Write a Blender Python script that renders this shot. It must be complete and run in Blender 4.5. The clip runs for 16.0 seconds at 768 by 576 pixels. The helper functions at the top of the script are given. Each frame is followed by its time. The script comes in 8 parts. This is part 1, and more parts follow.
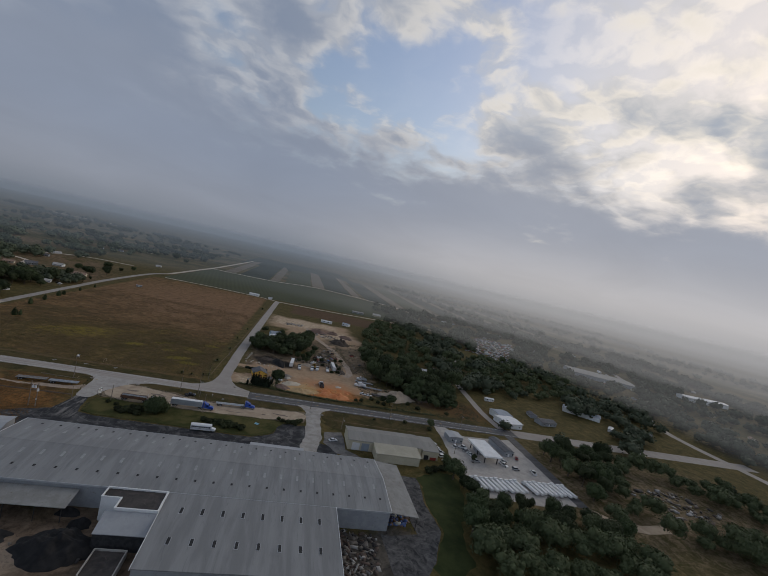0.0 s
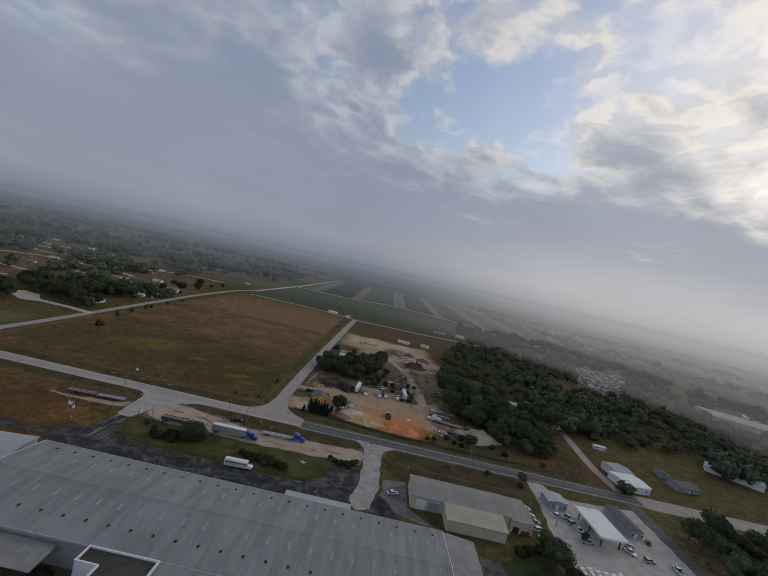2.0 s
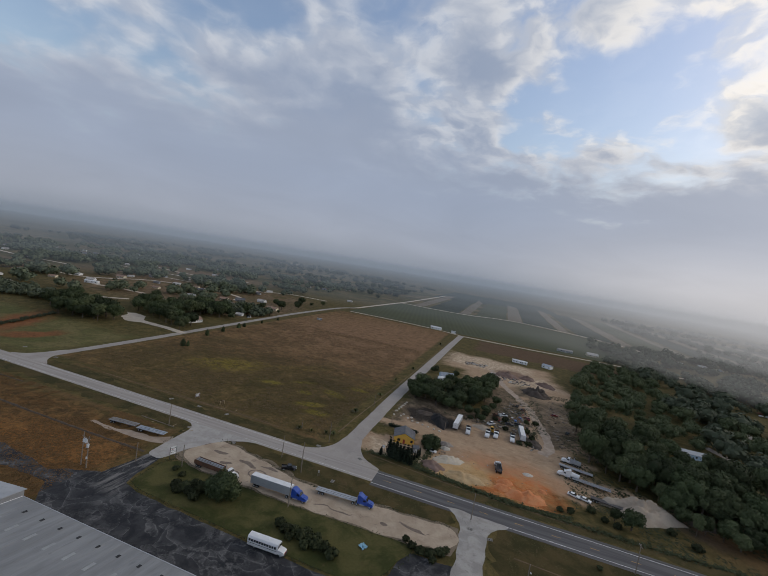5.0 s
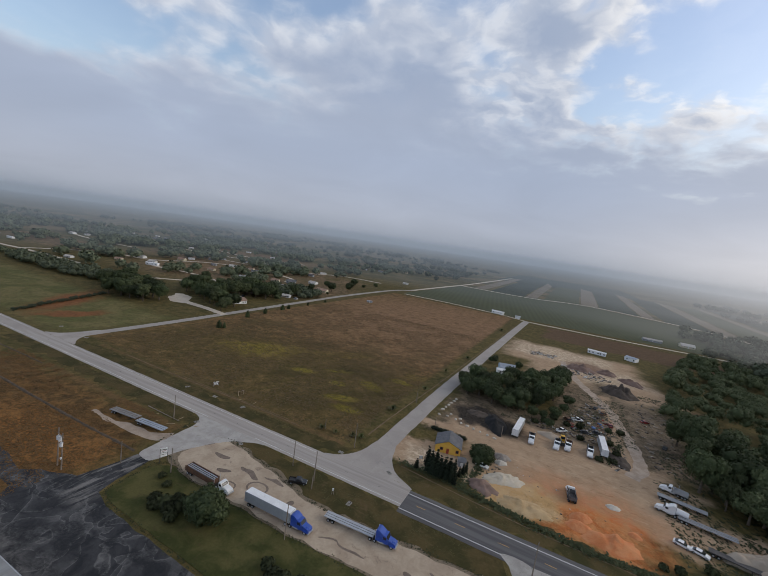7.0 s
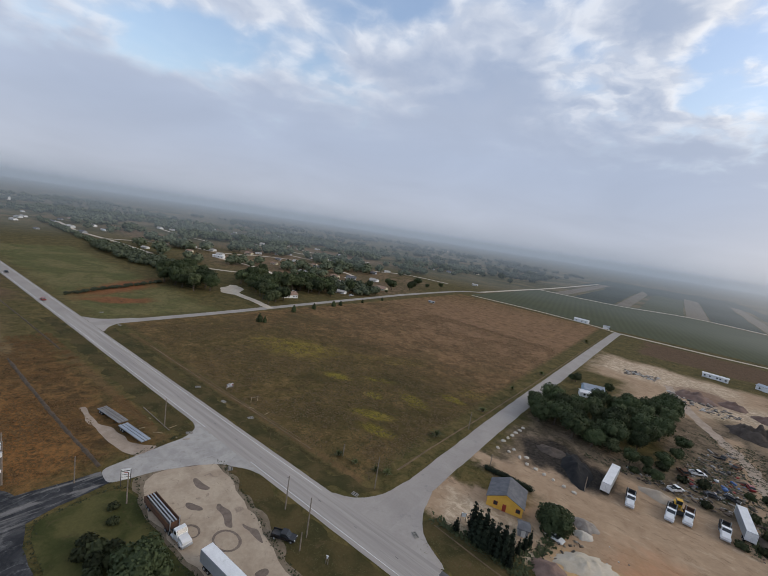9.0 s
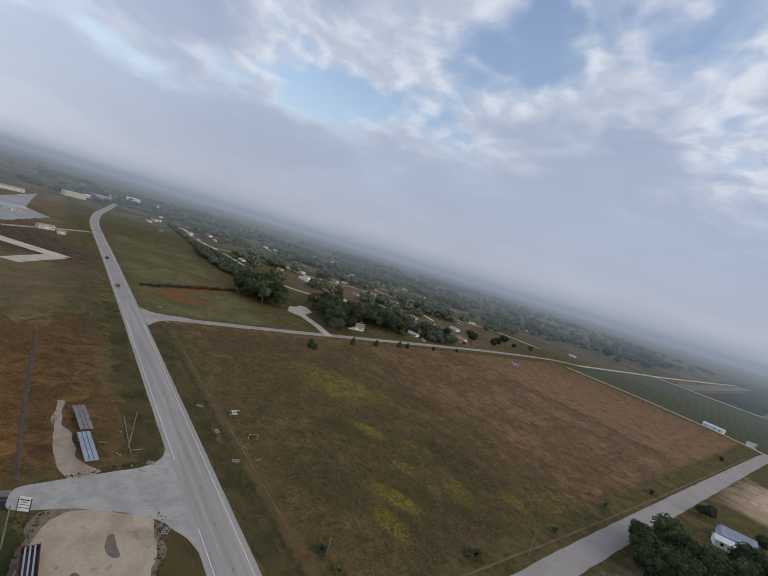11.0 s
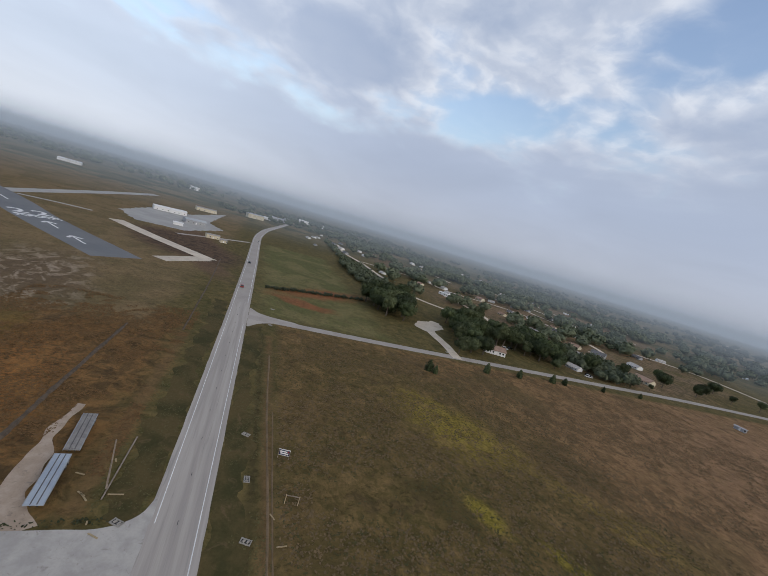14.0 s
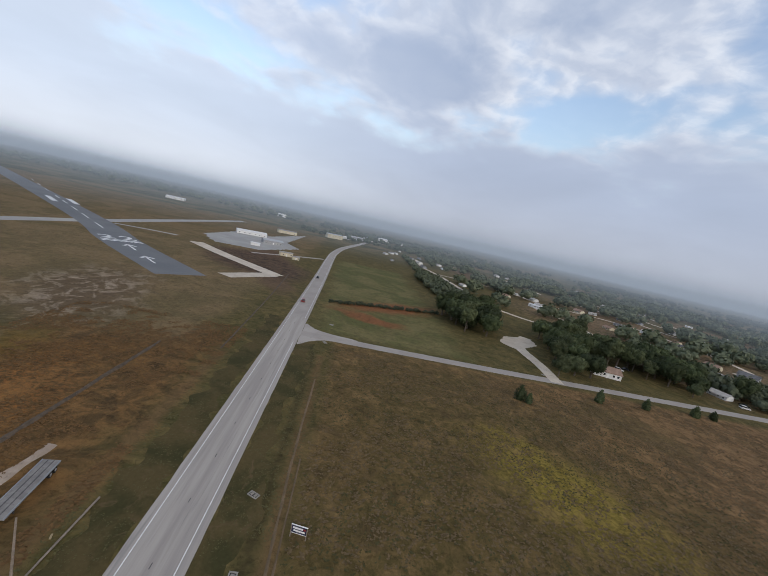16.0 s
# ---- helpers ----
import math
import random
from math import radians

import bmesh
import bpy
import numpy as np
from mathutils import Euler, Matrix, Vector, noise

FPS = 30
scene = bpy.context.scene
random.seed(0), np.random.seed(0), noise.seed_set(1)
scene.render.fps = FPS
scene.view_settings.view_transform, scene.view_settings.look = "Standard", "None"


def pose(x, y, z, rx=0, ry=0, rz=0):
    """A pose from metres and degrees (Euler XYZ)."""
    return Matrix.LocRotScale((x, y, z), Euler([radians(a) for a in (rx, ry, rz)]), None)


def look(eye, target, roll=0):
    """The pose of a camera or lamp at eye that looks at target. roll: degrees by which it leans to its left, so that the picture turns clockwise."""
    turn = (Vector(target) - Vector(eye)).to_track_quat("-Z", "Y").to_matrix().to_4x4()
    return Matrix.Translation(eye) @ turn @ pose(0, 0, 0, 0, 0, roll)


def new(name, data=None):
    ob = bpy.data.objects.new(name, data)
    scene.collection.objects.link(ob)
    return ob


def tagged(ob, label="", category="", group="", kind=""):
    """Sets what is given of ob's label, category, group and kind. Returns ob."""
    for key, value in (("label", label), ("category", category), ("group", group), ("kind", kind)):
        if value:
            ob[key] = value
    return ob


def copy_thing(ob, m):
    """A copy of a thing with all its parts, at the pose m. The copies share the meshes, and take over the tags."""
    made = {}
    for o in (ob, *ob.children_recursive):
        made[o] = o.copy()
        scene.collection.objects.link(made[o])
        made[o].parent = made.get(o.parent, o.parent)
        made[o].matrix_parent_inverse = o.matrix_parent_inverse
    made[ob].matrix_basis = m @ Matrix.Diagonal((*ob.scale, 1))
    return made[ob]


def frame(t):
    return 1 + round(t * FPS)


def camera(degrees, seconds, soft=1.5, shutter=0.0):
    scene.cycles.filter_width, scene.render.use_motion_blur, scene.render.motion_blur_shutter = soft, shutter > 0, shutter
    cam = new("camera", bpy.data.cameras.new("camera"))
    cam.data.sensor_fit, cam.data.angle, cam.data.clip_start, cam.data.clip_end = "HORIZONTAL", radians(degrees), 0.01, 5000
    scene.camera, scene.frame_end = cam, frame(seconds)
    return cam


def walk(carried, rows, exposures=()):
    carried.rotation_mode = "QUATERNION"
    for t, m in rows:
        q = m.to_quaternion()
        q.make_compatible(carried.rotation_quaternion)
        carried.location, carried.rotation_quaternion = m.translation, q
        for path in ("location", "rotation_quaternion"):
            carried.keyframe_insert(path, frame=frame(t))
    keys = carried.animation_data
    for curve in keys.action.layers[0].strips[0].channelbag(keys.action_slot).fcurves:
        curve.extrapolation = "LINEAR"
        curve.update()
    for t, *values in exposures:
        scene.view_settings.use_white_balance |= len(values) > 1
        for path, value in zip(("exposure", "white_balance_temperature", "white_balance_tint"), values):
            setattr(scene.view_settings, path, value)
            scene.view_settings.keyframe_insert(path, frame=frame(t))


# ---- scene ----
cam = camera(88.0, 16.0, soft=0.6)
PATH = [
    (0, (34.491, -260.038, 95.689), (34.925, -258.089, 95.579), 13.1),
    (0.5, (38.897, -250.03, 94.384), (39.222, -248.06, 94.282), 13.0),
    (1, (43.104, -240.234, 93.424), (43.315, -238.247, 93.325), 12.9),
    (1.5, (46.037, -230.091, 92.175), (46.137, -228.096, 92.075), 12.9),
    (2, (48.899, -220.239, 91.232), (48.894, -218.242, 91.127), 12.9),
    (2.5, (51.021, -210.457, 90.182), (50.924, -208.463, 90.073), 12.6),
    (3, (53.539, -200.709, 88.949), (53.356, -198.721, 88.835), 11.9),
    (3.5, (54.685, -190.747, 87.961), (54.413, -188.769, 87.841), 11.1),
    (4, (55.626, -180.811, 86.872), (55.256, -178.849, 86.747), 10.3),
    (4.5, (56.126, -170.502, 85.023), (55.657, -168.562, 84.897), 9.7),
    (5, (56.351, -160.163, 83.02), (55.79, -158.247, 82.894), 9.3),
    (5.2, (55.806, -155.89, 82.459), (55.213, -153.984, 82.327), 9.5),
    (7.3, (54.945, -116.573, 77.553), (54.072, -114.796, 77.269), 8.0),
    (7.5, (54.203, -112.583, 77.18), (53.305, -110.822, 76.877), 7.8),
    (8, (52.676, -102.688, 75.055), (51.728, -100.957, 74.732), 7.6),
    (8.5, (50.971, -93.121, 73.194), (49.927, -91.447, 72.868), 7.6),
    (9, (48.359, -83.661, 71.132), (47.217, -82.047, 70.834), 8.9),
    (9.2, (47.257, -79.973, 70.563), (46.083, -78.379, 70.279), 9.8),
    (11.3, (34.162, -43.865, 64.523), (32.592, -42.637, 64.361), 17.5),
    (11.5, (32.324, -40.797, 64.185), (30.721, -39.612, 64.021), 17.7),
    (12, (26.876, -33.895, 62.668), (25.194, -32.828, 62.495), 18.1),
    (12.5, (21.234, -27.189, 61.399), (19.484, -26.241, 61.205), 18.1),
    (13, (15.038, -21.141, 59.688), (13.233, -20.309, 59.466), 18.0),
    (13.5, (8.782, -15.741, 58.021), (6.936, -15.017, 57.764), 17.5),
    (14, (2.065, -10.802, 56.147), (0.188, -10.175, 55.861), 16.7),
    (14.5, (-4.433, -6.336, 54.491), (-6.338, -5.81, 54.187), 15.7),
    (15, (-11.365, -2.211, 52.895), (-13.294, -1.789, 52.581), 14.6),
    (15.5, (-18.69, 1.02, 51.072), (-20.639, 1.335, 50.755), 13.7),
    (16, (-26.077, 3.841, 49.139), (-28.042, 4.05, 48.834), 12.9),
]
walk(cam, [(t, look(eye, target, roll)) for t, eye, target, roll in PATH], [(0, -0.5), (3.5, -0.25), (5, -0.1), (7.3, 0.2), (9, 0.33), (11.5, 0.2), (12.5, 0.22), (14, 0.3), (16, 0.36)])

# ---- light ----
SUN_AZ, SUN_EL = radians(62), radians(24)
world = bpy.data.worlds.new("sky")
scene.world = world
world.use_nodes = True


class Net:
    """Short hand for building a node tree."""

    def __init__(self, tree):
        self.tree = tree
        tree.nodes.clear()

    def add(self, kind, props=None, **ins):
        n = self.tree.nodes.new(kind)
        for k, v in (props or {}).items():
            setattr(n, k, v)
        for k, v in ins.items():
            self.put(n, k, v)
        return n

    def put(self, n, key, v):
        sock = n.inputs[int(key[1:])] if key[0] == "i" and key[1:].isdigit() else n.inputs[key.replace("_", " ")]
        if isinstance(v, bpy.types.NodeSocket):
            self.tree.links.new(v, sock)
        elif isinstance(v, tuple) and len(v) == 3 and sock.type == "RGBA":
            sock.default_value = (*v, 1)
        else:
            sock.default_value = v

    def math(self, op, a, b=0.0, clamp=False):
        return self.add("ShaderNodeMath", {"operation": op, "use_clamp": clamp}, i0=a, i1=b).outputs[0]

    def vec(self, op, a, b=(0, 0, 0)):
        n = self.add("ShaderNodeVectorMath", {"operation": op}, i0=a, i1=b)
        return n.outputs["Value"] if op in ("DOT_PRODUCT", "LENGTH") else n.outputs[0]

    def noise(self, v, scale, detail=4.0, rough=0.6, dist=0.0):
        return self.add("ShaderNodeTexNoise", {}, Vector=v, Scale=scale, Detail=detail, Roughness=rough, Distortion=dist).outputs

    def ramp(self, x, lo, hi, a=0.0, b=1.0):
        n = self.add("ShaderNodeMapRange", {"clamp": True, "interpolation_type": "SMOOTHSTEP"}, Value=x)
        for k, v in zip((1, 2, 3, 4), (lo, hi, a, b)):
            n.inputs[k].default_value = v
        return n.outputs[0]

    def mix(self, f, a, b, blend="MIX"):
        n = self.add("ShaderNodeMix", {"data_type": "RGBA", "blend_type": blend})
        for s, v in ((0, f), (6, a), (7, b)):
            if isinstance(v, bpy.types.NodeSocket):
                self.tree.links.new(v, n.inputs[s])
            else:
                n.inputs[s].default_value = v if s == 0 else (*v, 1)
        return n.outputs[2]

    def sep(self, v):
        return self.add("ShaderNodeSeparateXYZ", {}, Vector=v).outputs

    def comb(self, x, y, z=0.0):
        return self.add("ShaderNodeCombineXYZ", {}, X=x, Y=y, Z=z).outputs[0]


def build_sky():
    g = Net(world.node_tree)
    d = g.add("ShaderNodeTexCoord").outputs["Generated"]
    x, y, z = g.sep(d)
    sky = g.add("ShaderNodeTexSky", {"sky_type": "NISHITA", "sun_disc": False, "sun_elevation": SUN_EL, "sun_rotation": SUN_AZ,
                                     "air_density": 1.6, "dust_density": 2.0, "ozone_density": 1.5}).outputs[0]
    az = g.math("MULTIPLY", g.math("ARCTAN2", x, y), 180 / math.pi)
    el = g.math("MULTIPLY", g.math("ARCSINE", z), 180 / math.pi)
    # the cloud deck is a flat sheet seen from below
    inv = g.math("DIVIDE", 1.0, g.math("ADD", g.math("MAXIMUM", z, 0.0), 0.22))
    p = g.comb(g.math("MULTIPLY", x, inv), g.math("MULTIPLY", y, inv), 0.0)
    warp = g.vec("MULTIPLY", g.vec("SUBTRACT", g.noise(p, 2.6, 4.0, 0.6)[1], (0.5, 0.5, 0.5)), (0.22, 0.22, 0))
    q = g.vec("ADD", p, warp)
    toward = g.vec("DOT_PRODUCT", d, (math.sin(SUN_AZ) * math.cos(SUN_EL), math.cos(SUN_AZ) * math.cos(SUN_EL), math.sin(SUN_EL)))
    aim = g.vec("DOT_PRODUCT", d, (math.sin(SUN_AZ), math.cos(SUN_AZ), 0))
    glow = g.ramp(toward, 0.35, 0.98)
    east = g.ramp(aim, 0.35, 0.98)
    west = g.ramp(az, -72.0, -118.0)

    def spot(ca, ce, ra, re, turn=0.0):
        c, s = math.cos(radians(turn)), math.sin(radians(turn))
        da, de = g.math("SUBTRACT", az, ca), g.math("SUBTRACT", el, ce)
        u = g.math("DIVIDE", g.math("ADD", g.math("MULTIPLY", da, c), g.math("MULTIPLY", de, s)), ra)
        v = g.math("DIVIDE", g.math("SUBTRACT", g.math("MULTIPLY", de, c), g.math("MULTIPLY", da, s)), re)
        return g.ramp(g.vec("LENGTH", g.comb(u, v)), 1.7, 0.25)

    def cover_at(v):
        puff = g.add("ShaderNodeTexVoronoi", {"feature": "SMOOTH_F1"}, Vector=v, Scale=11.0, Smoothness=0.6).outputs[0]
        fine = g.noise(v, 5.0, 6.0, 0.55, 0.1)[0]
        return g.math("ADD", g.math("MULTIPLY", fine, 0.46), g.math("MULTIPLY", puff, -0.10))

    broad = g.math("ADD", g.math("MULTIPLY", g.noise(p, 1.5, 3.0, 0.5, 0.3)[0], 0.6), 0.095)
    # clear gaps (below zero) and thick cloud (above zero): azimuth, height, spreads, lean, weight
    for ca, ce, ra, re, turn, k in ((3, 22, 5, 7, -30, -0.11), (14, 23, 7, 5, 10, -0.07), (-58, 18, 9, 4, 12, -0.12), (-44, 27, 9, 3, 0, -0.07), (28, 33, 8, 4, 0, -0.05),
                                    (44, 18, 10, 4, -8, -0.09), (-108, 17, 16, 7, 0, -0.02), (-8, 22, 4, 9, 28, 0.09), (-30, 19, 12, 9, 0, 0.10), (-86, 19, 13, 4, -6, 0.10),
                                    (36, 25, 12, 5, 20, 0.06), (-60, 27, 12, 4, 0, 0.04)):
        broad = g.math("ADD", broad, g.math("MULTIPLY", spot(ca, ce, ra, re, turn), k))
    # billows stand out towards the sun and fade to a soft veil away from it
    crisp = g.ramp(az, -30.0, 2.0, 0.5, 1.0)

    def shaped(v):
        return g.math("ADD", broad, g.math("ADD", 0.182, g.math("MULTIPLY", crisp, g.math("SUBTRACT", cover_at(v), 0.182))))

    cover = shaped(q)
    sunward = shaped(g.vec("ADD", q, (math.sin(SUN_AZ) * 0.05, math.cos(SUN_AZ) * 0.05, 0)))
    mask = g.ramp(cover, 0.475, 0.625)
    lit = g.math("MULTIPLY", g.ramp(g.math("SUBTRACT", cover, sunward), -0.03, 0.045), g.ramp(cover, 0.76, 0.58))
    rim = g.math("MULTIPLY", g.ramp(cover, 0.70, 0.56), 0.45)
    light = g.math("MULTIPLY", g.math("ADD", g.math("MULTIPLY", lit, 0.55), rim, True), g.ramp(el, 7.0, 17.0, 0.35, 1.0))
    belly = g.mix(west, g.mix(glow, (0.30, 0.365, 0.495), (0.56, 0.61, 0.70)), (0.42, 0.49, 0.635))
    top = g.mix(west, g.mix(glow, (0.655, 0.685, 0.745), (1.20, 1.11, 0.99)), (0.60, 0.655, 0.76))
    cloud = g.mix(light, belly, top)
    # unseen dark cloud overhead, added to dim the light on the ground
    cloud = g.mix(g.ramp(z, 0.66, 0.9), cloud, (0.22, 0.25, 0.31))
    # grey bank along the horizon, paler towards the sun and in the west
    low = g.mix(west, g.mix(east, (0.37, 0.40, 0.47), (0.74, 0.715, 0.72)), (0.60, 0.64, 0.71))
    mid = g.mix(west, g.mix(east, (0.345, 0.40, 0.515), (0.48, 0.51, 0.59)), (0.51, 0.585, 0.71))
    soft = g.noise(p, 1.1, 4.0, 0.55, 0.5)[0]
    bank = g.mix(g.ramp(el, 0.0, 11.0), low, mid)
    tone = g.math("ADD", 0.88, g.math("MULTIPLY", soft, 0.24))
    bank = g.mix(1.0, bank, g.comb(tone, tone, tone), "MULTIPLY")
    # haze of the plain, mixed into the sky colour a little above the horizon
    haze = g.mix(east, g.mix(west, (0.26, 0.295, 0.355), (0.36, 0.41, 0.49)), (0.54, 0.535, 0.55))
    bank = g.mix(g.ramp(el, 3.2, -1.2), bank, haze)
    edge = g.math("ADD", el, g.math("ADD", g.math("MULTIPLY", g.math("SUBTRACT", cover, 0.58), -22.0), g.math("MULTIPLY", g.math("SUBTRACT", soft, 0.5), 12.0)))
    h = g.ramp(edge, 11.0, 20.0)
    colour = g.mix(h, bank, cloud)
    clear = g.math("MULTIPLY", g.math("MULTIPLY", g.math("SUBTRACT", 1.0, mask), h), g.ramp(z, 0.85, 0.7))
    clear = g.math("MULTIPLY", clear, g.math("SUBTRACT", 0.95, g.math("MULTIPLY", g.ramp(toward, 0.72, 1.0), 0.75)))
    a = g.add("ShaderNodeBackground", {}, Color=colour, Strength=1.0).outputs[0]
    tint = g.mix(1.0, sky, (1.0, 0.98, 1.12), "MULTIPLY")
    blue = g.add("ShaderNodeBackground", {}, Color=tint, Strength=0.15).outputs[0]
    m = g.add("ShaderNodeMixShader", {}, i0=clear, i1=a, i2=blue).outputs[0]
    g.add("ShaderNodeOutputWorld", {}, Surface=m)


build_sky()
sun = new("sun", bpy.data.lights.new("sun", "SUN"))
sun.data.energy, sun.data.angle, sun.data.color = 0.6, radians(18), (1.0, 0.92, 0.82)
sun.matrix_world = look((0, 0, 300), (-math.sin(SUN_AZ), -math.cos(SUN_AZ), 300 - math.tan(SUN_EL)))

# ---- materials ----


def surface(name, a, b, scale=1.0, rough=0.8, metal=0.0, bump=0.2, grain=0.25, vary=0.12, stain=None, fine=9.0, spec=0.3, veins=None, stretch=None):
    """A surface of two tones in patches about 1/scale wide, with finer grain, relief and a small change from piece to piece."""
    m = bpy.data.materials.new(name)
    m.use_nodes = True
    g = Net(m.node_tree)
    co = g.add("ShaderNodeTexCoord").outputs["Object"]
    if stretch:
        co = g.vec("MULTIPLY", co, stretch)
    big = g.noise(co, scale, 5.0, 0.6, 0.4)[0]
    small = g.noise(co, scale * fine, 6.0, 0.65)[0]
    c = g.mix(g.ramp(big, 0.36, 0.64), a, b)
    if stain:
        c = g.mix(g.math("MULTIPLY", g.ramp(g.noise(co, scale * 2.3, 6.0, 0.7, 1.2)[0], 0.56, 0.7), 0.8), c, stain)
    if veins:
        w = g.math("ABSOLUTE", g.math("SUBTRACT", g.noise(co, scale * 1.6, 5.0, 0.6, 1.6)[0], 0.5))
        c = g.mix(g.math("MULTIPLY", g.ramp(w, 0.035, 0.004), g.ramp(small, 0.38, 0.6)), c, veins)
    k = g.math("ADD", 1.0 - grain * 0.5, g.math("MULTIPLY", small, grain))
    r = g.add("ShaderNodeObjectInfo").outputs["Random"]
    k = g.math("MULTIPLY", k, g.math("ADD", 1.0 - vary / 2, g.math("MULTIPLY", r, vary)))
    c = g.mix(1.0, c, g.comb(k, k, k), "MULTIPLY")
    n = g.add("ShaderNodeBump", {}, Strength=bump, Distance=0.12 / max(scale * fine, 0.2), Height=small).outputs[0]
    rr = g.math("ADD", rough - 0.08, g.math("MULTIPLY", big, 0.16), True)
    s = g.add("ShaderNodeBsdfPrincipled", {}, Base_Color=c, Roughness=rr, Metallic=metal, Normal=n)
    s.inputs["Specular IOR Level"].default_value = spec
    g.add("ShaderNodeOutputMaterial", {}, Surface=s.outputs[0])
    return m


def foliage(name, a, b, rough=0.75):
    m = bpy.data.materials.new(name)
    m.use_nodes = True
    g = Net(m.node_tree)
    isl = g.add("ShaderNodeNewGeometry").outputs["Random Per Island"]
    r = g.add("ShaderNodeObjectInfo").outputs["Random"]
    co = g.add("ShaderNodeTexCoord").outputs["Object"]
    c = g.mix(g.math("ADD", g.math("MULTIPLY", isl, 0.55), g.math("MULTIPLY", g.noise(co, 0.35, 3.0)[0], 0.45)), a, b)
    k = g.math("ADD", 0.62, g.math("MULTIPLY", r, 0.85))
    c = g.mix(1.0, c, g.comb(k, k, k), "MULTIPLY")
    s = g.add("ShaderNodeBsdfPrincipled", {}, Base_Color=c, Roughness=rough)
    s.inputs["Specular IOR Level"].default_value = 0.15
    g.add("ShaderNodeOutputMaterial", {}, Surface=s.outputs[0])
    return m


def box_mask(g, p, cx, cy, hx, hy, turn=0.0, soft=3.0):
    """1 inside a box of the plan, 0 outside, with a soft edge."""
    x, y, _ = g.sep(p)
    c, s = math.cos(radians(turn)), math.sin(radians(turn))
    dx, dy = g.math("SUBTRACT", x, cx), g.math("SUBTRACT", y, cy)
    u = g.math("ADD", g.math("MULTIPLY", dx, c), g.math("MULTIPLY", dy, s))
    v = g.math("SUBTRACT", g.math("MULTIPLY", dy, c), g.math("MULTIPLY", dx, s))
    d = g.math("MAXIMUM", g.math("SUBTRACT", g.math("ABSOLUTE", u), hx), g.math("SUBTRACT", g.math("ABSOLUTE", v), hy))
    return g.ramp(d, soft, -soft)


def oval_mask(g, p, cx, cy, rx, ry, turn=0.0, soft=0.35):
    x, y, _ = g.sep(p)
    c, s = math.cos(radians(turn)), math.sin(radians(turn))
    dx, dy = g.math("SUBTRACT", x, cx), g.math("SUBTRACT", y, cy)
    u = g.math("DIVIDE", g.math("ADD", g.math("MULTIPLY", dx, c), g.math("MULTIPLY", dy, s)), rx)
    v = g.math("DIVIDE", g.math("SUBTRACT", g.math("MULTIPLY", dy, c), g.math("MULTIPLY", dx, s)), ry)
    return g.ramp(g.vec("LENGTH", g.comb(u, v)), 1 + soft, 1 - soft)


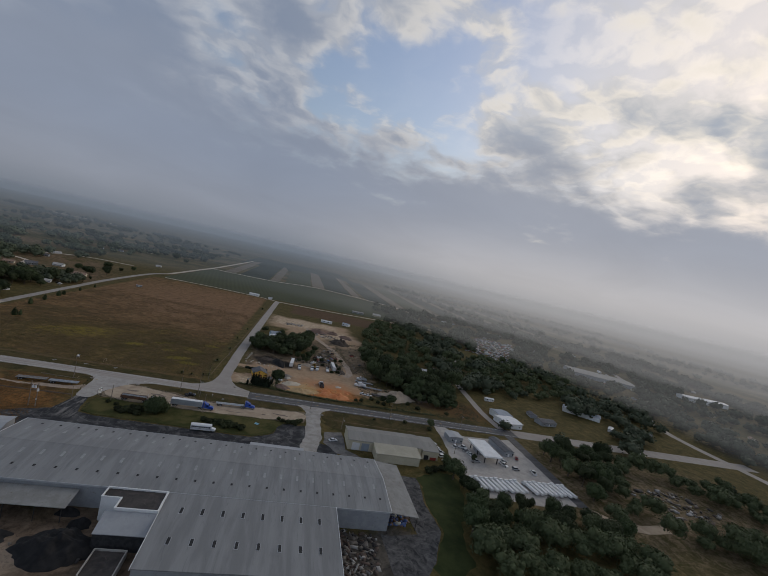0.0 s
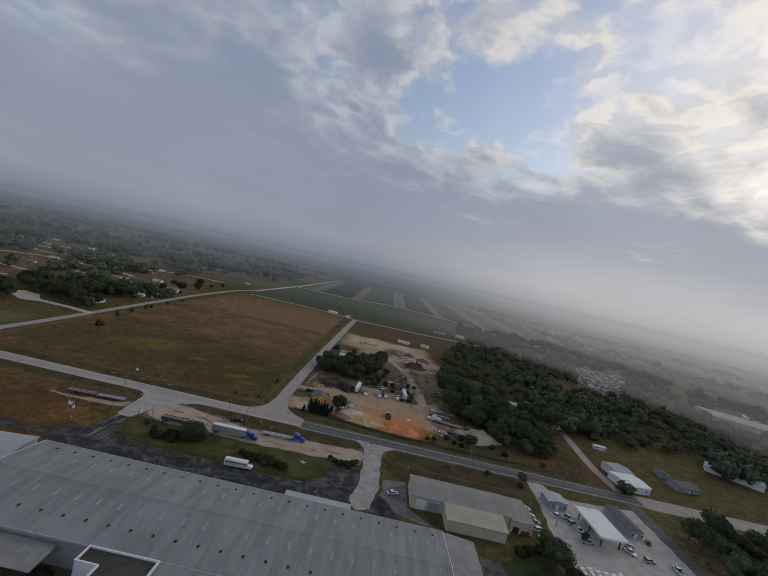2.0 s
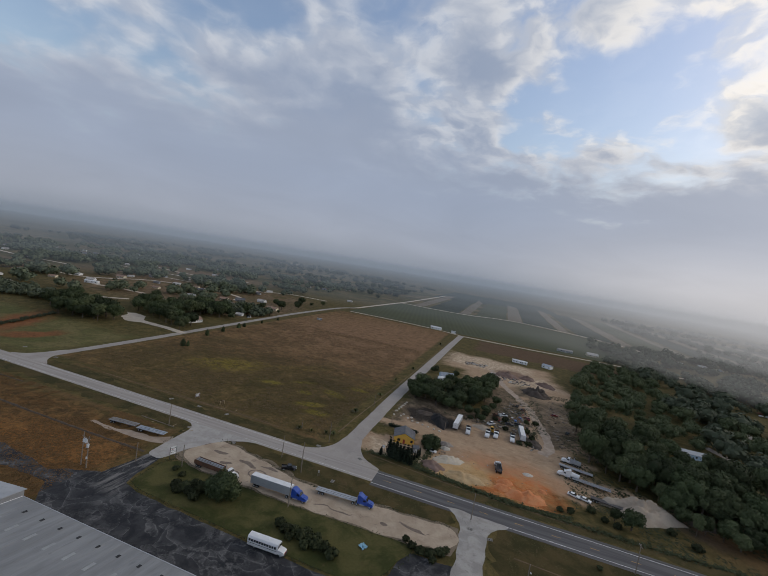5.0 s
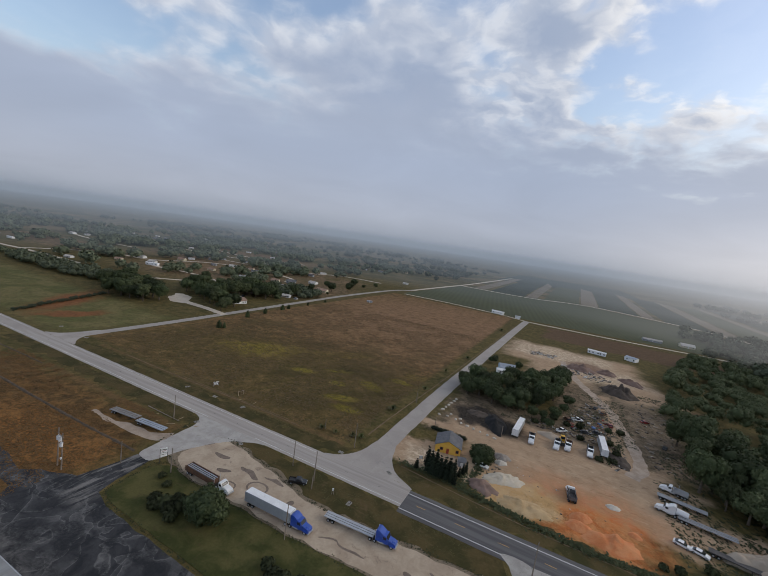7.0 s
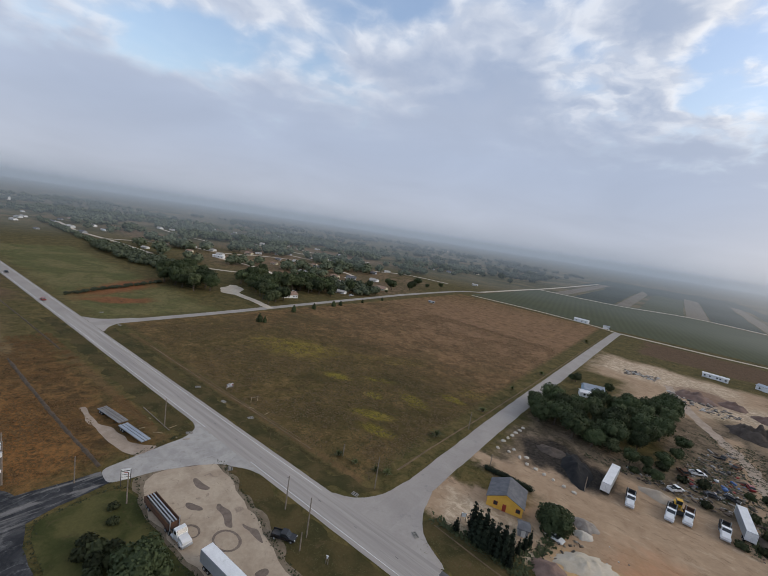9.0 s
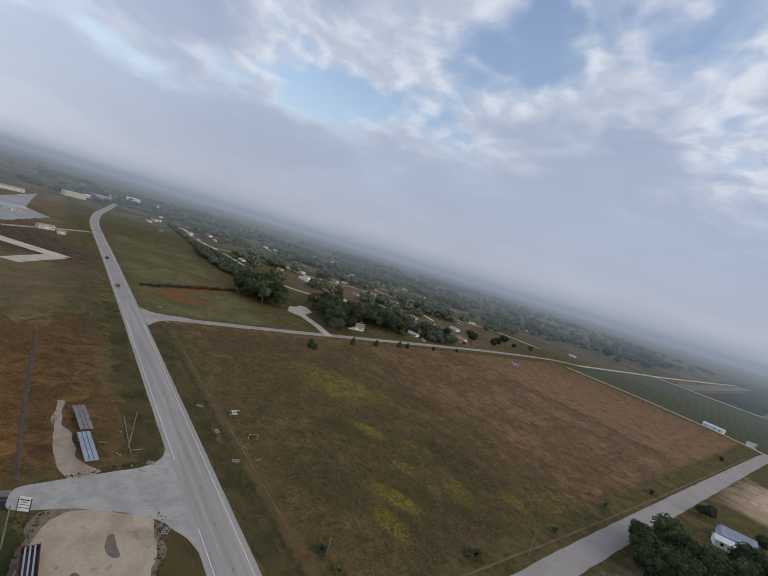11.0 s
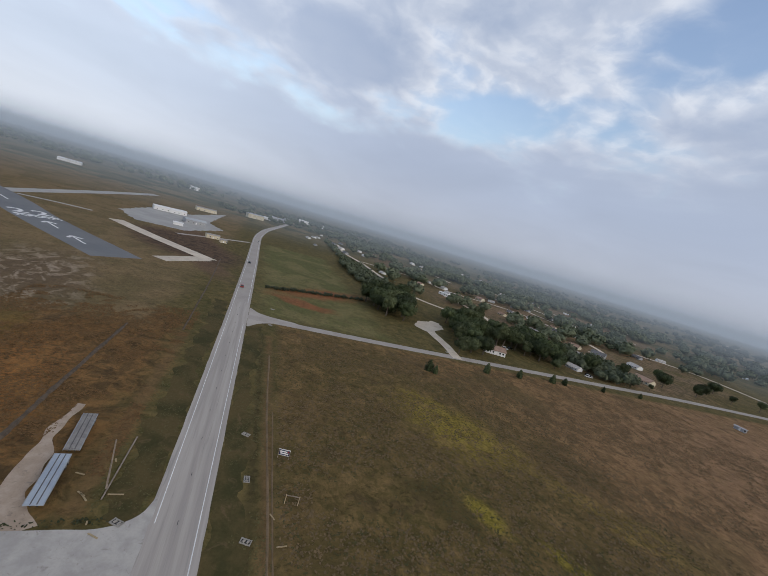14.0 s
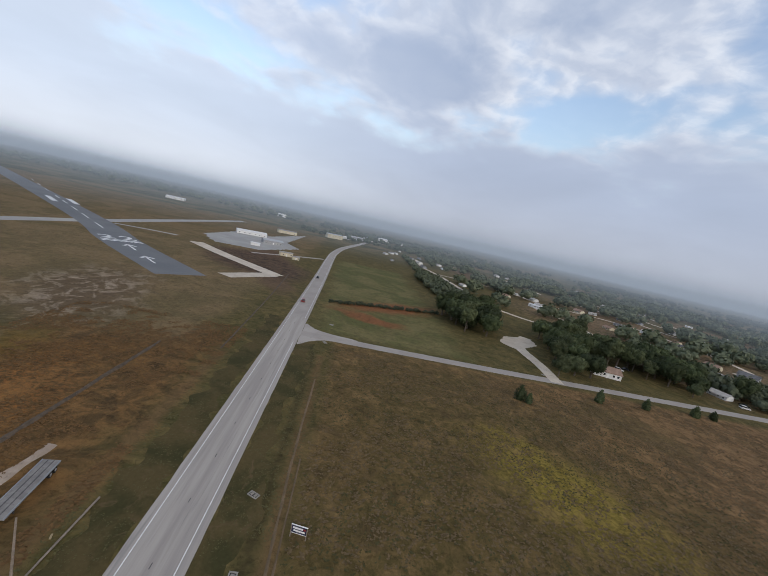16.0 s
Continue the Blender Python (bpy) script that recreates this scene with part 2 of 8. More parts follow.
def ground_material():
    """Rough grass with the fields, bare soil and worn ground of the district."""
    m = bpy.data.materials.new("grassland")
    m.use_nodes = True
    g = Net(m.node_tree)
    co = g.add("ShaderNodeTexCoord").outputs["Object"]
    wob = g.noise(co, 0.06, 5.0, 0.65)[1]
    wob2 = g.noise(co, 0.5, 4.0, 0.6)[1]
    p = g.vec("ADD", co, g.vec("MULTIPLY", g.vec("SUBTRACT", wob, (0.5, 0.5, 0.5)), (26, 26, 0)))
    p = g.vec("ADD", p, g.vec("MULTIPLY", g.vec("SUBTRACT", wob2, (0.5, 0.5, 0.5)), (3, 3, 0)))
    q = g.vec("ADD", co, g.vec("MULTIPLY", g.vec("SUBTRACT", wob2, (0.5, 0.5, 0.5)), (2.5, 2.5, 0)))
    n1 = g.noise(co, 0.03, 5.0, 0.62, 0.6)[0]
    n2 = g.noise(co, 0.17, 6.0, 0.68, 0.8)[0]
    n4 = g.noise(g.vec("MULTIPLY", co, (0.8, 1.0, 1.0)), 0.40, 7.0, 0.72, 1.0)[0]
    n3 = g.noise(co, 1.1, 6.0, 0.7, 0.5)[0]
    grass = g.mix(g.ramp(n2, 0.35, 0.66), (0.078, 0.076, 0.032), (0.126, 0.104, 0.048))
    c = grass
    # distant ground is paled, with haze mixed into its colour
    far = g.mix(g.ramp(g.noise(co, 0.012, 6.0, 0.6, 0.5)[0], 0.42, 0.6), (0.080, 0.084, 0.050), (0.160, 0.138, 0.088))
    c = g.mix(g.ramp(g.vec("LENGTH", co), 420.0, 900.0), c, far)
    brown = g.mix(g.ramp(n2, 0.36, 0.62), (0.118, 0.084, 0.042), (0.205, 0.135, 0.073))
    brown = g.mix(g.ramp(n1, 0.5, 0.64), brown, (0.118, 0.092, 0.044))
    reddish = g.mix(g.ramp(n2, 0.3, 0.65), (0.196, 0.130, 0.082), (0.246, 0.160, 0.103))
    field = g.mix(oval_mask(g, p, -55, 270, 110, 130, 0, 0.6), brown, reddish)
    olive = g.mix(g.ramp(n4, 0.4, 0.62), (0.082, 0.072, 0.029), (0.130, 0.098, 0.044))
    field = g.mix(g.math("MULTIPLY", oval_mask(g, p, -100, 45, 85, 48, 10, 0.7), 0.85), field, olive)
    field = g.mix(g.math("MULTIPLY", oval_mask(g, p, -38, 45, 44, 44, 0, 0.6), 0.75), field, olive)
    straw = g.mix(g.ramp(n3, 0.4, 0.6), (0.165, 0.140, 0.032), (0.240, 0.195, 0.048))
    for cx, cy, rx, ry, k in ((-106, 62, 19, 11, 1.0),  (-70, 90, 20, 5, 0.35), (-12, 92, 9, 5, 0.5), (-124, 60, 7, 5, 0.7)):
        field = g.mix(g.math("MULTIPLY", oval_mask(g, p, cx, cy, rx, ry, 35, 0.7), k), field, straw)
    lush = g.mix(g.ramp(n3, 0.4, 0.6), (0.150, 0.135, 0.026), (0.235, 0.200, 0.044))
    for cx, cy, rx, ry, turn in ((-43, 50, 4, 3, 0), (-32, 36, 8, 3.2, 25), (-28, 60, 8, 4, -20), (-24, 28, 7, 3, 10), (-52, 66, 7, 2.5, 30), (-19, 78, 6, 3, 0), (-66, 52, 6, 3, 20)):
        field = g.mix(g.math("MULTIPLY", oval_mask(g, q, cx, cy, rx, ry, turn, 0.45), g.ramp(n4, 0.30, 0.46, 0.25, 0.95)), field, lush)
    # dark weeds lying in streaks, and pale dry tufts between them
    lay = g.noise(g.vec("MULTIPLY", g.vec("ADD", q, g.vec("MULTIPLY", wob, (9, 9, 0))), (0.85, 1.0, 1.0)), 0.16, 8.0, 0.66, 0.5)[0]
    field = g.mix(g.ramp(lay, 0.53, 0.64, 0, 0.52), field, (0.074, 0.056, 0.032))
    field = g.mix(g.ramp(lay, 0.46, 0.36, 0, 0.40), field, (0.225, 0.158, 0.084))
    for cx, cy, rx, ry in ((-37, 74, 14, 8), (-30, 46, 12, 5), (-16, 58, 9, 6), (-14, 36, 10, 10), (-52, 72, 12, 5), (-92, 96, 14, 6), (-72, 40, 9, 5), (-40, 20, 16, 5)):
        field = g.mix(g.math("MULTIPLY", oval_mask(g, p, cx, cy, rx, ry, 30, 0.7), g.ramp(n4, 0.40, 0.58, 0, 0.75)), field, (0.052, 0.046, 0.022))
    fleck = g.noise(q, 0.9, 4.0, 0.6, 0.4)[0]
    field = g.mix(g.ramp(fleck, 0.56, 0.70, 0, 0.40), field, (0.062, 0.052, 0.026))
    c = g.mix(box_mask(g, q, -91, 203, 84, 199, -1.2, 2.5), c, field)
    west = g.mix(g.ramp(n2, 0.4, 0.6), (0.098, 0.068, 0.034), (0.170, 0.104, 0.046))
    west = g.mix(g.ramp(lay, 0.52, 0.64, 0, 0.6), west, (0.050, 0.038, 0.022))
    west = g.mix(g.math("MULTIPLY", oval_mask(g, p, -92, -60, 34, 12, 8, 0.8), g.ramp(n3, 0.40, 0.62, 0, 0.85)), west, (0.265, 0.125, 0.042))
    west = g.mix(g.math("MULTIPLY", oval_mask(g, p, -132, -80, 20, 9, 8, 0.6), 0.7), west, (0.144, 0.104, 0.028))
    c = g.mix(box_mask(g, p, -112, -55, 52, 26, 0, 7), c, west)
    wide = g.mix(g.ramp(n1, 0.4, 0.6), (0.130, 0.108, 0.060), (0.175, 0.135, 0.080))
    c = g.mix(box_mask(g, p, -480, -330, 330, 290, 0, 10), c, wide)
    c = g.mix(oval_mask(g, p, -186, -92, 40, 17, 14, 0.7), c, g.mix(g.ramp(g.noise(g.vec("MULTIPLY", q, (0.6, 1.0, 1.0)), 0.14, 7.0, 0.66, 1.2)[0], 0.48, 0.60), (0.120, 0.092, 0.062), (0.285, 0.245, 0.205)))
    # worn line and darker ditch band beside the highway
    c = g.mix(g.math("MULTIPLY", box_mask(g, q, -85, 1.6, 76, 1.2, 0, 1.2), 0.7), c, (0.150, 0.100, 0.056))
    c = g.mix(g.math("MULTIPLY", box_mask(g, q, -85, -1.2, 78, 0.8, 0, 1.0), 0.7), c, (0.052, 0.045, 0.024))
    c = g.mix(g.math("MULTIPLY", box_mask(g, q, -105, -28.5, 44, 1.4, 0, 1.4), 0.6), c, (0.150, 0.100, 0.056))
    # meadow beyond the side road, with bare red soil
    c = g.mix(box_mask(g, p, -330, 30, 140, 34, 0, 8), c, g.mix(g.ramp(n1, 0.42, 0.6), (0.098, 0.108, 0.046), (0.150, 0.140, 0.070)))
    red = g.mix(g.ramp(n3, 0.35, 0.6), (0.256, 0.100, 0.048), (0.192, 0.088, 0.048))
    for cx, cy, rx, ry, t in ((-266, 38, 36, 12, 125), (-229, 20, 18, 6, 68)):
        c = g.mix(g.math("MULTIPLY", oval_mask(g, p, cx, cy, rx, ry, t, 0.6), 0.85), c, red)
    c = g.mix(oval_mask(g, p, -300, -48, 55, 12, 22, 0.4), c, (0.128, 0.092, 0.064))
    c = g.mix(oval_mask(g, p, -385, -62, 60, 16, 18, 0.4), c, (0.120, 0.084, 0.060))
    c = g.mix(oval_mask(g, p, -338, -64, 62, 36, 30, 0.3), c, g.mix(g.ramp(n2, 0.36, 0.62), (0.062, 0.046, 0.036), (0.108, 0.076, 0.056)))
    # worn ground of the village
    tan = g.mix(g.ramp(n2, 0.4, 0.62), (0.115, 0.096, 0.060), (0.215, 0.158, 0.112))
    for cx, cy, rx, ry, t in ((-228, 280, 34, 80, 0), (-360, 270, 120, 90, 20), (-480, 330, 110, 45, 10), (-640, 210, 120, 40, 0), (-300, 400, 70, 45, 0), (-520, 520, 140, 50, 10)):
        c = g.mix(g.math("MULTIPLY", oval_mask(g, p, cx, cy, rx, ry, t, 0.5), g.ramp(n1, 0.3, 0.46)), c, tan)
    # sand and soil of the yard
    earth = g.mix(g.ramp(n2, 0.36, 0.64), (0.105, 0.090, 0.066), (0.215, 0.175, 0.138))
    earth = g.mix(g.ramp(n3, 0.54, 0.68, 0, 0.7), earth, (0.24, 0.205, 0.17))
    for cx, cy, hx, hy, t, s in ((88, 124, 28, 62, 6, 6), (40, 76, 26, 20, 0, 5), (24, 60, 14, 22, 0, 3)):
        c = g.mix(box_mask(g, p, cx, cy, hx, hy, t, s), c, earth)
    bare = g.math("MULTIPLY", n1, 0.0)
    sand = g.mix(g.ramp(n2, 0.3, 0.68), (0.405, 0.318, 0.242), (0.315, 0.238, 0.178))
    wheel = g.noise(g.vec("MULTIPLY", q, (0.25, 1.0, 1.0)), 0.5, 5.0, 0.62, 1.6)[0]
    sand = g.mix(g.ramp(wheel, 0.56, 0.68, 0, 0.65), sand, (0.205, 0.158, 0.122))
    sand = g.mix(g.ramp(wheel, 0.44, 0.34, 0, 0.5), sand, (0.47, 0.40, 0.325))
    lime = g.mix(g.ramp(n4, 0.42, 0.6), (0.36, 0.30, 0.24), (0.60, 0.54, 0.46))
    for cx, cy, hx, hy, t, s in ((68, 38, 38, 24, 6, 4), (66, 238, 48, 36, -3, 8), (88, 106, 4, 50, 4, 3), (62, 60, 30, 14, 0, 5), (108, 190, 20, 30, 20, 8), (24, 44, 22, 3.5, -4, 2), (52, 50, 34, 9, -4, 4), (100, 40, 12, 16, 0, 4), (60, 190, 20, 22, 0, 7), (18, 18, 14, 9, 10, 2.5), (126, 30, 14, 7, -25, 3)):
        f = box_mask(g, p, cx, cy, hx, hy, t, s)
        bare = g.math("MAXIMUM", bare, f)
        c = g.mix(f, c, sand)
    for cx, cy, hx, hy, t, s in ((58, 246, 38, 24, -3, 9), (92, 208, 22, 16, 20, 8), (24, 14, 12, 6, 10, 3)):
        c = g.mix(g.math("MULTIPLY", box_mask(g, p, cx, cy, hx, hy, t, s), 0.75), c, lime)
    c = g.mix(g.math("MULTIPLY", oval_mask(g, p, 110, 130, 16, 50, 12, 0.5), g.ramp(n3, 0.45, 0.6)), c, (0.216, 0.184, 0.152))
    orange = g.mix(g.ramp(n2, 0.35, 0.62), (0.500, 0.165, 0.058), (0.470, 0.235, 0.110))
    c = g.mix(g.math("MULTIPLY", oval_mask(g, p, 74, 22, 20, 14, 8, 0.7), 0.55), c, orange)
    c = g.mix(oval_mask(g, p, 76, 9, 17, 12, 8, 0.4), c, orange)
    c = g.mix(oval_mask(g, p, 53, 12, 14, 9, -5, 0.35), c, g.mix(g.ramp(n2, 0.4, 0.6), (0.46, 0.32, 0.17), (0.46, 0.345, 0.215)))
    purple = (0.168, 0.108, 0.088)
    c = g.mix(g.math("MULTIPLY", oval_mask(g, p, 80, 225, 15, 16, 0, 0.4), 0.8), c, purple)
    c = g.mix(oval_mask(g, p, 32, 66, 17, 12, -12, 0.3), c, g.mix(g.ramp(n3, 0.4, 0.65), (0.026, 0.025, 0.025), (0.062, 0.056, 0.052)))
    c = g.mix(oval_mask(g, p, 150, 24, 13, 12, 0, 0.4), c, (0.072, 0.068, 0.064))
    c = g.mix(box_mask(g, p, 120, 350, 80, 36, 0, 4), c, (0.120, 0.084, 0.058))
    c = g.mix(oval_mask(g, p, 175, 18, 30, 20, 0, 0.6), c, (0.128, 0.084, 0.044))
    # rough clearing in the south-east thicket
    c = g.mix(g.math("MULTIPLY", oval_mask(g, p, 255, -82, 80, 55, 0, 0.5), g.ramp(n2, 0.36, 0.56)), c, g.mix(g.ramp(n4, 0.4, 0.6), (0.125, 0.105, 0.070), (0.215, 0.178, 0.135)))
    # scrap ground south of the hall
    c = g.mix(box_mask(g, p, -20, -150, 32, 24, 0, 4), c, g.mix(g.ramp(n2, 0.35, 0.65), (0.095, 0.078, 0.064), (0.175, 0.14, 0.115)))
    c = g.mix(oval_mask(g, q, -29, -150, 12, 8, 10, 0.4), c, (0.30, 0.255, 0.22))
    c = g.mix(box_mask(g, p, 80, -140, 15, 14, 0, 3), c, g.mix(g.ramp(n2, 0.38, 0.62), (0.065, 0.065, 0.066), (0.105, 0.102, 0.098)))
    # tussocks: dark gaps and dry tips
    tus = g.noise(g.vec("MULTIPLY", q, (1.0, 0.6, 1.0)), 0.75, 8.0, 0.74, 1.2)[0]
    k = g.math("ADD", -0.10, g.math("ADD", g.math("MULTIPLY", n3, 0.50), g.math("ADD", g.math("MULTIPLY", n4, 0.85), g.math("MULTIPLY", n2, 0.70))))
    k = g.math("MULTIPLY", k, g.math("ADD", 0.62, g.math("MULTIPLY", g.ramp(tus, 0.34, 0.5), 0.38)))
    soft = g.math("ADD", 0.72, g.math("ADD", g.math("MULTIPLY", n3, 0.22), g.math("MULTIPLY", n4, 0.30)))
    k = g.math("ADD", g.math("MULTIPLY", soft, bare), g.math("MULTIPLY", k, g.math("SUBTRACT", 1.0, bare)))
    c = g.mix(1.0, c, g.comb(k, k, k), "MULTIPLY")
    c = g.mix(1.0, c, (1.13, 1.02, 0.87), "MULTIPLY")
    hgt = g.math("ADD", g.math("MULTIPLY", n3, 0.35), n2)
    nb = g.add("ShaderNodeBump", {}, Strength=g.math("SUBTRACT", 0.7, g.math("MULTIPLY", bare, 0.5)), Distance=0.6, Height=hgt).outputs[0]
    s = g.add("ShaderNodeBsdfPrincipled", {}, Base_Color=c, Roughness=0.95, Normal=nb)
    s.inputs["Specular IOR Level"].default_value = 0.1
    g.add("ShaderNodeOutputMaterial", {}, Surface=s.outputs[0])
    return m


def crop_material(name, a, b, turn, pitch):
    """Crop rows: soil and leaf in lines."""
    m = bpy.data.materials.new(name)
    m.use_nodes = True
    g = Net(m.node_tree)
    co = g.add("ShaderNodeTexCoord").outputs["Object"]
    x, y, _ = g.sep(co)
    u = g.math("ADD", g.math("MULTIPLY", x, math.cos(radians(turn))), g.math("MULTIPLY", y, math.sin(radians(turn))))
    wave = g.math("SINE", g.math("MULTIPLY", u, math.tau / pitch))
    big = g.noise(co, 0.02, 5.0, 0.6)[0]
    small = g.noise(co, 0.4, 5.0, 0.6)[0]
    f = g.math("ADD", g.math("MULTIPLY", wave, 0.14), g.math("ADD", g.math("MULTIPLY", big, 0.9), g.math("MULTIPLY", small, 0.3)))
    c = g.mix(g.ramp(f, 0.3, 0.95), a, b)
    s = g.add("ShaderNodeBsdfPrincipled", {}, Base_Color=c, Roughness=0.95)
    s.inputs["Specular IOR Level"].default_value = 0.1
    g.add("ShaderNodeOutputMaterial", {}, Surface=s.outputs[0])
    return m


def haze_veil_material(thick):
    """Distance haze as a glowing veil: thin at its foot and top, dim blue-grey in the west and north, bright under the
    low sun.
    """
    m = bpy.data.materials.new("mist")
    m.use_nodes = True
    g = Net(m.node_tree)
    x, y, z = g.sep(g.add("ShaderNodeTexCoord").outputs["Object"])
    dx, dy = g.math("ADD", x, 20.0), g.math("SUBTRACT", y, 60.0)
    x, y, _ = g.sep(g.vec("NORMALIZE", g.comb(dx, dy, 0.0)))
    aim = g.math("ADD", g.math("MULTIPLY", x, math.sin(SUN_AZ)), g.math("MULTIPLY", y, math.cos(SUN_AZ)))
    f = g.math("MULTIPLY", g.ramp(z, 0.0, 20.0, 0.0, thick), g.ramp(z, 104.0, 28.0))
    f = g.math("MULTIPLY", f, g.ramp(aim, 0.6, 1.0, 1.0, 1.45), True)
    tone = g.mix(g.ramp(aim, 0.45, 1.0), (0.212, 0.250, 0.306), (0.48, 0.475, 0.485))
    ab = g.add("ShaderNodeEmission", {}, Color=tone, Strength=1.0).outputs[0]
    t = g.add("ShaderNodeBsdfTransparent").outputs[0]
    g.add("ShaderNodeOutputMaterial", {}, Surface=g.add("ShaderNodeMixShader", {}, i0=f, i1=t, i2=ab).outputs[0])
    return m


def yard_asphalt():
    """Near-black old asphalt: dust lies along the worn tyre arcs and in a strip before the wall."""
    m = bpy.data.materials.new("worn_asphalt")
    m.use_nodes = True
    g = Net(m.node_tree)
    co = g.add("ShaderNodeTexCoord").outputs["Object"]
    x, y, _ = g.sep(co)
    fine = g.noise(co, 1.6, 7.0, 0.7)[0]
    mid = g.noise(co, 0.22, 5.0, 0.6, 0.6)[0]
    c = g.mix(g.ramp(mid, 0.36, 0.62), (0.022, 0.023, 0.026), (0.048, 0.048, 0.051))
    for k, (scale, seed) in enumerate(((0.055, 0.0), (0.085, 40.0))):
        n = g.noise(g.vec("ADD", co, (seed, seed, 0)), scale, 2.5, 0.45, 1.2)[0]
        s = g.math("SUBTRACT", n, 0.5)
        line = g.ramp(g.math("ABSOLUTE", s), 0.012, 0.002)
        dust = g.math("MULTIPLY", g.ramp(s, 0.10, 0.0), g.ramp(s, -0.004, 0.006))
        f = g.math("ADD", g.math("MULTIPLY", line, 0.55), g.math("MULTIPLY", dust, 0.35), True)
        f = g.math("MULTIPLY", f, g.ramp(g.math("ADD", g.math("MULTIPLY", mid, 0.6), g.math("MULTIPLY", fine, 0.4)), 0.38, 0.6))
        c = g.mix(f, c, (0.165, 0.16, 0.155))
    wall = g.math("MULTIPLY", g.ramp(y, -78.0, -85.0), g.ramp(g.noise(co, 0.35, 6.0, 0.7, 0.8)[0], 0.38, 0.62))
    c = g.mix(g.math("MULTIPLY", wall, 0.6), c, (0.15, 0.145, 0.14))
    drive = g.math("MULTIPLY", box_mask(g, co, -53, -56, 7, 12, 0, 3), g.ramp(g.noise(g.vec("MULTIPLY", co, (1.0, 0.16, 1.0)), 0.5, 4.0, 0.6, 0.5)[0], 0.46, 0.62))
    c = g.mix(g.math("MULTIPLY", drive, 0.75), c, (0.23, 0.215, 0.20))
    k = g.math("ADD", 0.6, g.math("MULTIPLY", fine, 0.8))
    c = g.mix(1.0, c, g.comb(k, k, k), "MULTIPLY")
    nb = g.add("ShaderNodeBump", {}, Strength=0.3, Distance=0.05, Height=fine).outputs[0]
    s = g.add("ShaderNodeBsdfPrincipled", {}, Base_Color=c, Roughness=0.85, Normal=nb)
    s.inputs["Specular IOR Level"].default_value = 0.25
    g.add("ShaderNodeOutputMaterial", {}, Surface=s.outputs[0])
    return m


CONCRETE = surface("concrete", (0.330, 0.295, 0.266), (0.378, 0.340, 0.306), 0.10, 0.85, bump=0.1, stain=(0.28, 0.258, 0.24), fine=14)
CONCRETE_WORN = surface("highway_concrete", (0.305, 0.274, 0.248), (0.388, 0.350, 0.315), 0.6, 0.85, bump=0.1, stain=(0.262, 0.242, 0.225), fine=6, grain=0.25, stretch=(0.03, 1.0, 1.0))
CONCRETE_OLD = surface("worn_concrete", (0.36, 0.335, 0.31), (0.45, 0.42, 0.385), 0.25, 0.9, stain=(0.27, 0.245, 0.22))
ASPHALT = surface("asphalt", (0.085, 0.082, 0.084), (0.135, 0.13, 0.13), 0.5, 0.85, bump=0.1, fine=6, grain=0.3, stretch=(0.04, 1.0, 1.0))
ASPHALT_OLD = yard_asphalt()
PAD = surface("stained_pad", (0.13, 0.125, 0.12), (0.23, 0.215, 0.20), 0.3, 0.9, stain=(0.08, 0.08, 0.078), grain=0.4)
PAD_PALE = surface("dusty_pavement", (0.30, 0.28, 0.255), (0.40, 0.375, 0.345), 0.22, 0.9, stain=(0.19, 0.178, 0.165), grain=0.35)
LIMEROCK = surface("limerock", (0.58, 0.51, 0.42), (0.50, 0.43, 0.35), 0.12, 0.95, stain=(0.36, 0.29, 0.22))
GRAVEL = surface("gravel", (0.50, 0.40, 0.295), (0.40, 0.31, 0.225), 0.14, 0.95, bump=0.4, stain=(0.24, 0.18, 0.14), grain=0.4)
RUNWAY = surface("runway_asphalt", (0.14, 0.145, 0.155), (0.17, 0.175, 0.18), 0.03, 0.85, fine=20)
TAXIWAY = surface("pale_asphalt", (0.30, 0.29, 0.28), (0.36, 0.35, 0.33), 0.03, 0.85, fine=20)
PAINT_WHITE = surface("road_paint_white", (0.70, 0.70, 0.69), (0.58, 0.58, 0.57), 0.6, 0.6, grain=0.3)
PAINT_YELLOW = surface("road_paint_yellow", (0.62, 0.36, 0.08), (0.5, 0.3, 0.09), 0.6, 0.6, grain=0.3)
ROOF_STEEL = surface("galvanised_roof", (0.212, 0.213, 0.212), (0.272, 0.274, 0.272), 0.35, 0.62, 0.0, bump=0.05, stain=(0.18, 0.184, 0.187), fine=6, grain=0.2, stretch=(1.0, 0.10, 1.0))
ROOF_PALE = surface("pale_metal_roof", (0.36, 0.37, 0.385), (0.42, 0.43, 0.44), 0.12, 0.5, 0.0, bump=0.05, stain=(0.31, 0.31, 0.31), vary=0.2)
ROOF_WEATHERED = surface("weathered_metal_roof", (0.24, 0.235, 0.22), (0.30, 0.295, 0.28), 0.3, 0.7, bump=0.1, stain=(0.16, 0.13, 0.10), grain=0.4)
ROOF_TAN = surface("dull_tan_roof", (0.235, 0.228, 0.21), (0.285, 0.275, 0.25), 0.2, 0.6, bump=0.05, stain=(0.20, 0.19, 0.17), grain=0.2, stretch=(1.0, 0.12, 1.0))
ROOF_WHITE = surface("white_roof", (0.78, 0.78, 0.78), (0.7, 0.7, 0.7), 0.3, 0.6, stain=(0.6, 0.6, 0.58))
ROOF_DARK = surface("bitumen_roof", (0.045, 0.04, 0.038), (0.075, 0.066, 0.06), 0.3, 0.8, stain=(0.11, 0.09, 0.08))
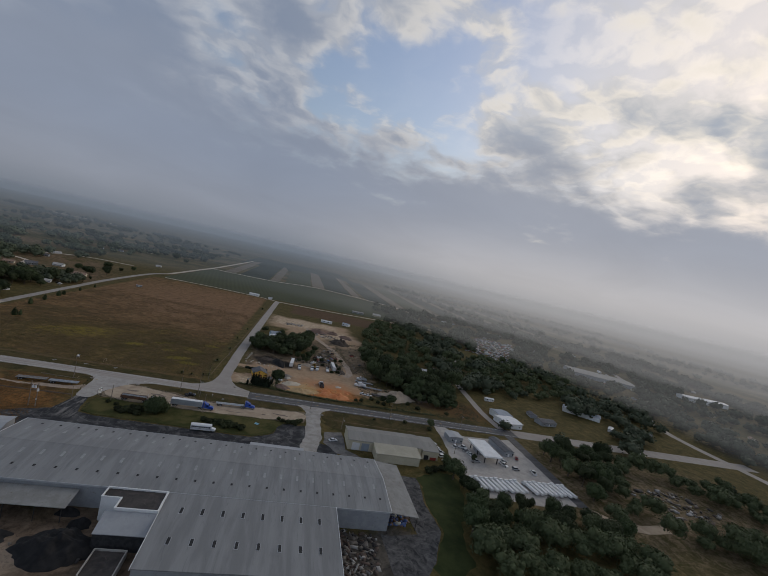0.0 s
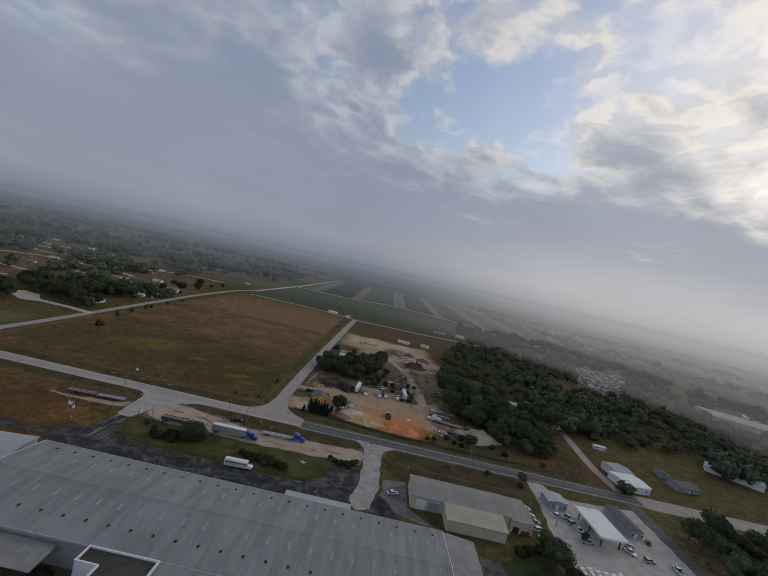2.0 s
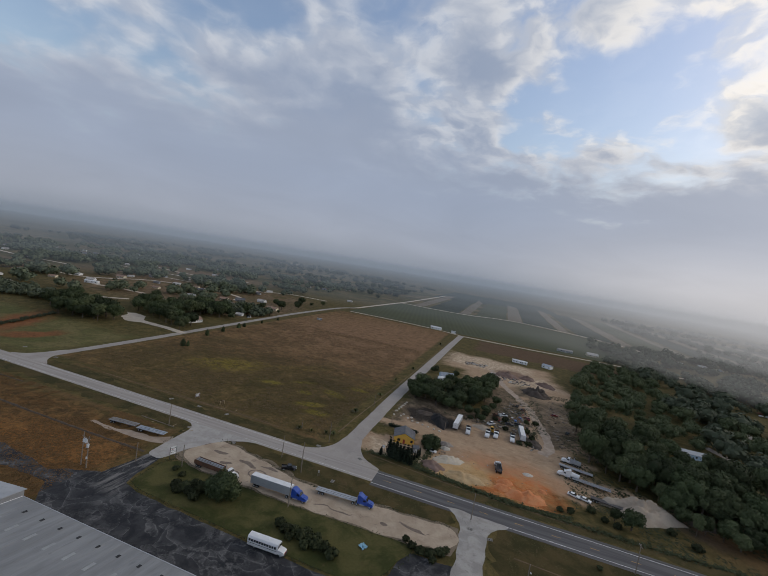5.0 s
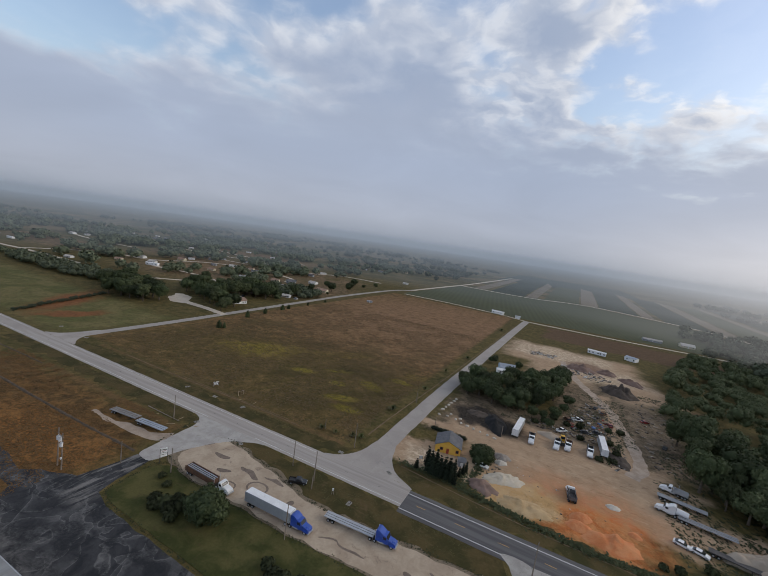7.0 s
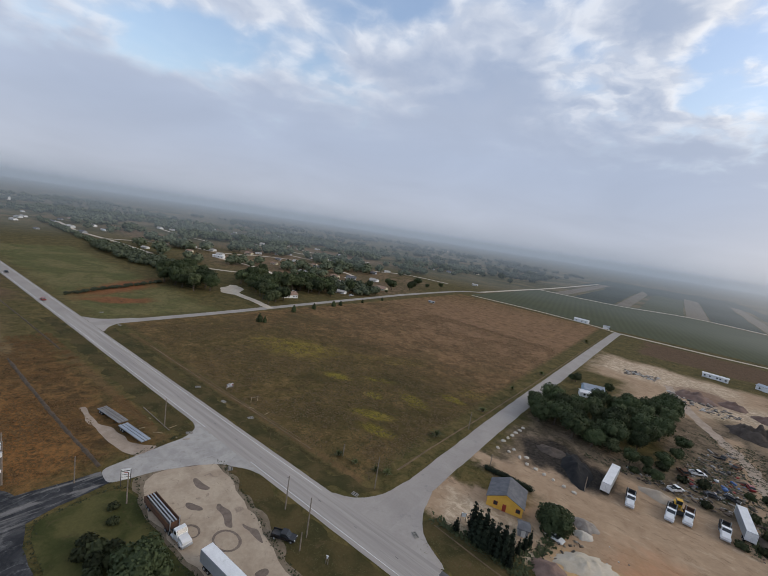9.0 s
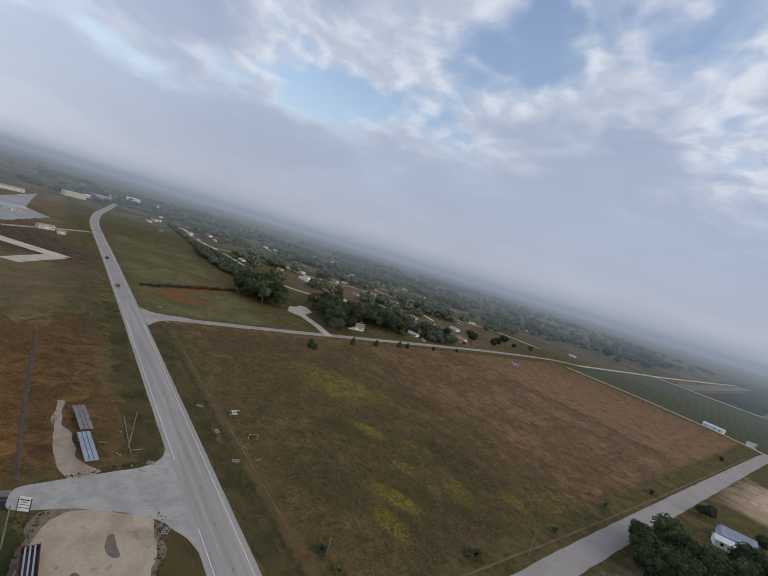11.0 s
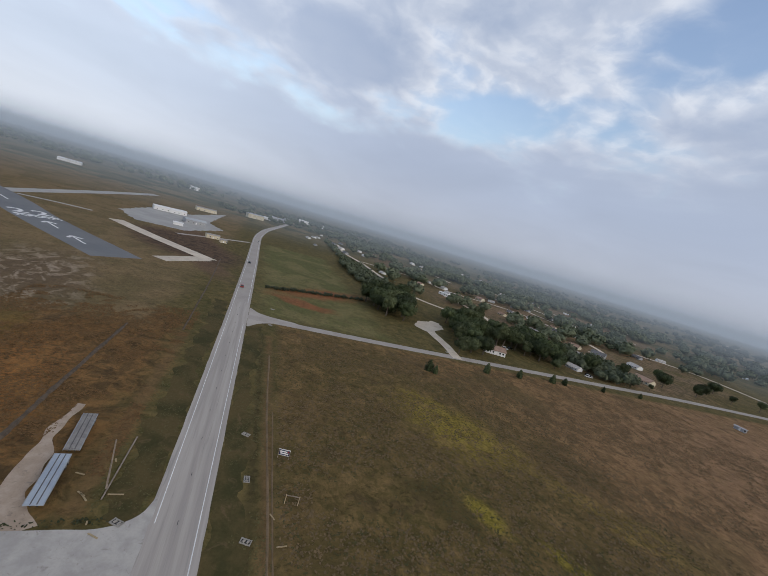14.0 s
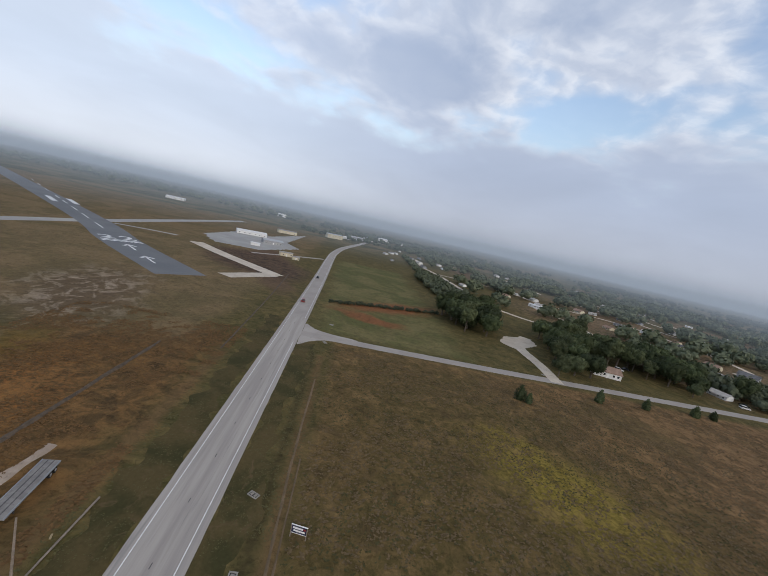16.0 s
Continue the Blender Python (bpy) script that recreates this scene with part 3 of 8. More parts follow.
ROOF_BLUEGREY = surface("blue_grey_roof", (0.28, 0.32, 0.38), (0.34, 0.38, 0.43), 0.4, 0.55)
SHINGLE = surface("grey_shingle", (0.115, 0.115, 0.125), (0.16, 0.16, 0.165), 0.5, 0.9, fine=8, grain=0.4)
SHINGLE_BROWN = surface("brown_shingle", (0.26, 0.175, 0.13), (0.32, 0.22, 0.165), 0.4, 0.9, fine=8, grain=0.4, vary=0.3)
SHINGLE_PALE = surface("pale_shingle", (0.36, 0.34, 0.32), (0.45, 0.43, 0.4), 0.4, 0.9, vary=0.4)
WALL_CREAM = surface("cream_steel_wall", (0.58, 0.52, 0.38), (0.64, 0.58, 0.44), 0.2, 0.7, stain=(0.5, 0.43, 0.3))
WALL_WHITE = surface("white_wall", (0.72, 0.72, 0.71), (0.8, 0.8, 0.79), 0.3, 0.7, vary=0.2)
WALL_GREY = surface("grey_steel_wall", (0.30, 0.31, 0.325), (0.36, 0.37, 0.38), 0.3, 0.7, stain=(0.25, 0.24, 0.23))
WALL_YELLOW = surface("yellow_wall", (0.72, 0.42, 0.07), (0.78, 0.47, 0.09), 0.5, 0.75)
WALL_BLUE = surface("pale_blue_wall", (0.42, 0.55, 0.66), (0.48, 0.6, 0.7), 0.5, 0.75)
TRIM_WHITE = surface("white_trim", (0.76, 0.76, 0.75), (0.8, 0.8, 0.8), 1.0, 0.6)
TRIM_RED = surface("red_trim", (0.30, 0.05, 0.035), (0.36, 0.06, 0.04), 1.0, 0.6)
SKYLIGHT = surface("fibreglass_panel", (0.30, 0.305, 0.305), (0.36, 0.36, 0.355), 0.5, 0.5)
DARK_OPENING = surface("dark_inside", (0.03, 0.03, 0.032), (0.05, 0.05, 0.05), 1.0, 0.9)
GLASS_DARK = surface("tinted_glass", (0.02, 0.025, 0.03), (0.03, 0.035, 0.04), 1.0, 0.12, spec=0.6)
CAR_WHITE = surface("white_paint", (0.78, 0.78, 0.78), (0.74, 0.74, 0.74), 0.6, 0.3, bump=0.0, grain=0.08, spec=0.5)
CAR_BLACK = surface("black_paint", (0.012, 0.012, 0.014), (0.02, 0.02, 0.022), 0.6, 0.25, bump=0.0, spec=0.5)
CAR_BLUE = surface("blue_paint", (0.02, 0.07, 0.36), (0.03, 0.09, 0.42), 0.6, 0.3, bump=0.0, spec=0.5)
CAR_RED = surface("red_paint", (0.22, 0.02, 0.02), (0.28, 0.03, 0.03), 0.6, 0.3, bump=0.0, spec=0.5)
CAR_SILVER = surface("silver_paint", (0.42, 0.43, 0.45), (0.48, 0.49, 0.5), 0.6, 0.35, 0.3, bump=0.0, spec=0.5)
CAR_YELLOW = surface("machine_yellow", (0.65, 0.38, 0.03), (0.7, 0.42, 0.04), 0.6, 0.45, bump=0.05)
TRAILER_GREY = surface("dull_aluminium", (0.36, 0.38, 0.41), (0.42, 0.44, 0.46), 0.3, 0.45, 0.25, stain=(0.30, 0.31, 0.33))
DECK = surface("trailer_deck", (0.27, 0.28, 0.30), (0.32, 0.33, 0.345), 0.5, 0.7, 0.1, stain=(0.28, 0.27, 0.26))
DECK_DARK = surface("dark_deck_boards", (0.09, 0.085, 0.085), (0.13, 0.12, 0.115), 0.6, 0.9)
DECK_BROWN = surface("weathered_deck", (0.20, 0.185, 0.175), (0.27, 0.255, 0.24), 0.6, 0.9, stain=(0.14, 0.12, 0.10))
RUBBER = surface("tyre_rubber", (0.018, 0.018, 0.018), (0.03, 0.03, 0.03), 2.0, 0.9)
STEEL_DARK = surface("dark_steel", (0.05, 0.05, 0.052), (0.08, 0.075, 0.07), 1.0, 0.6, 0.3)
RUST = surface("rusty_steel", (0.16, 0.08, 0.045), (0.10, 0.06, 0.045), 0.6, 0.9)
WOOD_POLE = surface("weathered_wood", (0.20, 0.165, 0.13), (0.27, 0.22, 0.18), 1.5, 0.9)
BARK = surface("bark", (0.10, 0.08, 0.062), (0.15, 0.12, 0.095), 1.5, 0.95, bump=0.6)
SOIL_DARK = surface("dark_soil", (0.066, 0.052, 0.043), (0.11, 0.088, 0.072), 0.3, 0.95, bump=0.6, grain=0.5)
SOIL_ORANGE = surface("orange_clay", (0.58, 0.20, 0.075), (0.62, 0.27, 0.12), 0.3, 0.95, bump=0.5, grain=0.4)
SOIL_PURPLE = surface("reddish_spoil", (0.19, 0.125, 0.10), (0.24, 0.165, 0.135), 0.3, 0.95, bump=0.6, grain=0.5)
SAND = surface("pale_sand", (0.40, 0.325, 0.25), (0.47, 0.39, 0.305), 0.2, 0.95, bump=0.3, grain=0.25)
ROCK = surface("pale_rock", (0.46, 0.42, 0.36), (0.56, 0.51, 0.44), 0.8, 0.9, bump=0.5, vary=0.3)
RUBBLE = surface("rubble", (0.24, 0.20, 0.17), (0.36, 0.32, 0.28), 0.5, 0.95, bump=0.6, grain=0.6, vary=0.4)
LEAF_OAK = foliage("oak_leaves", (0.030, 0.044, 0.020), (0.080, 0.098, 0.044))
LEAF_MID = foliage("olive_oak_leaves", (0.047, 0.062, 0.030), (0.114, 0.130, 0.062))
SOOT = surface("black_spoil", (0.012, 0.012, 0.013), (0.026, 0.025, 0.025), 0.4, 0.9, bump=0.6, grain=0.5)
# leaf green of the far woods, paled to carry the haze over them
LEAF_HAZED = foliage("woodland_leaves", (0.056, 0.070, 0.043), (0.128, 0.144, 0.090))
LEAF_OLIVE = foliage("shrub_leaves", (0.026, 0.034, 0.016), (0.060, 0.066, 0.030))
LEAF_JUNIPER = foliage("juniper_leaves", (0.010, 0.016, 0.010), (0.026, 0.034, 0.020))
LEAF_PALM = foliage("palm_leaves", (0.07, 0.085, 0.035), (0.13, 0.14, 0.06))
TUFT = foliage("dry_grass", (0.110, 0.080, 0.042), (0.205, 0.144, 0.078), 0.95)
TUFT_GREEN = foliage("green_grass", (0.060, 0.056, 0.024), (0.102, 0.090, 0.038), 0.95)
LAWN = surface("lawn", (0.046, 0.052, 0.017), (0.100, 0.090, 0.034), 0.12, 0.95, bump=0.5, stain=(0.082, 0.066, 0.03), fine=12, grain=0.7, spec=0.1)
LAWN_LUSH = surface("lush_grass", (0.032, 0.044, 0.016), (0.056, 0.066, 0.024), 0.12, 0.95, bump=0.5, stain=(0.07, 0.066, 0.03), fine=12, grain=0.45, spec=0.1)
VERGE = surface("mown_verge", (0.050, 0.046, 0.018), (0.094, 0.070, 0.030), 0.11, 0.95, bump=0.5, stain=(0.125, 0.085, 0.044), fine=14, grain=0.7, spec=0.1)
CROP_GREEN = crop_material("green_crop", (0.080, 0.086, 0.052), (0.098, 0.104, 0.062), 10, 7)
CROP_DARK = crop_material("dark_crop", (0.045, 0.056, 0.045), (0.075, 0.082, 0.06), 78, 9)
CROP_SOIL = crop_material("tilled_soil", (0.165, 0.140, 0.105), (0.225, 0.19, 0.148), 78, 8)

# ---- building blocks ----


def part(name, bm, material, parent=None, label="", smooth=False):
    """Links a bmesh as one mesh object under a thing or a part."""
    me = bpy.data.meshes.new(name)
    bm.normal_update()
    bm.to_mesh(me)
    bm.free()
    me.materials.append(material)
    if smooth:
        for f in me.polygons:
            f.use_smooth = True
    ob = new(name, me)
    ob.parent = parent
    return tagged(ob, label)


def array_mesh(name, verts, faces, material, smooth=False):
    """A mesh from numpy arrays: verts n x 3, faces a list of m x k index arrays."""
    me = bpy.data.meshes.new(name)
    me.vertices.add(len(verts))
    me.vertices.foreach_set("co", np.asarray(verts, dtype=np.float32).ravel())
    idx = np.concatenate([f.ravel() for f in faces]).astype(np.int32)
    size = np.concatenate([np.full(len(f), f.shape[1]) for f in faces]).astype(np.int32)
    me.loops.add(len(idx))
    me.loops.foreach_set("vertex_index", idx)
    me.polygons.add(len(size))
    me.polygons.foreach_set("loop_start", np.concatenate([[0], np.cumsum(size)[:-1]]).astype(np.int32))
    me.polygons.foreach_set("loop_total", size)
    if smooth:
        me.polygons.foreach_set("use_smooth", np.ones(len(size), dtype=bool))
    me.update(calc_edges=True)
    me.materials.append(material)
    return me


def thing(name, label, category, x=0, y=0, turn=0, z=0, group=""):
    ob = new(name)
    ob.matrix_basis = pose(x, y, z, 0, 0, turn)
    ob.empty_display_size = 0.2
    return tagged(ob, label, category, group)


def box(bm, x0, x1, y0, y1, z0, z1, bevel=0.0):
    r = bmesh.ops.create_cube(bm, size=1)
    vs = r["verts"]
    bmesh.ops.scale(bm, vec=(x1 - x0, y1 - y0, z1 - z0), verts=vs)
    bmesh.ops.translate(bm, vec=((x0 + x1) / 2, (y0 + y1) / 2, (z0 + z1) / 2), verts=vs)
    if bevel:
        es = list({e for v in vs for e in v.link_edges})
        bmesh.ops.bevel(bm, geom=es, offset=bevel, segments=2, affect="EDGES", profile=0.6)
    return bm


def boxes(*dims, bevel=0.0):
    bm = bmesh.new()
    for d in dims:
        box(bm, *d, bevel=bevel)
    return bm


def rod(bm, a, b, r0, r1=None, seg=8):
    """A tapered round bar from a to b."""
    a, b = Vector(a), Vector(b)
    m = Matrix.Translation((a + b) / 2) @ (b - a).to_track_quat("Z", "Y").to_matrix().to_4x4()
    bmesh.ops.create_cone(bm, cap_ends=True, segments=seg, radius1=r0, radius2=r0 if r1 is None else r1, depth=(b - a).length, matrix=m)
    return bm


def prism(profile, x0, x1, axis="x"):
    """A solid with the given outline (pairs across, height), drawn out along x or y."""
    bm = bmesh.new()
    rings = []
    for s in (x0, x1):
        rings.append([bm.verts.new((s, u, w) if axis == "x" else (u, s, w)) for u, w in profile])
    n = len(profile)
    for i in range(n):
        bm.faces.new((rings[0][i], rings[0][(i + 1) % n], rings[1][(i + 1) % n], rings[1][i]))
    bm.faces.new(rings[0][::-1])
    bm.faces.new(rings[1])
    bmesh.ops.recalc_face_normals(bm, faces=bm.faces[:])
    return bm


def smooth_line(points, step=4.0):
    """Points along a soft curve through the given ones."""
    pts = [Vector((*p, 0)) for p in points]
    pts = [pts[0] * 2 - pts[1]] + pts + [pts[-1] * 2 - pts[-2]]
    out = []
    for a, b, c, d in zip(pts, pts[1:], pts[2:], pts[3:]):
        n = max(1, int((c - b).length / step))
        for i in range(n):
            t = i / n
            out.append(0.5 * ((2 * b) + (c - a) * t + (2 * a - 5 * b + 4 * c - d) * t * t + (3 * b - a - 3 * c + d) * t ** 3))
    return out + [pts[-2]]


def ribbon(points, w0, w1=None, z=0.05, step=4.0, ragged=0.0, shift=0.0, seed=1):
    """A strip of ground cover along a line, with skirts that reach down into the soil."""
    line = smooth_line(points, step)
    w1 = w0 if w1 is None else w1
    bm = bmesh.new()
    rows = []
    for i, p in enumerate(line):
        d = (line[min(i + 1, len(line) - 1)] - line[max(i - 1, 0)]).normalized()
        n = Vector((-d.y, d.x, 0))
        w = w0 + (w1 - w0) * i / max(1, len(line) - 1)
        ja = ragged * noise.noise((p.x * 0.22, p.y * 0.22, seed))
        jb = ragged * noise.noise((p.x * 0.22, p.y * 0.22, seed + 7))
        a, b = p + n * (w / 2 + ja + shift), p - n * (w / 2 + jb - shift)
        rows.append([bm.verts.new((q.x, q.y, h)) for q, h in ((a, -0.1), (a, z), (b, z), (b, -0.1))])
    for r, s in zip(rows, rows[1:]):
        for i in range(3):
            bm.faces.new((r[i], r[i + 1], s[i + 1], s[i]))
    bmesh.ops.recalc_face_normals(bm, faces=bm.faces[:])
    return bm


def patch(corners, z=0.04, ragged=0.0, step=2.5, seed=1, rounding=0.0):
    """A slab of ground cover with the given corners; its edge wanders by ragged metres."""
    pts = [Vector((*c, 0)) for c in corners]
    edge = []
    n = len(pts)
    for i in range(n):
        a, b = pts[i], pts[(i + 1) % n]
        k = max(1, int((b - a).length / step))
        edge += [a.lerp(b, j / k) for j in range(k)]
    for _ in range(int(rounding)):
        m = len(edge)
        edge = [(edge[i - 1] + edge[i] * 2 + edge[(i + 1) % m]) / 4 for i in range(m)]
    if ragged:
        edge = [p + Vector((noise.noise((p.x * 0.2, p.y * 0.2, seed)), noise.noise((p.x * 0.2, p.y * 0.2, seed + 5)), 0)) * ragged * 1.6 for p in edge]
    bm = bmesh.new()
    top = [bm.verts.new((p.x, p.y, z)) for p in edge]
    low = [bm.verts.new((p.x, p.y, -0.1)) for p in edge]
    f = bm.faces.new(top)
    m = len(edge)
    for i in range(m):
        bm.faces.new((top[i], low[i], low[(i + 1) % m], top[(i + 1) % m]))
    bmesh.ops.recalc_face_normals(bm, faces=bm.faces[:])
    bmesh.ops.triangulate(bm, faces=[f])
    return bm


def setting(name, bm, material, label):
    return tagged(part(name, bm, material), label, kind="structure")


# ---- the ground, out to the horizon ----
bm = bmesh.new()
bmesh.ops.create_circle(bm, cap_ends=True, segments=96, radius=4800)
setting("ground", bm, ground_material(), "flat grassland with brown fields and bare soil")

# nested shells that glow faintly stand in for the haze of distance
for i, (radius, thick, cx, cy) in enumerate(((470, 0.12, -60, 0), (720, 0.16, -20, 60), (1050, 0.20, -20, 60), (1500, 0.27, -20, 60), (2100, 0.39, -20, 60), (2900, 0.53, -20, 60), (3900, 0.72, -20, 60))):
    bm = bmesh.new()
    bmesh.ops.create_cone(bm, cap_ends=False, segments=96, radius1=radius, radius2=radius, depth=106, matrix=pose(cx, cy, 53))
    setting("backdrop_%d" % (i + 1), bm, haze_veil_material(thick), "glowing see-through shell standing in for haze over the far plain")

# ---- roads ----
HWY_Y = -12.8
WEST_BEND = [(-205, -12.8), (-340, -13.4), (-450, -14.5), (-540, -14), (-640, -7), (-720, 4), (-840, 22), (-1000, 45)]


def highway():
    setting("road_1", ribbon([(-205, HWY_Y), (-100, HWY_Y), (22, HWY_Y)], 9.3, z=0.06, ragged=0.12), CONCRETE_WORN, "pale concrete highway")
    setting("road_2", ribbon(WEST_BEND, 9.4, 9.4, z=0.06, ragged=0.2), CONCRETE, "pale concrete highway bending away")
    setting("road_3", ribbon([(22, -14.0), (120, -14.0), (206, -14.0)], 11.6, z=0.06, ragged=0.2), ASPHALT, "dark grey asphalt highway")
    setting("road_4", ribbon([(206, -13.5), (300, -13.5), (430, -13.5)], 12.5, z=0.06, ragged=0.3), CONCRETE, "pale concrete highway")
    bm = bmesh.new()
    for a, b, y, w in ((-205, -60, -16.15, 0.08), (-36, 22, -16.15, 0.08), (-170, -14, -9.4, 0.08), (22, 206, -10.0, 0.12), (22, 52, -18.0, 0.12), (72, 206, -18.0, 0.12)):
        box(bm, a, b, y - w, y + w, 0.05, 0.066)
    setting("trim_1", bm, PAINT_WHITE, "white painted edge lines of the highway")
    setting("trim_2", ribbon(WEST_BEND, 0.2, z=0.066, shift=3.4), PAINT_WHITE, "white painted edge line")
    setting("trim_3", ribbon(WEST_BEND, 0.2, z=0.066, shift=-3.4), PAINT_WHITE, "white painted edge line")
    bm = bmesh.new()
    for k in range(15):
        x = 26 + k * 12.2
        box(bm, x, x + 3.0, -14.1, -13.94, 0.05, 0.066)
    setting("trim_4", bm, PAINT_YELLOW, "faded yellow centre dashes")
    bm = bmesh.new()
    for k in range(19):
        x = -195 + k * 12.2
        box(bm, x, x + 1.0, HWY_Y + 0.02, HWY_Y + 0.14, 0.05, 0.064)
    setting("trim_5", bm, DECK_DARK, "dark repair marks along the joint")


highway()
# side road to the north, with its wide mouth
setting("road_5", ribbon([(3.2, -9), (3.4, 30), (4.2, 90), (7.5, 200), (13, 360), (15, 398)], 7.4, 7.4, z=0.055, ragged=0.35), CONCRETE, "pale concrete side road")
setting("road_6", patch([(-14, -9), (-6, -5.5), (-1.5, 2), (-0.4, 16), (7.2, 16), (8.6, 6), (13, -2.5), (24, -8.2)], 0.05, 0.25, rounding=2), CONCRETE, "worn concrete mouth of the side road")
setting("road_7", ribbon([(15, 396), (60, 399), (110, 402), (190, 414), (300, 424)], 5.5, z=0.05, ragged=0.4), LIMEROCK, "pale lime rock lane")
# road to the west side of the field
setting("road_8", ribbon([(-182.4, -9), (-182.4, 60), (-184.6, 130), (-187, 210), (-189, 300), (-184, 420), (-170, 470)], 6.2, 6.2, z=0.055, ragged=0.3), CONCRETE, "narrow pale concrete lane")
setting("road_9", patch([(-199, -8), (-191, -4), (-187.6, 6), (-187, 16), (-181, 16), (-180, 4), (-175, -4), (-166, -8)], 0.05, 0.2, rounding=2), CONCRETE, "worn concrete mouth of the lane")
setting("road_10", ribbon([(-170, 470), (-160, 620), (-148, 800), (-130, 1300)], 6.2, z=0.05, ragged=0.5), LIMEROCK, "pale farm lane")
setting("road_11", ribbon([(-182, 103), (-205, 106), (-232, 107), (-250, 115), (-262, 124)], 6.0, 7.0, z=0.058, ragged=0.6), LIMEROCK, "pale lime rock drive")
setting("road_12", patch([(-226, 103), (-238, 97), (-254, 106), (-262, 126), (-246, 124)], 0.062, 0.8, rounding=2), LIMEROCK, "pale turning place")
# driveway and yard in front of the hall
setting("pavement_1", patch([(-67, -16.9), (-62.5, -18.2), (-59.6, -20.6), (-58.2, -24), (-57.5, -34), (-56.5, -46), (-50, -47), (-47.5, -36), (-44, -28), (-40, -22.5), (-34, -18.8), (-27, -16.9)], 0.07, 0.2, 1.2, rounding=2), CONCRETE_OLD, "worn pale concrete driveway apron")
setting("pavement_2", patch([(-116, -74), (-98, -66.5), (-72, -69), (-58, -62), (-56, -46), (-50, -46.5), (-47, -62), (-40, -64.5), (0, -66), (30, -66.5), (40, -60), (44, -47), (57, -46), (58, -62), (72, -66), (72, -80), (90, -80), (90, -92), (-54, -92), (-54, -86), (-66, -74), (-84, -74.5), (-100, -80), (-114, -84)], 0.045, 0.5), ASPHALT_OLD, "cracked dark asphalt yard with pale worn streaks")
setting("pavement_3", patch([(-47.5, -26), (-43, -23.4), (-33.5, -24.4), (-23.5, -26.4), (-13.6, -29.2), (-4, -31.2), (4, -32.6), (20, -31.2), (40, -30.2), (54, -28.5), (58, -33), (54, -41), (38, -43.2), (12, -44.6), (-3, -44.8), (-14, -44.2), (-24, -44.6), (-36, -44.2), (-46, -40.5)], 0.05, 0.8, rounding=1), GRAVEL, "sandy gravel pull-off with muddy spots")
setting("mud_edge", patch([(-49, -25), (-43, -22.0), (-33, -23.0), (-23, -24.9), (-13, -27.6), (-4, -29.6), (4, -31.2), (20, -29.8), (40, -28.8), (55, -27.5), (59, -33), (55, -42.5), (38, -44.6), (12, -46.0), (-3, -46.4), (-14, -45.8), (-24, -46.2), (-37, -46), (-48, -41)], 0.042, 1.3, 1.2), surface("trodden_soil", (0.155, 0.118, 0.078), (0.215, 0.168, 0.118), 0.35, 0.95, bump=0.4, stain=(0.09, 0.075, 0.04), grain=0.5), "trodden sandy soil round the pull-off")
setting("pavement_4", patch([(50, -17.5), (56, -22), (57.2, -34), (56.5, -60), (53, -70), (57, -77), (62, -73), (65, -60), (65.4, -34), (67, -24), (74, -17.5)], 0.062, 0.7, rounding=1), PAD_PALE, "worn pale grey drive")
setting("lawn_1", patch([(-46.5, -61.5), (-47.5, -47), (-44, -43.5), (-36, -45), (-25, -45.4), (-12, -45.2), (0, -45.6), (38, -43.8), (46, -44), (42, -52), (39, -60), (30, -65.2), (0, -64.8), (-40, -63.2)], 0.075, 0.35, rounding=1), LAWN, "mown lawn island with dry patches")
setting("lawn_2", patch([(111, -85), (122, -79), (133, -80), (128, -106), (117, -124), (116, -140), (104, -150), (100, -143), (110, -124), (109, -106)], 0.035, 1.2), LAWN_LUSH, "lush green bank")
for k, (c, m, lab) in enumerate((
        ([(-170, -8.2), (-14, -8.2), (-7, -4), (-3, 4), (-12, 0), (-20, -2.6), (-100, -2.8), (-172, -2.6)], VERGE, "mown verge of the highway"),
        ([(-66, -17.9), (-200, -17.9), (-200, -24), (-70, -24.5), (-61, -25), (-60, -21)], VERGE, "mown verge of the highway"),
        ([(-36, -18), (52, -18.9), (56, -24), (52, -28.6), (40, -30.6), (20, -31.6), (4, -33), (-4, -31.8), (-14, -29.8), (-24, -27), (-34, -25), (-42, -23.8)], VERGE, "mown verge by the pull-off"),
        ([(26, -7.2), (120, -7.2), (190, -7), (180, -1), (120, -1), (60, 0.8), (45, 2.5), (32, 4.5), (14, 5), (10, 1), (16, -4)], VERGE, "weedy verge by the yard"),
        ([(70, -18.9), (136, -18.9), (132, -46), (76, -47), (68, -40), (67, -26)], VERGE, "mown verge by the steel building"))):
    setting("lawn_%d" % (k + 3), patch(c, 0.03, 1.7, 1.5, k), m, lab)
setting("pavement_5", patch([(142, -19), (141, -40), (137, -70), (136, -96), (178, -100), (194, -96), (194, -26), (180, -28), (160, -30), (152, -26), (150, -19)], 0.05, 0.5), CONCRETE_OLD, "pale concrete service yard")
setting("road_13", ribbon([(198, -18), (197.5, -50), (196.5, -97)], 6.4, z=0.055, ragged=0.2), ASPHALT, "grey asphalt side street")
setting("road_14", ribbon([(198, -8), (197, 20), (201, 60), (206, 112), (196, 140)], 5.6, z=0.052, ragged=0.3), CONCRETE, "narrow concrete lane")
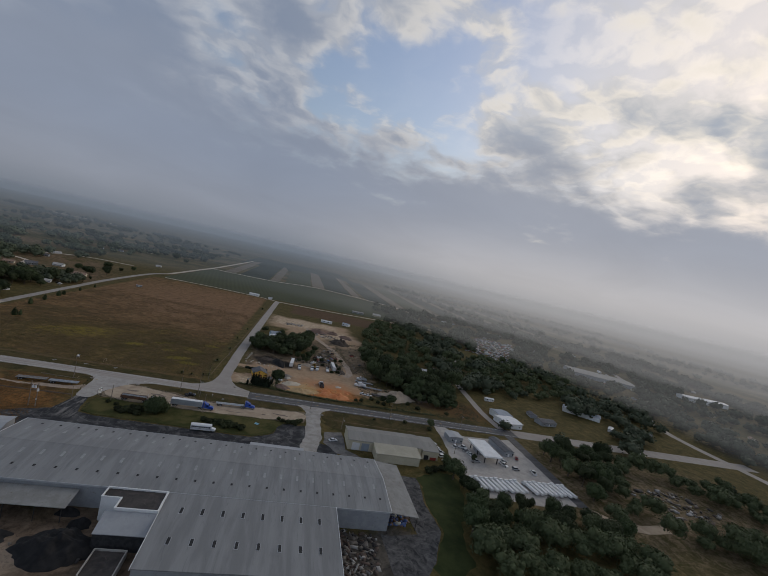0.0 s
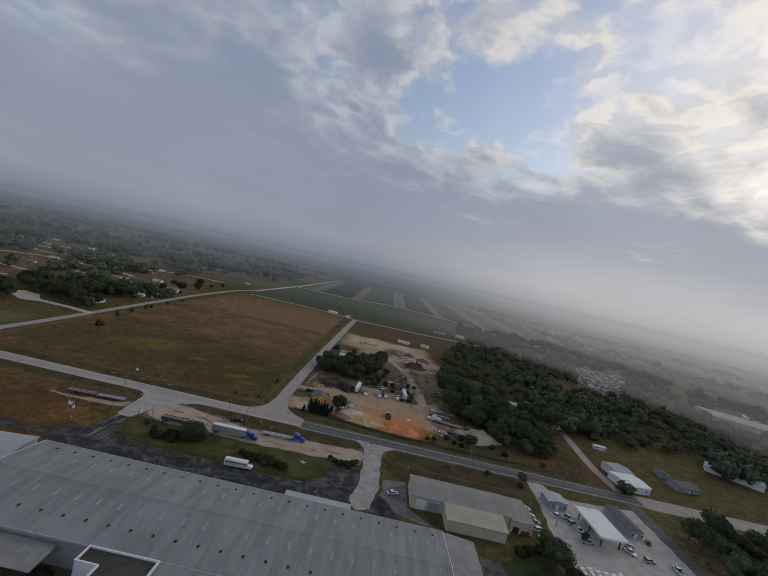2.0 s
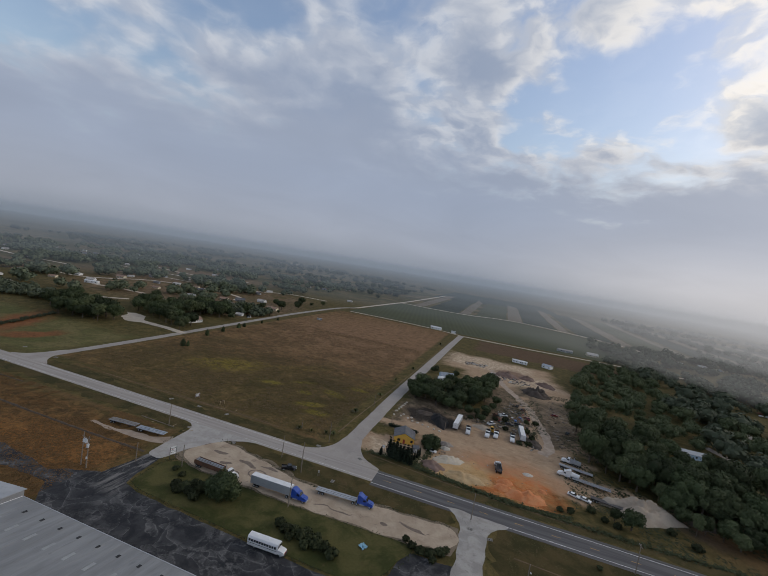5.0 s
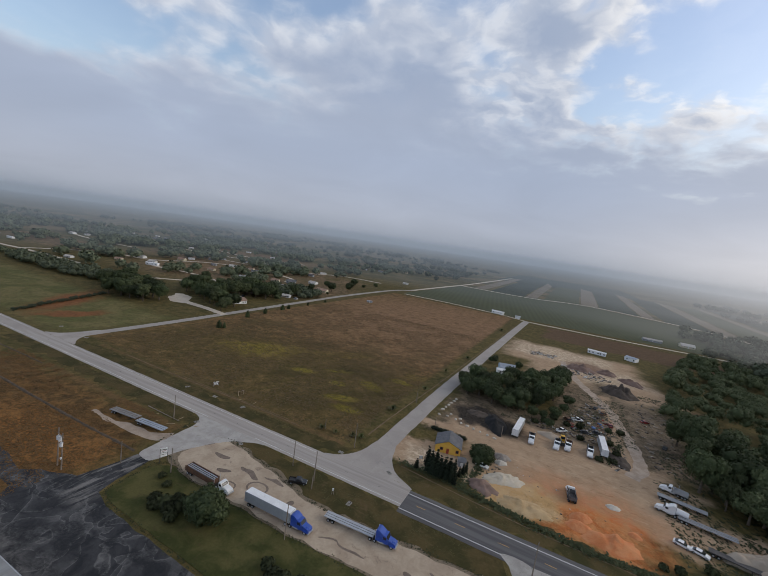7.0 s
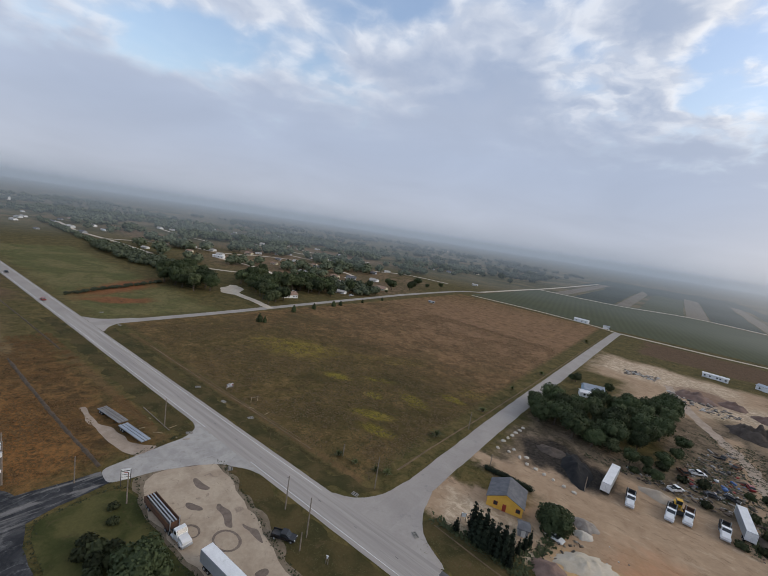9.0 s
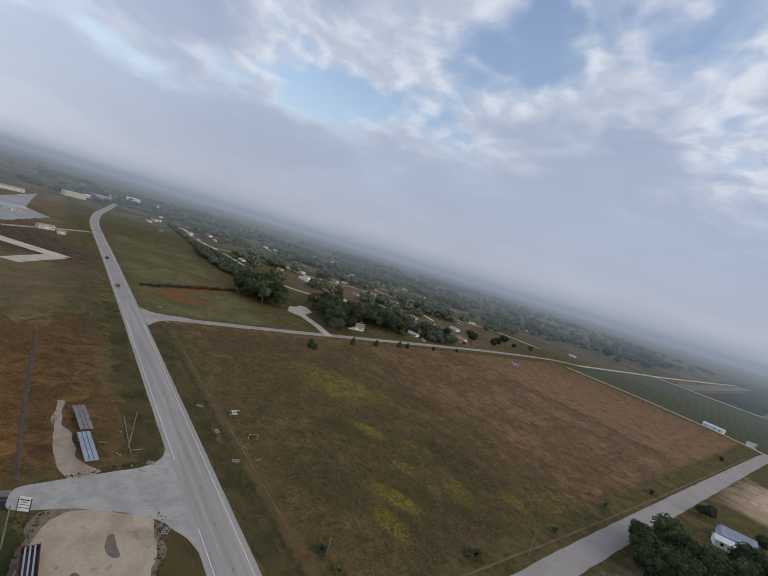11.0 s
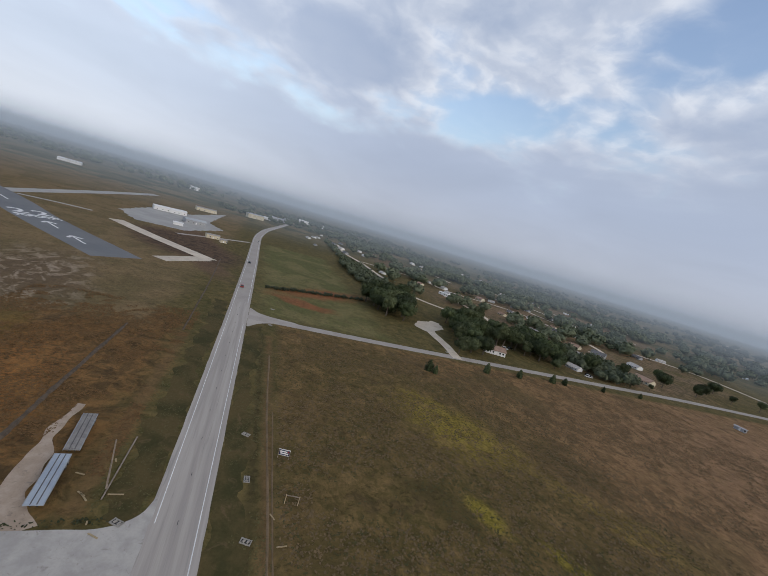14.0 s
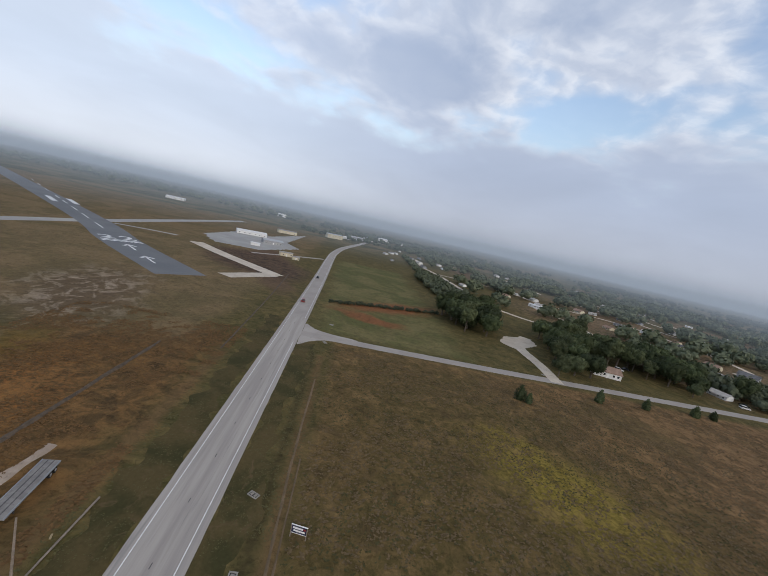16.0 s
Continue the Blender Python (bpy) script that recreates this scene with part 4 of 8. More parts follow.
setting("pavement_6", patch([(67, -50), (77, -48), (77, -67), (90, -78), (72, -72), (66, -62)], 0.066, 0.5), PAD, "stained concrete pad")
setting("pavement_7", patch([(98.4, -86), (110, -87), (108, -105), (109, -124), (100, -142), (92, -150), (84, -152), (84, -128), (98, -126.5)], 0.055, 0.6), ASPHALT_OLD, "dark stained asphalt beside the lean-to")
setting("road_15", ribbon([(196, -97), (205, -106), (220, -110), (236, -108)], 6, z=0.05, ragged=0.8), GRAVEL, "pale dirt lane")
setting("road_16", ribbon([(412, -40), (408, 45), (440, 110), (545, 215), (690, 490)], 9, z=0.05, ragged=0.5), CONCRETE, "pale distant highway")
# airfield
setting("runway", ribbon([(-242, -80), (-308, -148), (-400, -232), (-730, -570), (-1000, -850)], 27, z=0.06, step=20), RUNWAY, "grey asphalt runway")
setting("taxiway_1", ribbon([(-290, -216), (-330, -212), (-390, -206), (-600, -200), (-760, -190)], 12, z=0.05, step=20), TAXIWAY, "pale taxiway")
setting("taxiway_2", ribbon([(-385, -196), (-392, -170), (-395, -148)], 5, z=0.052), TAXIWAY, "pale taxi lane")
setting("taxiway_3", patch([(-407, -120), (-452, -146), (-562, -141), (-617, -120), (-573, -105), (-741, -75), (-542, -75), (-493, -53), (-414, -80)], 0.05, 2), TAXIWAY, "pale concrete apron")
setting("road_17", ribbon([(-450, -21), (-425, -45), (-385, -80)], 5, z=0.05), CONCRETE, "narrow airfield drive")
setting("pavement_8", ribbon([(-264, -65), (-280, -55), (-298, -43)], 11, z=0.07, ragged=0.5), LIMEROCK, "fresh pale limerock strip")
setting("pavement_9", ribbon([(-297, -40), (-320, -66), (-345, -93), (-378, -125)], 12, z=0.075, ragged=0.5), LIMEROCK, "fresh pale limerock strip")


def runway_marks():
    m = pose(-300, -140, 0, 0, 0, math.degrees(math.atan2(-84, -92)))
    bm = bmesh.new()
    for x, l in ((62, 26), (112, 26), (160, 26), (208, 26), (256, 26), (330, 26), (400, 26), (470, 26)):
        box(bm, x, x + l, -0.5, 0.5, 0.04, 0.07)
    for s in (-1, 1):
        box(bm, 215, 262, s * 9 - 2.5, s * 9 + 2.5, 0.04, 0.07)
    box(bm, 10, 12.5, -12, 12, 0.04, 0.07)
    def head(x, y, k=1.0):
        for q in (-1, 1):
            r = bmesh.ops.create_cube(bm, size=1)
            bmesh.ops.transform(bm, matrix=pose(x - 1.9 * k, y + q * 1.35 * k, 0.055, 0, 0, q * -36) @ Matrix.Diagonal((5.2 * k, 1.5 * k, 0.03, 1)), verts=r["verts"])

    for y in (-9, -3, 3, 9):
        head(9.2, y)
    for x in (-22, -58):
        box(bm, x, x + 16, -0.6, 0.6, 0.04, 0.07)
        head(x + 18, 0, 1.25)
    bmesh.ops.transform(bm, matrix=m, verts=bm.verts[:])
    setting("runway_marking_1", bm, PAINT_WHITE, "white painted runway bars and arrows")
    for k, side in enumerate((-6.2, 6.2)):
        cu = bpy.data.curves.new("numeral", "FONT")
        cu.body, cu.size, cu.align_x, cu.extrude, cu.offset = "2", 19, "CENTER", 0.01, 0.35
        ob = new("runway_marking_%d" % (k + 2), cu)
        ob.matrix_basis = m @ pose(16, side, 0.075, 0, 0, -90)
        cu.materials.append(PAINT_WHITE)
        tagged(ob, "white painted runway numeral", kind="structure")


runway_marks()
# farmland to the north
for k, (c, m, lab) in enumerate((
        ([(-165, 424), (14, 412), (200, 428), (300, 440), (250, 700), (100, 768), (-150, 700)], CROP_GREEN, "dull green crop field"),
        ([(-150, 1120), (260, 1320), (240, 1800), (-150, 1700)], CROP_DARK, "dark far field"))):
    setting("field_%d" % (k + 1), patch(c, 0.03 + 0.002 * k, 0.0, 20), m, lab)
setting("road_18", ribbon([(-150, 706), (-20, 712), (100, 772), (258, 706), (330, 612)], 7, z=0.06, ragged=0.6), LIMEROCK, "pale farm track")
setting("road_19", ribbon([(-160, 416), (-90, 418), (-20, 410), (14, 397)], 4, z=0.05, ragged=0.6), LIMEROCK, "pale farm track at the field edge")
# strip fields beyond the farm track
strips = random.Random(3)


def strip_field(k, a, b, material, label):
    near = [(x, float(np.interp(x, (-150, -20, 100, 258, 330, 430, 800), (716, 722, 782, 716, 640, 660, 700)))) for x in (a, b)]
    far = [(x * 1.02 + 4, strips.uniform(1240, 1420)) for x in (b, a)]
    setting("strip_field_%d" % (k + 1), patch(near + far, 0.05 + 0.001 * k, 0.0, 20), material, label)


for k in range(9):
    x = -125 + 103 * k
    strip_field(2 * k, x, x + 24 + strips.uniform(-4, 8), CROP_SOIL, "tilled pale strip field")
    strip_field(2 * k + 1, x + 34, x + 99, (CROP_DARK, CROP_GREEN, CROP_DARK)[k % 3], "dark crop strip field")
# village lanes
for k, pts in enumerate(([(-760, 128), (-630, 118), (-540, 128), (-440, 132)], [(-360, 138), (-340, 152), (-322, 172)], [(-520, 225), (-470, 240), (-440, 320), (-345, 345)],
                         [(-345, 345), (-300, 330), (-285, 300)], [(-430, 378), (-515, 362), (-560, 330)], [(-620, 480), (-520, 470), (-420, 520)], [(-1080, 1650), (-760, 1815)], [(-800, 300), (-700, 290), (-600, 300)], [(-420, 205), (-360, 215), (-300, 205), (-262, 190)], [(-700, 420), (-600, 400), (-480, 425), (-380, 430)], [(-335, 420), (-300, 470), (-230, 480)], [(-560, 128), (-552, 180), (-520, 225)])):
    setting("lane_%d" % (k + 1), ribbon(pts, 30 if k == 6 else 5.5, z=0.05, ragged=0.5), LIMEROCK, "pale village lane")

# ---- buildings ----


def wall_box(x0, x1, y0, y1, h, t=0.25):
    """Four walls with thickness, open above."""
    return boxes((x0, x1, y0, y0 + t, 0, h), (x0, x1, y1 - t, y1, 0, h), (x0, x0 + t, y0 + t, y1 - t, 0, h), (x1 - t, x1, y0 + t, y1 - t, 0, h))


def hall():
    """The long steel hall with its wings."""
    w = thing("warehouse", "long grey galvanised steel warehouse with rows of skylights", "building")
    x0, x1, y0, y1, he, hr = -52.5, 86.5, -126.0, -88.5, 7.4, 9.3
    ym = (y0 + y1) / 2
    part("wall", wall_box(x0 + 0.3, x1 - 0.3, y0 + 0.3, y1 - 0.3, he), WALL_GREY, w)
    part("roof", prism([(y0, he), (ym, hr), (y1, he), (y1, he + 0.25), (ym, hr + 0.28), (y0, he + 0.25)], x0, x1), ROOF_STEEL, w)
    part("ridge_cap", prism([(ym - 0.5, hr + 0.27), (ym, hr + 0.34), (ym + 0.5, hr + 0.27), (ym, hr + 0.25)], x0, x1), ROOF_STEEL, w, "grey ridge flashing")
    part("eave_trim", boxes((x0 - 0.1, x1 + 0.1, y1, y1 + 0.18, he - 0.25, he + 0.3), (x0 - 0.1, x1 + 0.1, y0 - 0.18, y0, he - 0.25, he + 0.3)), ROOF_PALE, w, "pale eave gutter")
    for s, a in ((1, (x0, x0 - 0.15)), (1, (x1, x1 + 0.15))):
        lo, hi = min(a), max(a)
        part("gable_trim", prism([(y0, he - 0.2), (ym, hr - 0.2), (y1, he - 0.2), (y1, he + 0.33), (ym, hr + 0.36), (y0, he + 0.33)], lo, hi), TRIM_WHITE, w, "white gable edge")
    # wing to the south
    wx0, wx1, wy = 9.8, 65.5, -156.0
    part("wing_wall", wall_box(wx0 + 0.2, wx1 - 0.2, wy + 0.2, y0 + 0.2, 6.2), WALL_GREY, w)
    part("wing_roof", prism([(y0 - 0.2, he + 0.22), (y0 + 0.7, he + 0.34), (y0 + 0.7, he + 0.05), (wy - 0.4, 6.2), (wy - 0.4, 6.45)], wx0, wx1), ROOF_STEEL, w)
    for x in (wx0 - 0.12, wx1):
        part("wing_trim", prism([(y0, he + 0.02), (y0, he + 0.42), (wy - 0.5, 6.55), (wy - 0.5, 6.1)], x, x + 0.14), TRIM_WHITE, w, "white verge trim")
    for k, x in enumerate((20, 38, 52)):
        part("loading_door", boxes((x, x + 6, wy + 0.02, wy + 0.18, 0, 4.6)), WALL_WHITE, w, "pale roller door")
    # seams of the sheets
    bm = bmesh.new()
    n = 46
    for i in range(n):
        x = x0 + (i + 0.5) * (x1 - x0) / n
        for ya, za, yb, zb in ((y0, he + 0.25, ym, hr + 0.28), (ym, hr + 0.28, y1, he + 0.25)):
            vs = [bm.verts.new(v) for v in ((x - 0.05, ya, za + 0.004), (x + 0.05, ya, za + 0.004), (x + 0.05, yb, zb + 0.004), (x - 0.05, yb, zb + 0.004), (x, ya, za + 0.06), (x, yb, zb + 0.06))]
            bm.faces.new((vs[0], vs[4], vs[5], vs[3]))
            bm.faces.new((vs[4], vs[1], vs[2], vs[5]))
    part("roof_seam", bm, ROOF_STEEL, w)
    # skylight panels, four rows on the hall and two on the wing
    rng = random.Random(4)
    slope = math.degrees(math.atan2(hr - he, (y1 - y0) / 2))

    def sky_mesh(l, wd, m):
        b = boxes((-wd / 2, wd / 2, -l / 2, l / 2, 0.0, 0.07))
        me = bpy.data.meshes.new("skylight")
        b.to_mesh(me)
        b.free()
        me.materials.append(m)
        return me

    pale, dark = sky_mesh(2.7, 0.85, SKYLIGHT), sky_mesh(1.0, 0.7, DARK_OPENING)
    wing = sky_mesh(2.6, 0.85, DARK_OPENING)
    curb = sky_mesh(3.0, 1.2, ROOF_PALE)

    def put(me, x, y, z, tilt):
        ob = new("skylight", me)
        ob.parent = w
        ob.matrix_basis = pose(x, y, z, tilt, 0, 0)
        return ob

    for y, me, ox in ((-92.3, dark, 2), (-97.5, pale, 0), (-112.8, pale, 1.0), (-119.5, dark, 2.5)):
        for i in range(22):
            x = x0 + 5 + ox + i * 6.1
            if x > x1 - 2:
                continue
            z = he + 0.25 + (min(y - y0, y1 - y)) * (hr - he) / ((y1 - y0) / 2)
            put(me, x, y, z, slope if y < ym else -slope)
    ws = math.degrees(math.atan2(he + 0.22 - 6.45, y0 - wy))
    for y in (-134.0, -146.5):
        for i in range(8):
            x = wx0 + 6 + i * 6.2
            z = 6.45 + (y - wy) * (he + 0.22 - 6.45) / (y0 - wy)
            put(wing, x, y, z + 0.06, ws)
            put(curb, x, y, z, ws).name = "skylight_curb"
    # low office on the north side
    part("office_wall", wall_box(31, 54, -88.4, -82, 5.2), WALL_GREY, w)
    part("office_roof", prism([(-88.4, 6.1), (-81.6, 5.4), (-81.6, 5.15), (-88.4, 5.85)], 30.6, 54.4), ROOF_PALE, w)
    # flat-roofed block with a white parapet, and the low roof before it
    part("block_wall", boxes((-8, 9.6, -126.45, -126.2, 0, 7.9), (-8, -7.75, -131.2, -126.45, 0, 7.9), (-7.75, -2.5, -131.2, -130.95, 0, 7.9), (-2.5, -2.25, -136, -130.95, 0, 7.9), (-2.25, 9.6, -136, -135.75, 0, 7.9), (9.35, 9.6, -135.75, -126.45, 0, 7.9)), WALL_WHITE, w, "white block wall with parapet")
    part("block_roof", boxes((-7.75, 9.35, -130.95, -126.45, 6.9, 7.45), (-2.25, 9.35, -135.75, -130.95, 6.9, 7.447)), ROOF_DARK, w, "black bitumen flat roof")
    part("parapet_cap", boxes((-8.1, 9.7, -126.5, -126.1, 7.9, 8.0), (-8.1, -7.7, -131.3, -126.5, 7.9, 8.0), (-7.7, -2.2, -131.3, -130.9, 7.9, 8.0), (-2.6, -2.2, -136.1, -131.3, 7.9, 8.0), (-2.2, 9.7, -136.1, -135.7, 7.9, 8.0), (9.3, 9.7, -135.7, -126.5, 7.9, 8.0)), TRIM_WHITE, w)
    part("low_roof", prism([(-136.2, 6.9), (-143.5, 5.0), (-143.5, 5.2), (-136.2, 7.2)], -4.6, 9.7), ROOF_PALE, w, "pale lean-to roof")
    part("low_wall", boxes((-4.3, 9.4, -143.2, -143.0, 0, 4.9), (-4.5, -4.3, -143.2, -136.4, 0, 5.0)), DARK_OPENING, w)
    # open canopy by the south wall
    part("canopy_roof", prism([(-123.5 - 2.6, 5.9), (-134, 4.9), (-134, 5.1), (-123.5 - 2.6, 6.1)], -50, -16), ROOF_WEATHERED, w, "weathered lean-to roof")
    for x in (-48, -40, -32, -24, -17):
        part("post", rod(bmesh.new(), (x, -133.5, 0), (x, -133.5, 4.95), 0.14), STEEL_DARK, w)
    # lean-to at the east end
    part("annex_roof", prism([(86.7, 6.3), (98.3, 5.2), (98.3, 5.42), (86.7, 6.55)], -124.5, -87, "y"), ROOF_WEATHERED, w, "weathered lean-to roof")
    part("annex_wall", boxes((97.9, 98.1, -110, -87.2, 0, 5.2), (87, 97.9, -87.4, -87.2, 0, 5.4)), WALL_GREY, w)
    for x, y in ((97.8, -124), (97.8, -117), (87.4, -124.3)):
        part("post", rod(bmesh.new(), (x, y, 0), (x, y, 5.2), 0.16), STEEL_DARK, w)


def gable_building(name, label, x, y, turn, lx, ly, he, hr, wall, roof, windows=2, door=True, porch=False, trim=TRIM_WHITE, ridge="x", over=0.4, chimney=False):
    """A gabled house or shed: walls, roof, door, windows."""
    h = thing(name, label, "building" if "house" not in name else "house", x, y, turn)
    a, b = lx / 2, ly / 2
    if ridge == "x":
        prof = [(-b, 0), (b, 0), (b, he), (0, hr), (-b, he)]
        part("wall", prism(prof, -a, a), wall, h)
        part("roof", prism([(-b - over, he - over * (hr - he) / b), (0, hr + 0.02), (b + over, he - over * (hr - he) / b), (b + over, he + 0.16 - over * (hr - he) / b), (0, hr + 0.2), (-b - over, he + 0.16 - over * (hr - he) / b)], -a - over, a + over), roof, h)
    else:
        prof = [(-a, 0), (a, 0), (a, he), (0, hr), (-a, he)]
        part("wall", prism(prof, -b, b, "y"), wall, h)
        part("roof", prism([(-a - over, he - over * (hr - he) / a), (0, hr + 0.02), (a + over, he - over * (hr - he) / a), (a + over, he + 0.16 - over * (hr - he) / a), (0, hr + 0.2), (-a - over, he + 0.16 - over * (hr - he) / a)], -b - over, b + over, "y"), roof, h)
    z0 = min(1.0, he * 0.35)
    for s in (-1, 1):
        for i in range(windows):
            wx = -a + (i + 0.5 + (0.0 if windows > 1 else 0.25)) * lx / windows
            if door and s == -1 and i == windows // 2:
                wx += 1.2
            wn = part("window", boxes((wx - 0.6, wx + 0.6, s * b - 0.05, s * b + 0.05, z0, z0 + 1.2)), trim, h)
            part("pane", boxes((wx - 0.5, wx + 0.5, s * b - 0.07, s * b + 0.07, z0 + 0.1, z0 + 1.1)), GLASS_DARK, wn)
    if door:
        part("door", boxes((-0.5, 0.5, -b - 0.06, -b + 0.06, 0.0, 2.05)), TRIM_RED if wall is WALL_YELLOW else trim, h)
    if porch:
        part("porch_roof", prism([(-b - 2.6, 2.35), (-b - 0.02, 2.75), (-b - 0.02, 2.9), (-b - 2.6, 2.5)], -a * 0.6, a * 0.6), roof, h)
        for s in (-1, 1):
            part("porch_post", rod(bmesh.new(), (s * a * 0.57, -b - 2.45, 0), (s * a * 0.57, -b - 2.45, 2.4), 0.08, seg=6), trim, h)
    if chimney:
        part("chimney", boxes((a * 0.4, a * 0.4 + 0.6, -0.3, 0.3, hr - 0.8, hr + 0.7)), SHINGLE_BROWN, h)
    return h


hall()
gable_building("store_building", "grey-roofed steel store building west of the warehouse", -66, -92, 8, 16, 14, 5.0, 6.0, WALL_GREY, ROOF_PALE, 0, False)


def steel_building():
    """The cream steel building across the drive."""
    b = thing("steel_building", "cream steel building with pale metal roof and lean-to", "building")
    part("wall", wall_box(78, 118, -66, -50.5, 5.2), WALL_CREAM, b)
    part("roof", prism([(-66.4, 5.1), (-58.2, 6.5), (-50.1, 5.1), (-50.1, 5.3), (-58.2, 6.72), (-66.4, 5.3)], 77.6, 118.3), ROOF_TAN, b)
    part("wall", wall_box(118.3, 127.5, -67, -50, 4.6), WALL_CREAM, b)
    part("roof", prism([(-67.3, 4.6), (-58.5, 5.6), (-49.6, 4.6), (-49.6, 4.8), (-58.5, 5.82), (-67.3, 4.8)], 118.4, 127.9), ROOF_TAN, b)
    part("lean_to_wall", wall_box(91.2, 114.3, -75.5, -66.2, 4.4), WALL_CREAM, b)
    part("lean_to_roof", prism([(-66.2, 5.2), (-76, 4.3), (-76, 4.5), (-66.2, 5.42)], 90.8, 114.8), surface("faded_cream_roof", (0.36, 0.335, 0.26), (0.42, 0.39, 0.31), 0.15, 0.6), b)
    for x0, x1, y, m, h in ((80, 84, -66.06, TRIM_WHITE, 4), (85, 89, -66.06, ROOF_BLUEGREY, 4), (119.5, 122, -67.06, DARK_OPENING, 2.4), (123, 126.5, -67.06, TRIM_RED, 1.5)):
        part("door", boxes((x0, x1, y - 0.08, y + 0.04, 0.05, h)), m, b)


steel_building()


def fuel_canopy():
    c = thing("canopy", "flat white roofed canopy over the service yard", "canopy", 161.2, -54, 3)
    part("roof", boxes((-5.8, 5.8, -10.5, 10.5, 4.4, 5.1), bevel=0.06), ROOF_WHITE, c)
    part("fascia", boxes((-5.9, 5.9, -10.6, 10.6, 4.35, 4.5)), TRIM_WHITE, c)
    for x in (-4, 4):
        for y in (-8.5, 0, 8.5):
            part("column", boxes((x - 0.2, x + 0.2, y - 0.2, y + 0.2, 0, 4.4)), STEEL_DARK, c)
    part("kiosk", boxes((-2.5, 2.5, 1, 8, 0, 3.2)), WALL_GREY, c)


fuel_canopy()
gable_building("service_building", "small grey block building beside the canopy", 148.5, -37.5, 2, 9, 8, 3.4, 4.0, WALL_GREY, ROOF_PALE, 2, ridge="y")
gable_building("long_shed", "long low dark-roofed shed at the yard", 179, -42, 4, 6.5, 18, 3.2, 4.0, WALL_GREY, SHINGLE, 2, ridge="y")
gable_building("white_building", "white metal building with bright roof by the lane", 209.5, 3, 10, 15, 15, 3.8, 4.6, WALL_WHITE, ROOF_WHITE, 2)
gable_building("white_building", "white metal building with blue-white roof", 211, 17, 10, 12, 13, 3.8, 4.6, WALL_WHITE, ROOF_BLUEGREY, 2)
gable_building("long_house", "long pale grey roofed house among trees", 175, 112, 2, 18, 7, 2.8, 3.8, WALL_BLUE, ROOF_PALE, 4)
gable_building("shed", "small white mobile shed on the grass", 220, 54.5, -4, 8, 3, 2.4, 2.8, WALL_WHITE, ROOF_WHITE, 2)
gable_building("long_shed", "long blue-grey metal roofed shed", 318, 57, 55, 12, 32, 3.8, 5.2, WALL_WHITE, ROOF_BLUEGREY, 3, ridge="y")
gable_building("house", "pale roofed house on the plain", 252, 17, 10, 15, 9, 2.8, 4.0, WALL_GREY, SHINGLE, 3)
gable_building("long_hall", "huge pale-roofed distribution hall far off", 512, 258, -20, 92, 46, 5.5, 6.4, WALL_GREY, ROOF_WEATHERED, 4)
gable_building("long_hall", "long white-roofed hall far off", 672, 222, -5, 75, 18, 6, 7, WALL_WHITE, ROOF_WHITE, 4)
gable_building("yellow_house", "small bright yellow house with grey shingle roof", 24.0, 26.2, 12, 9.6, 9.0, 2.9, 5.0, WALL_YELLOW, SHINGLE, 2, ridge="y", trim=TRIM_RED)
gable_building("garden_shed", "small grey shed behind the yellow house", 31.5, 17.5, 20, 2.4, 3, 2.2, 2.7, WALL_GREY, SHINGLE, 0, True)
gable_building("blue_house", "pale blue house with white extension", 26.5, 157, 20, 10, 8, 2.8, 4.6, WALL_BLUE, ROOF_BLUEGREY, 2)
gable_building("extension_house", "white porch building beside the blue house", 25.5, 148, 20, 8, 5, 2.5, 3.2, WALL_WHITE, ROOF_WHITE, 2)
gable_building("mobile_home", "long white mobile home with small windows", 88, 289, -9, 15, 4.2, 2.9, 3.3, WALL_WHITE, ROOF_WHITE, 5)
gable_building("shed", "pale shed with blue-grey roof by the sand", 116.5, 295, -30, 9, 8, 3, 3.8, WALL_WHITE, ROOF_BLUEGREY, 2)
gable_building("shed", "low white shed at the field corner", -24, 414, -8, 15, 6, 3, 3.8, WALL_WHITE, ROOF_WHITE, 3)
gable_building("shed", "small white shed at the lane end", 2, 409, 10, 6, 5, 2.6, 3.2, WALL_WHITE, ROOF_PALE, 1)
gable_building("farm_house", "grey farmhouse with pale roof", 155, 449, 5, 20, 7, 2.4, 3.6, WALL_GREY, SHINGLE_PALE, 2)
gable_building("farm_house", "cream farmhouse under trees", 192, 458, 5, 14, 10, 2.5, 4.8, WALL_CREAM, SHINGLE_PALE, 2)
gable_building("brown_house", "white house with brown shingle roof", -211, 144, 74, 13, 9.5, 2.8, 4.8, WALL_WHITE, SHINGLE_BROWN, 4)
gable_building("farm_trailer_house", "small grey caravan standing alone in the field", -151, 289, 10, 6, 2.4, 1.9, 2.2, WALL_GREY, ROOF_PALE, 1)
# airfield
gable_building("hangar", "long white aircraft hangar on the apron", -548, -122, 112, 36, 15, 4.2, 5.2, WALL_WHITE, ROOF_WHITE, 6)
gable_building("hangar", "pale metal hangar with low roof", -492, -84, 112, 22, 16, 4, 5.2, WALL_GREY, ROOF_PALE, 4)
gable_building("hangar", "cream long hangar beyond the apron", -698, -102, 112, 30, 12, 4.5, 5.6, WALL_CREAM, SHINGLE_PALE, 4)
gable_building("hangar", "cream metal hall near the bend", -850, -32, 110, 32, 16, 8, 9, WALL_CREAM, ROOF_PALE, 3)
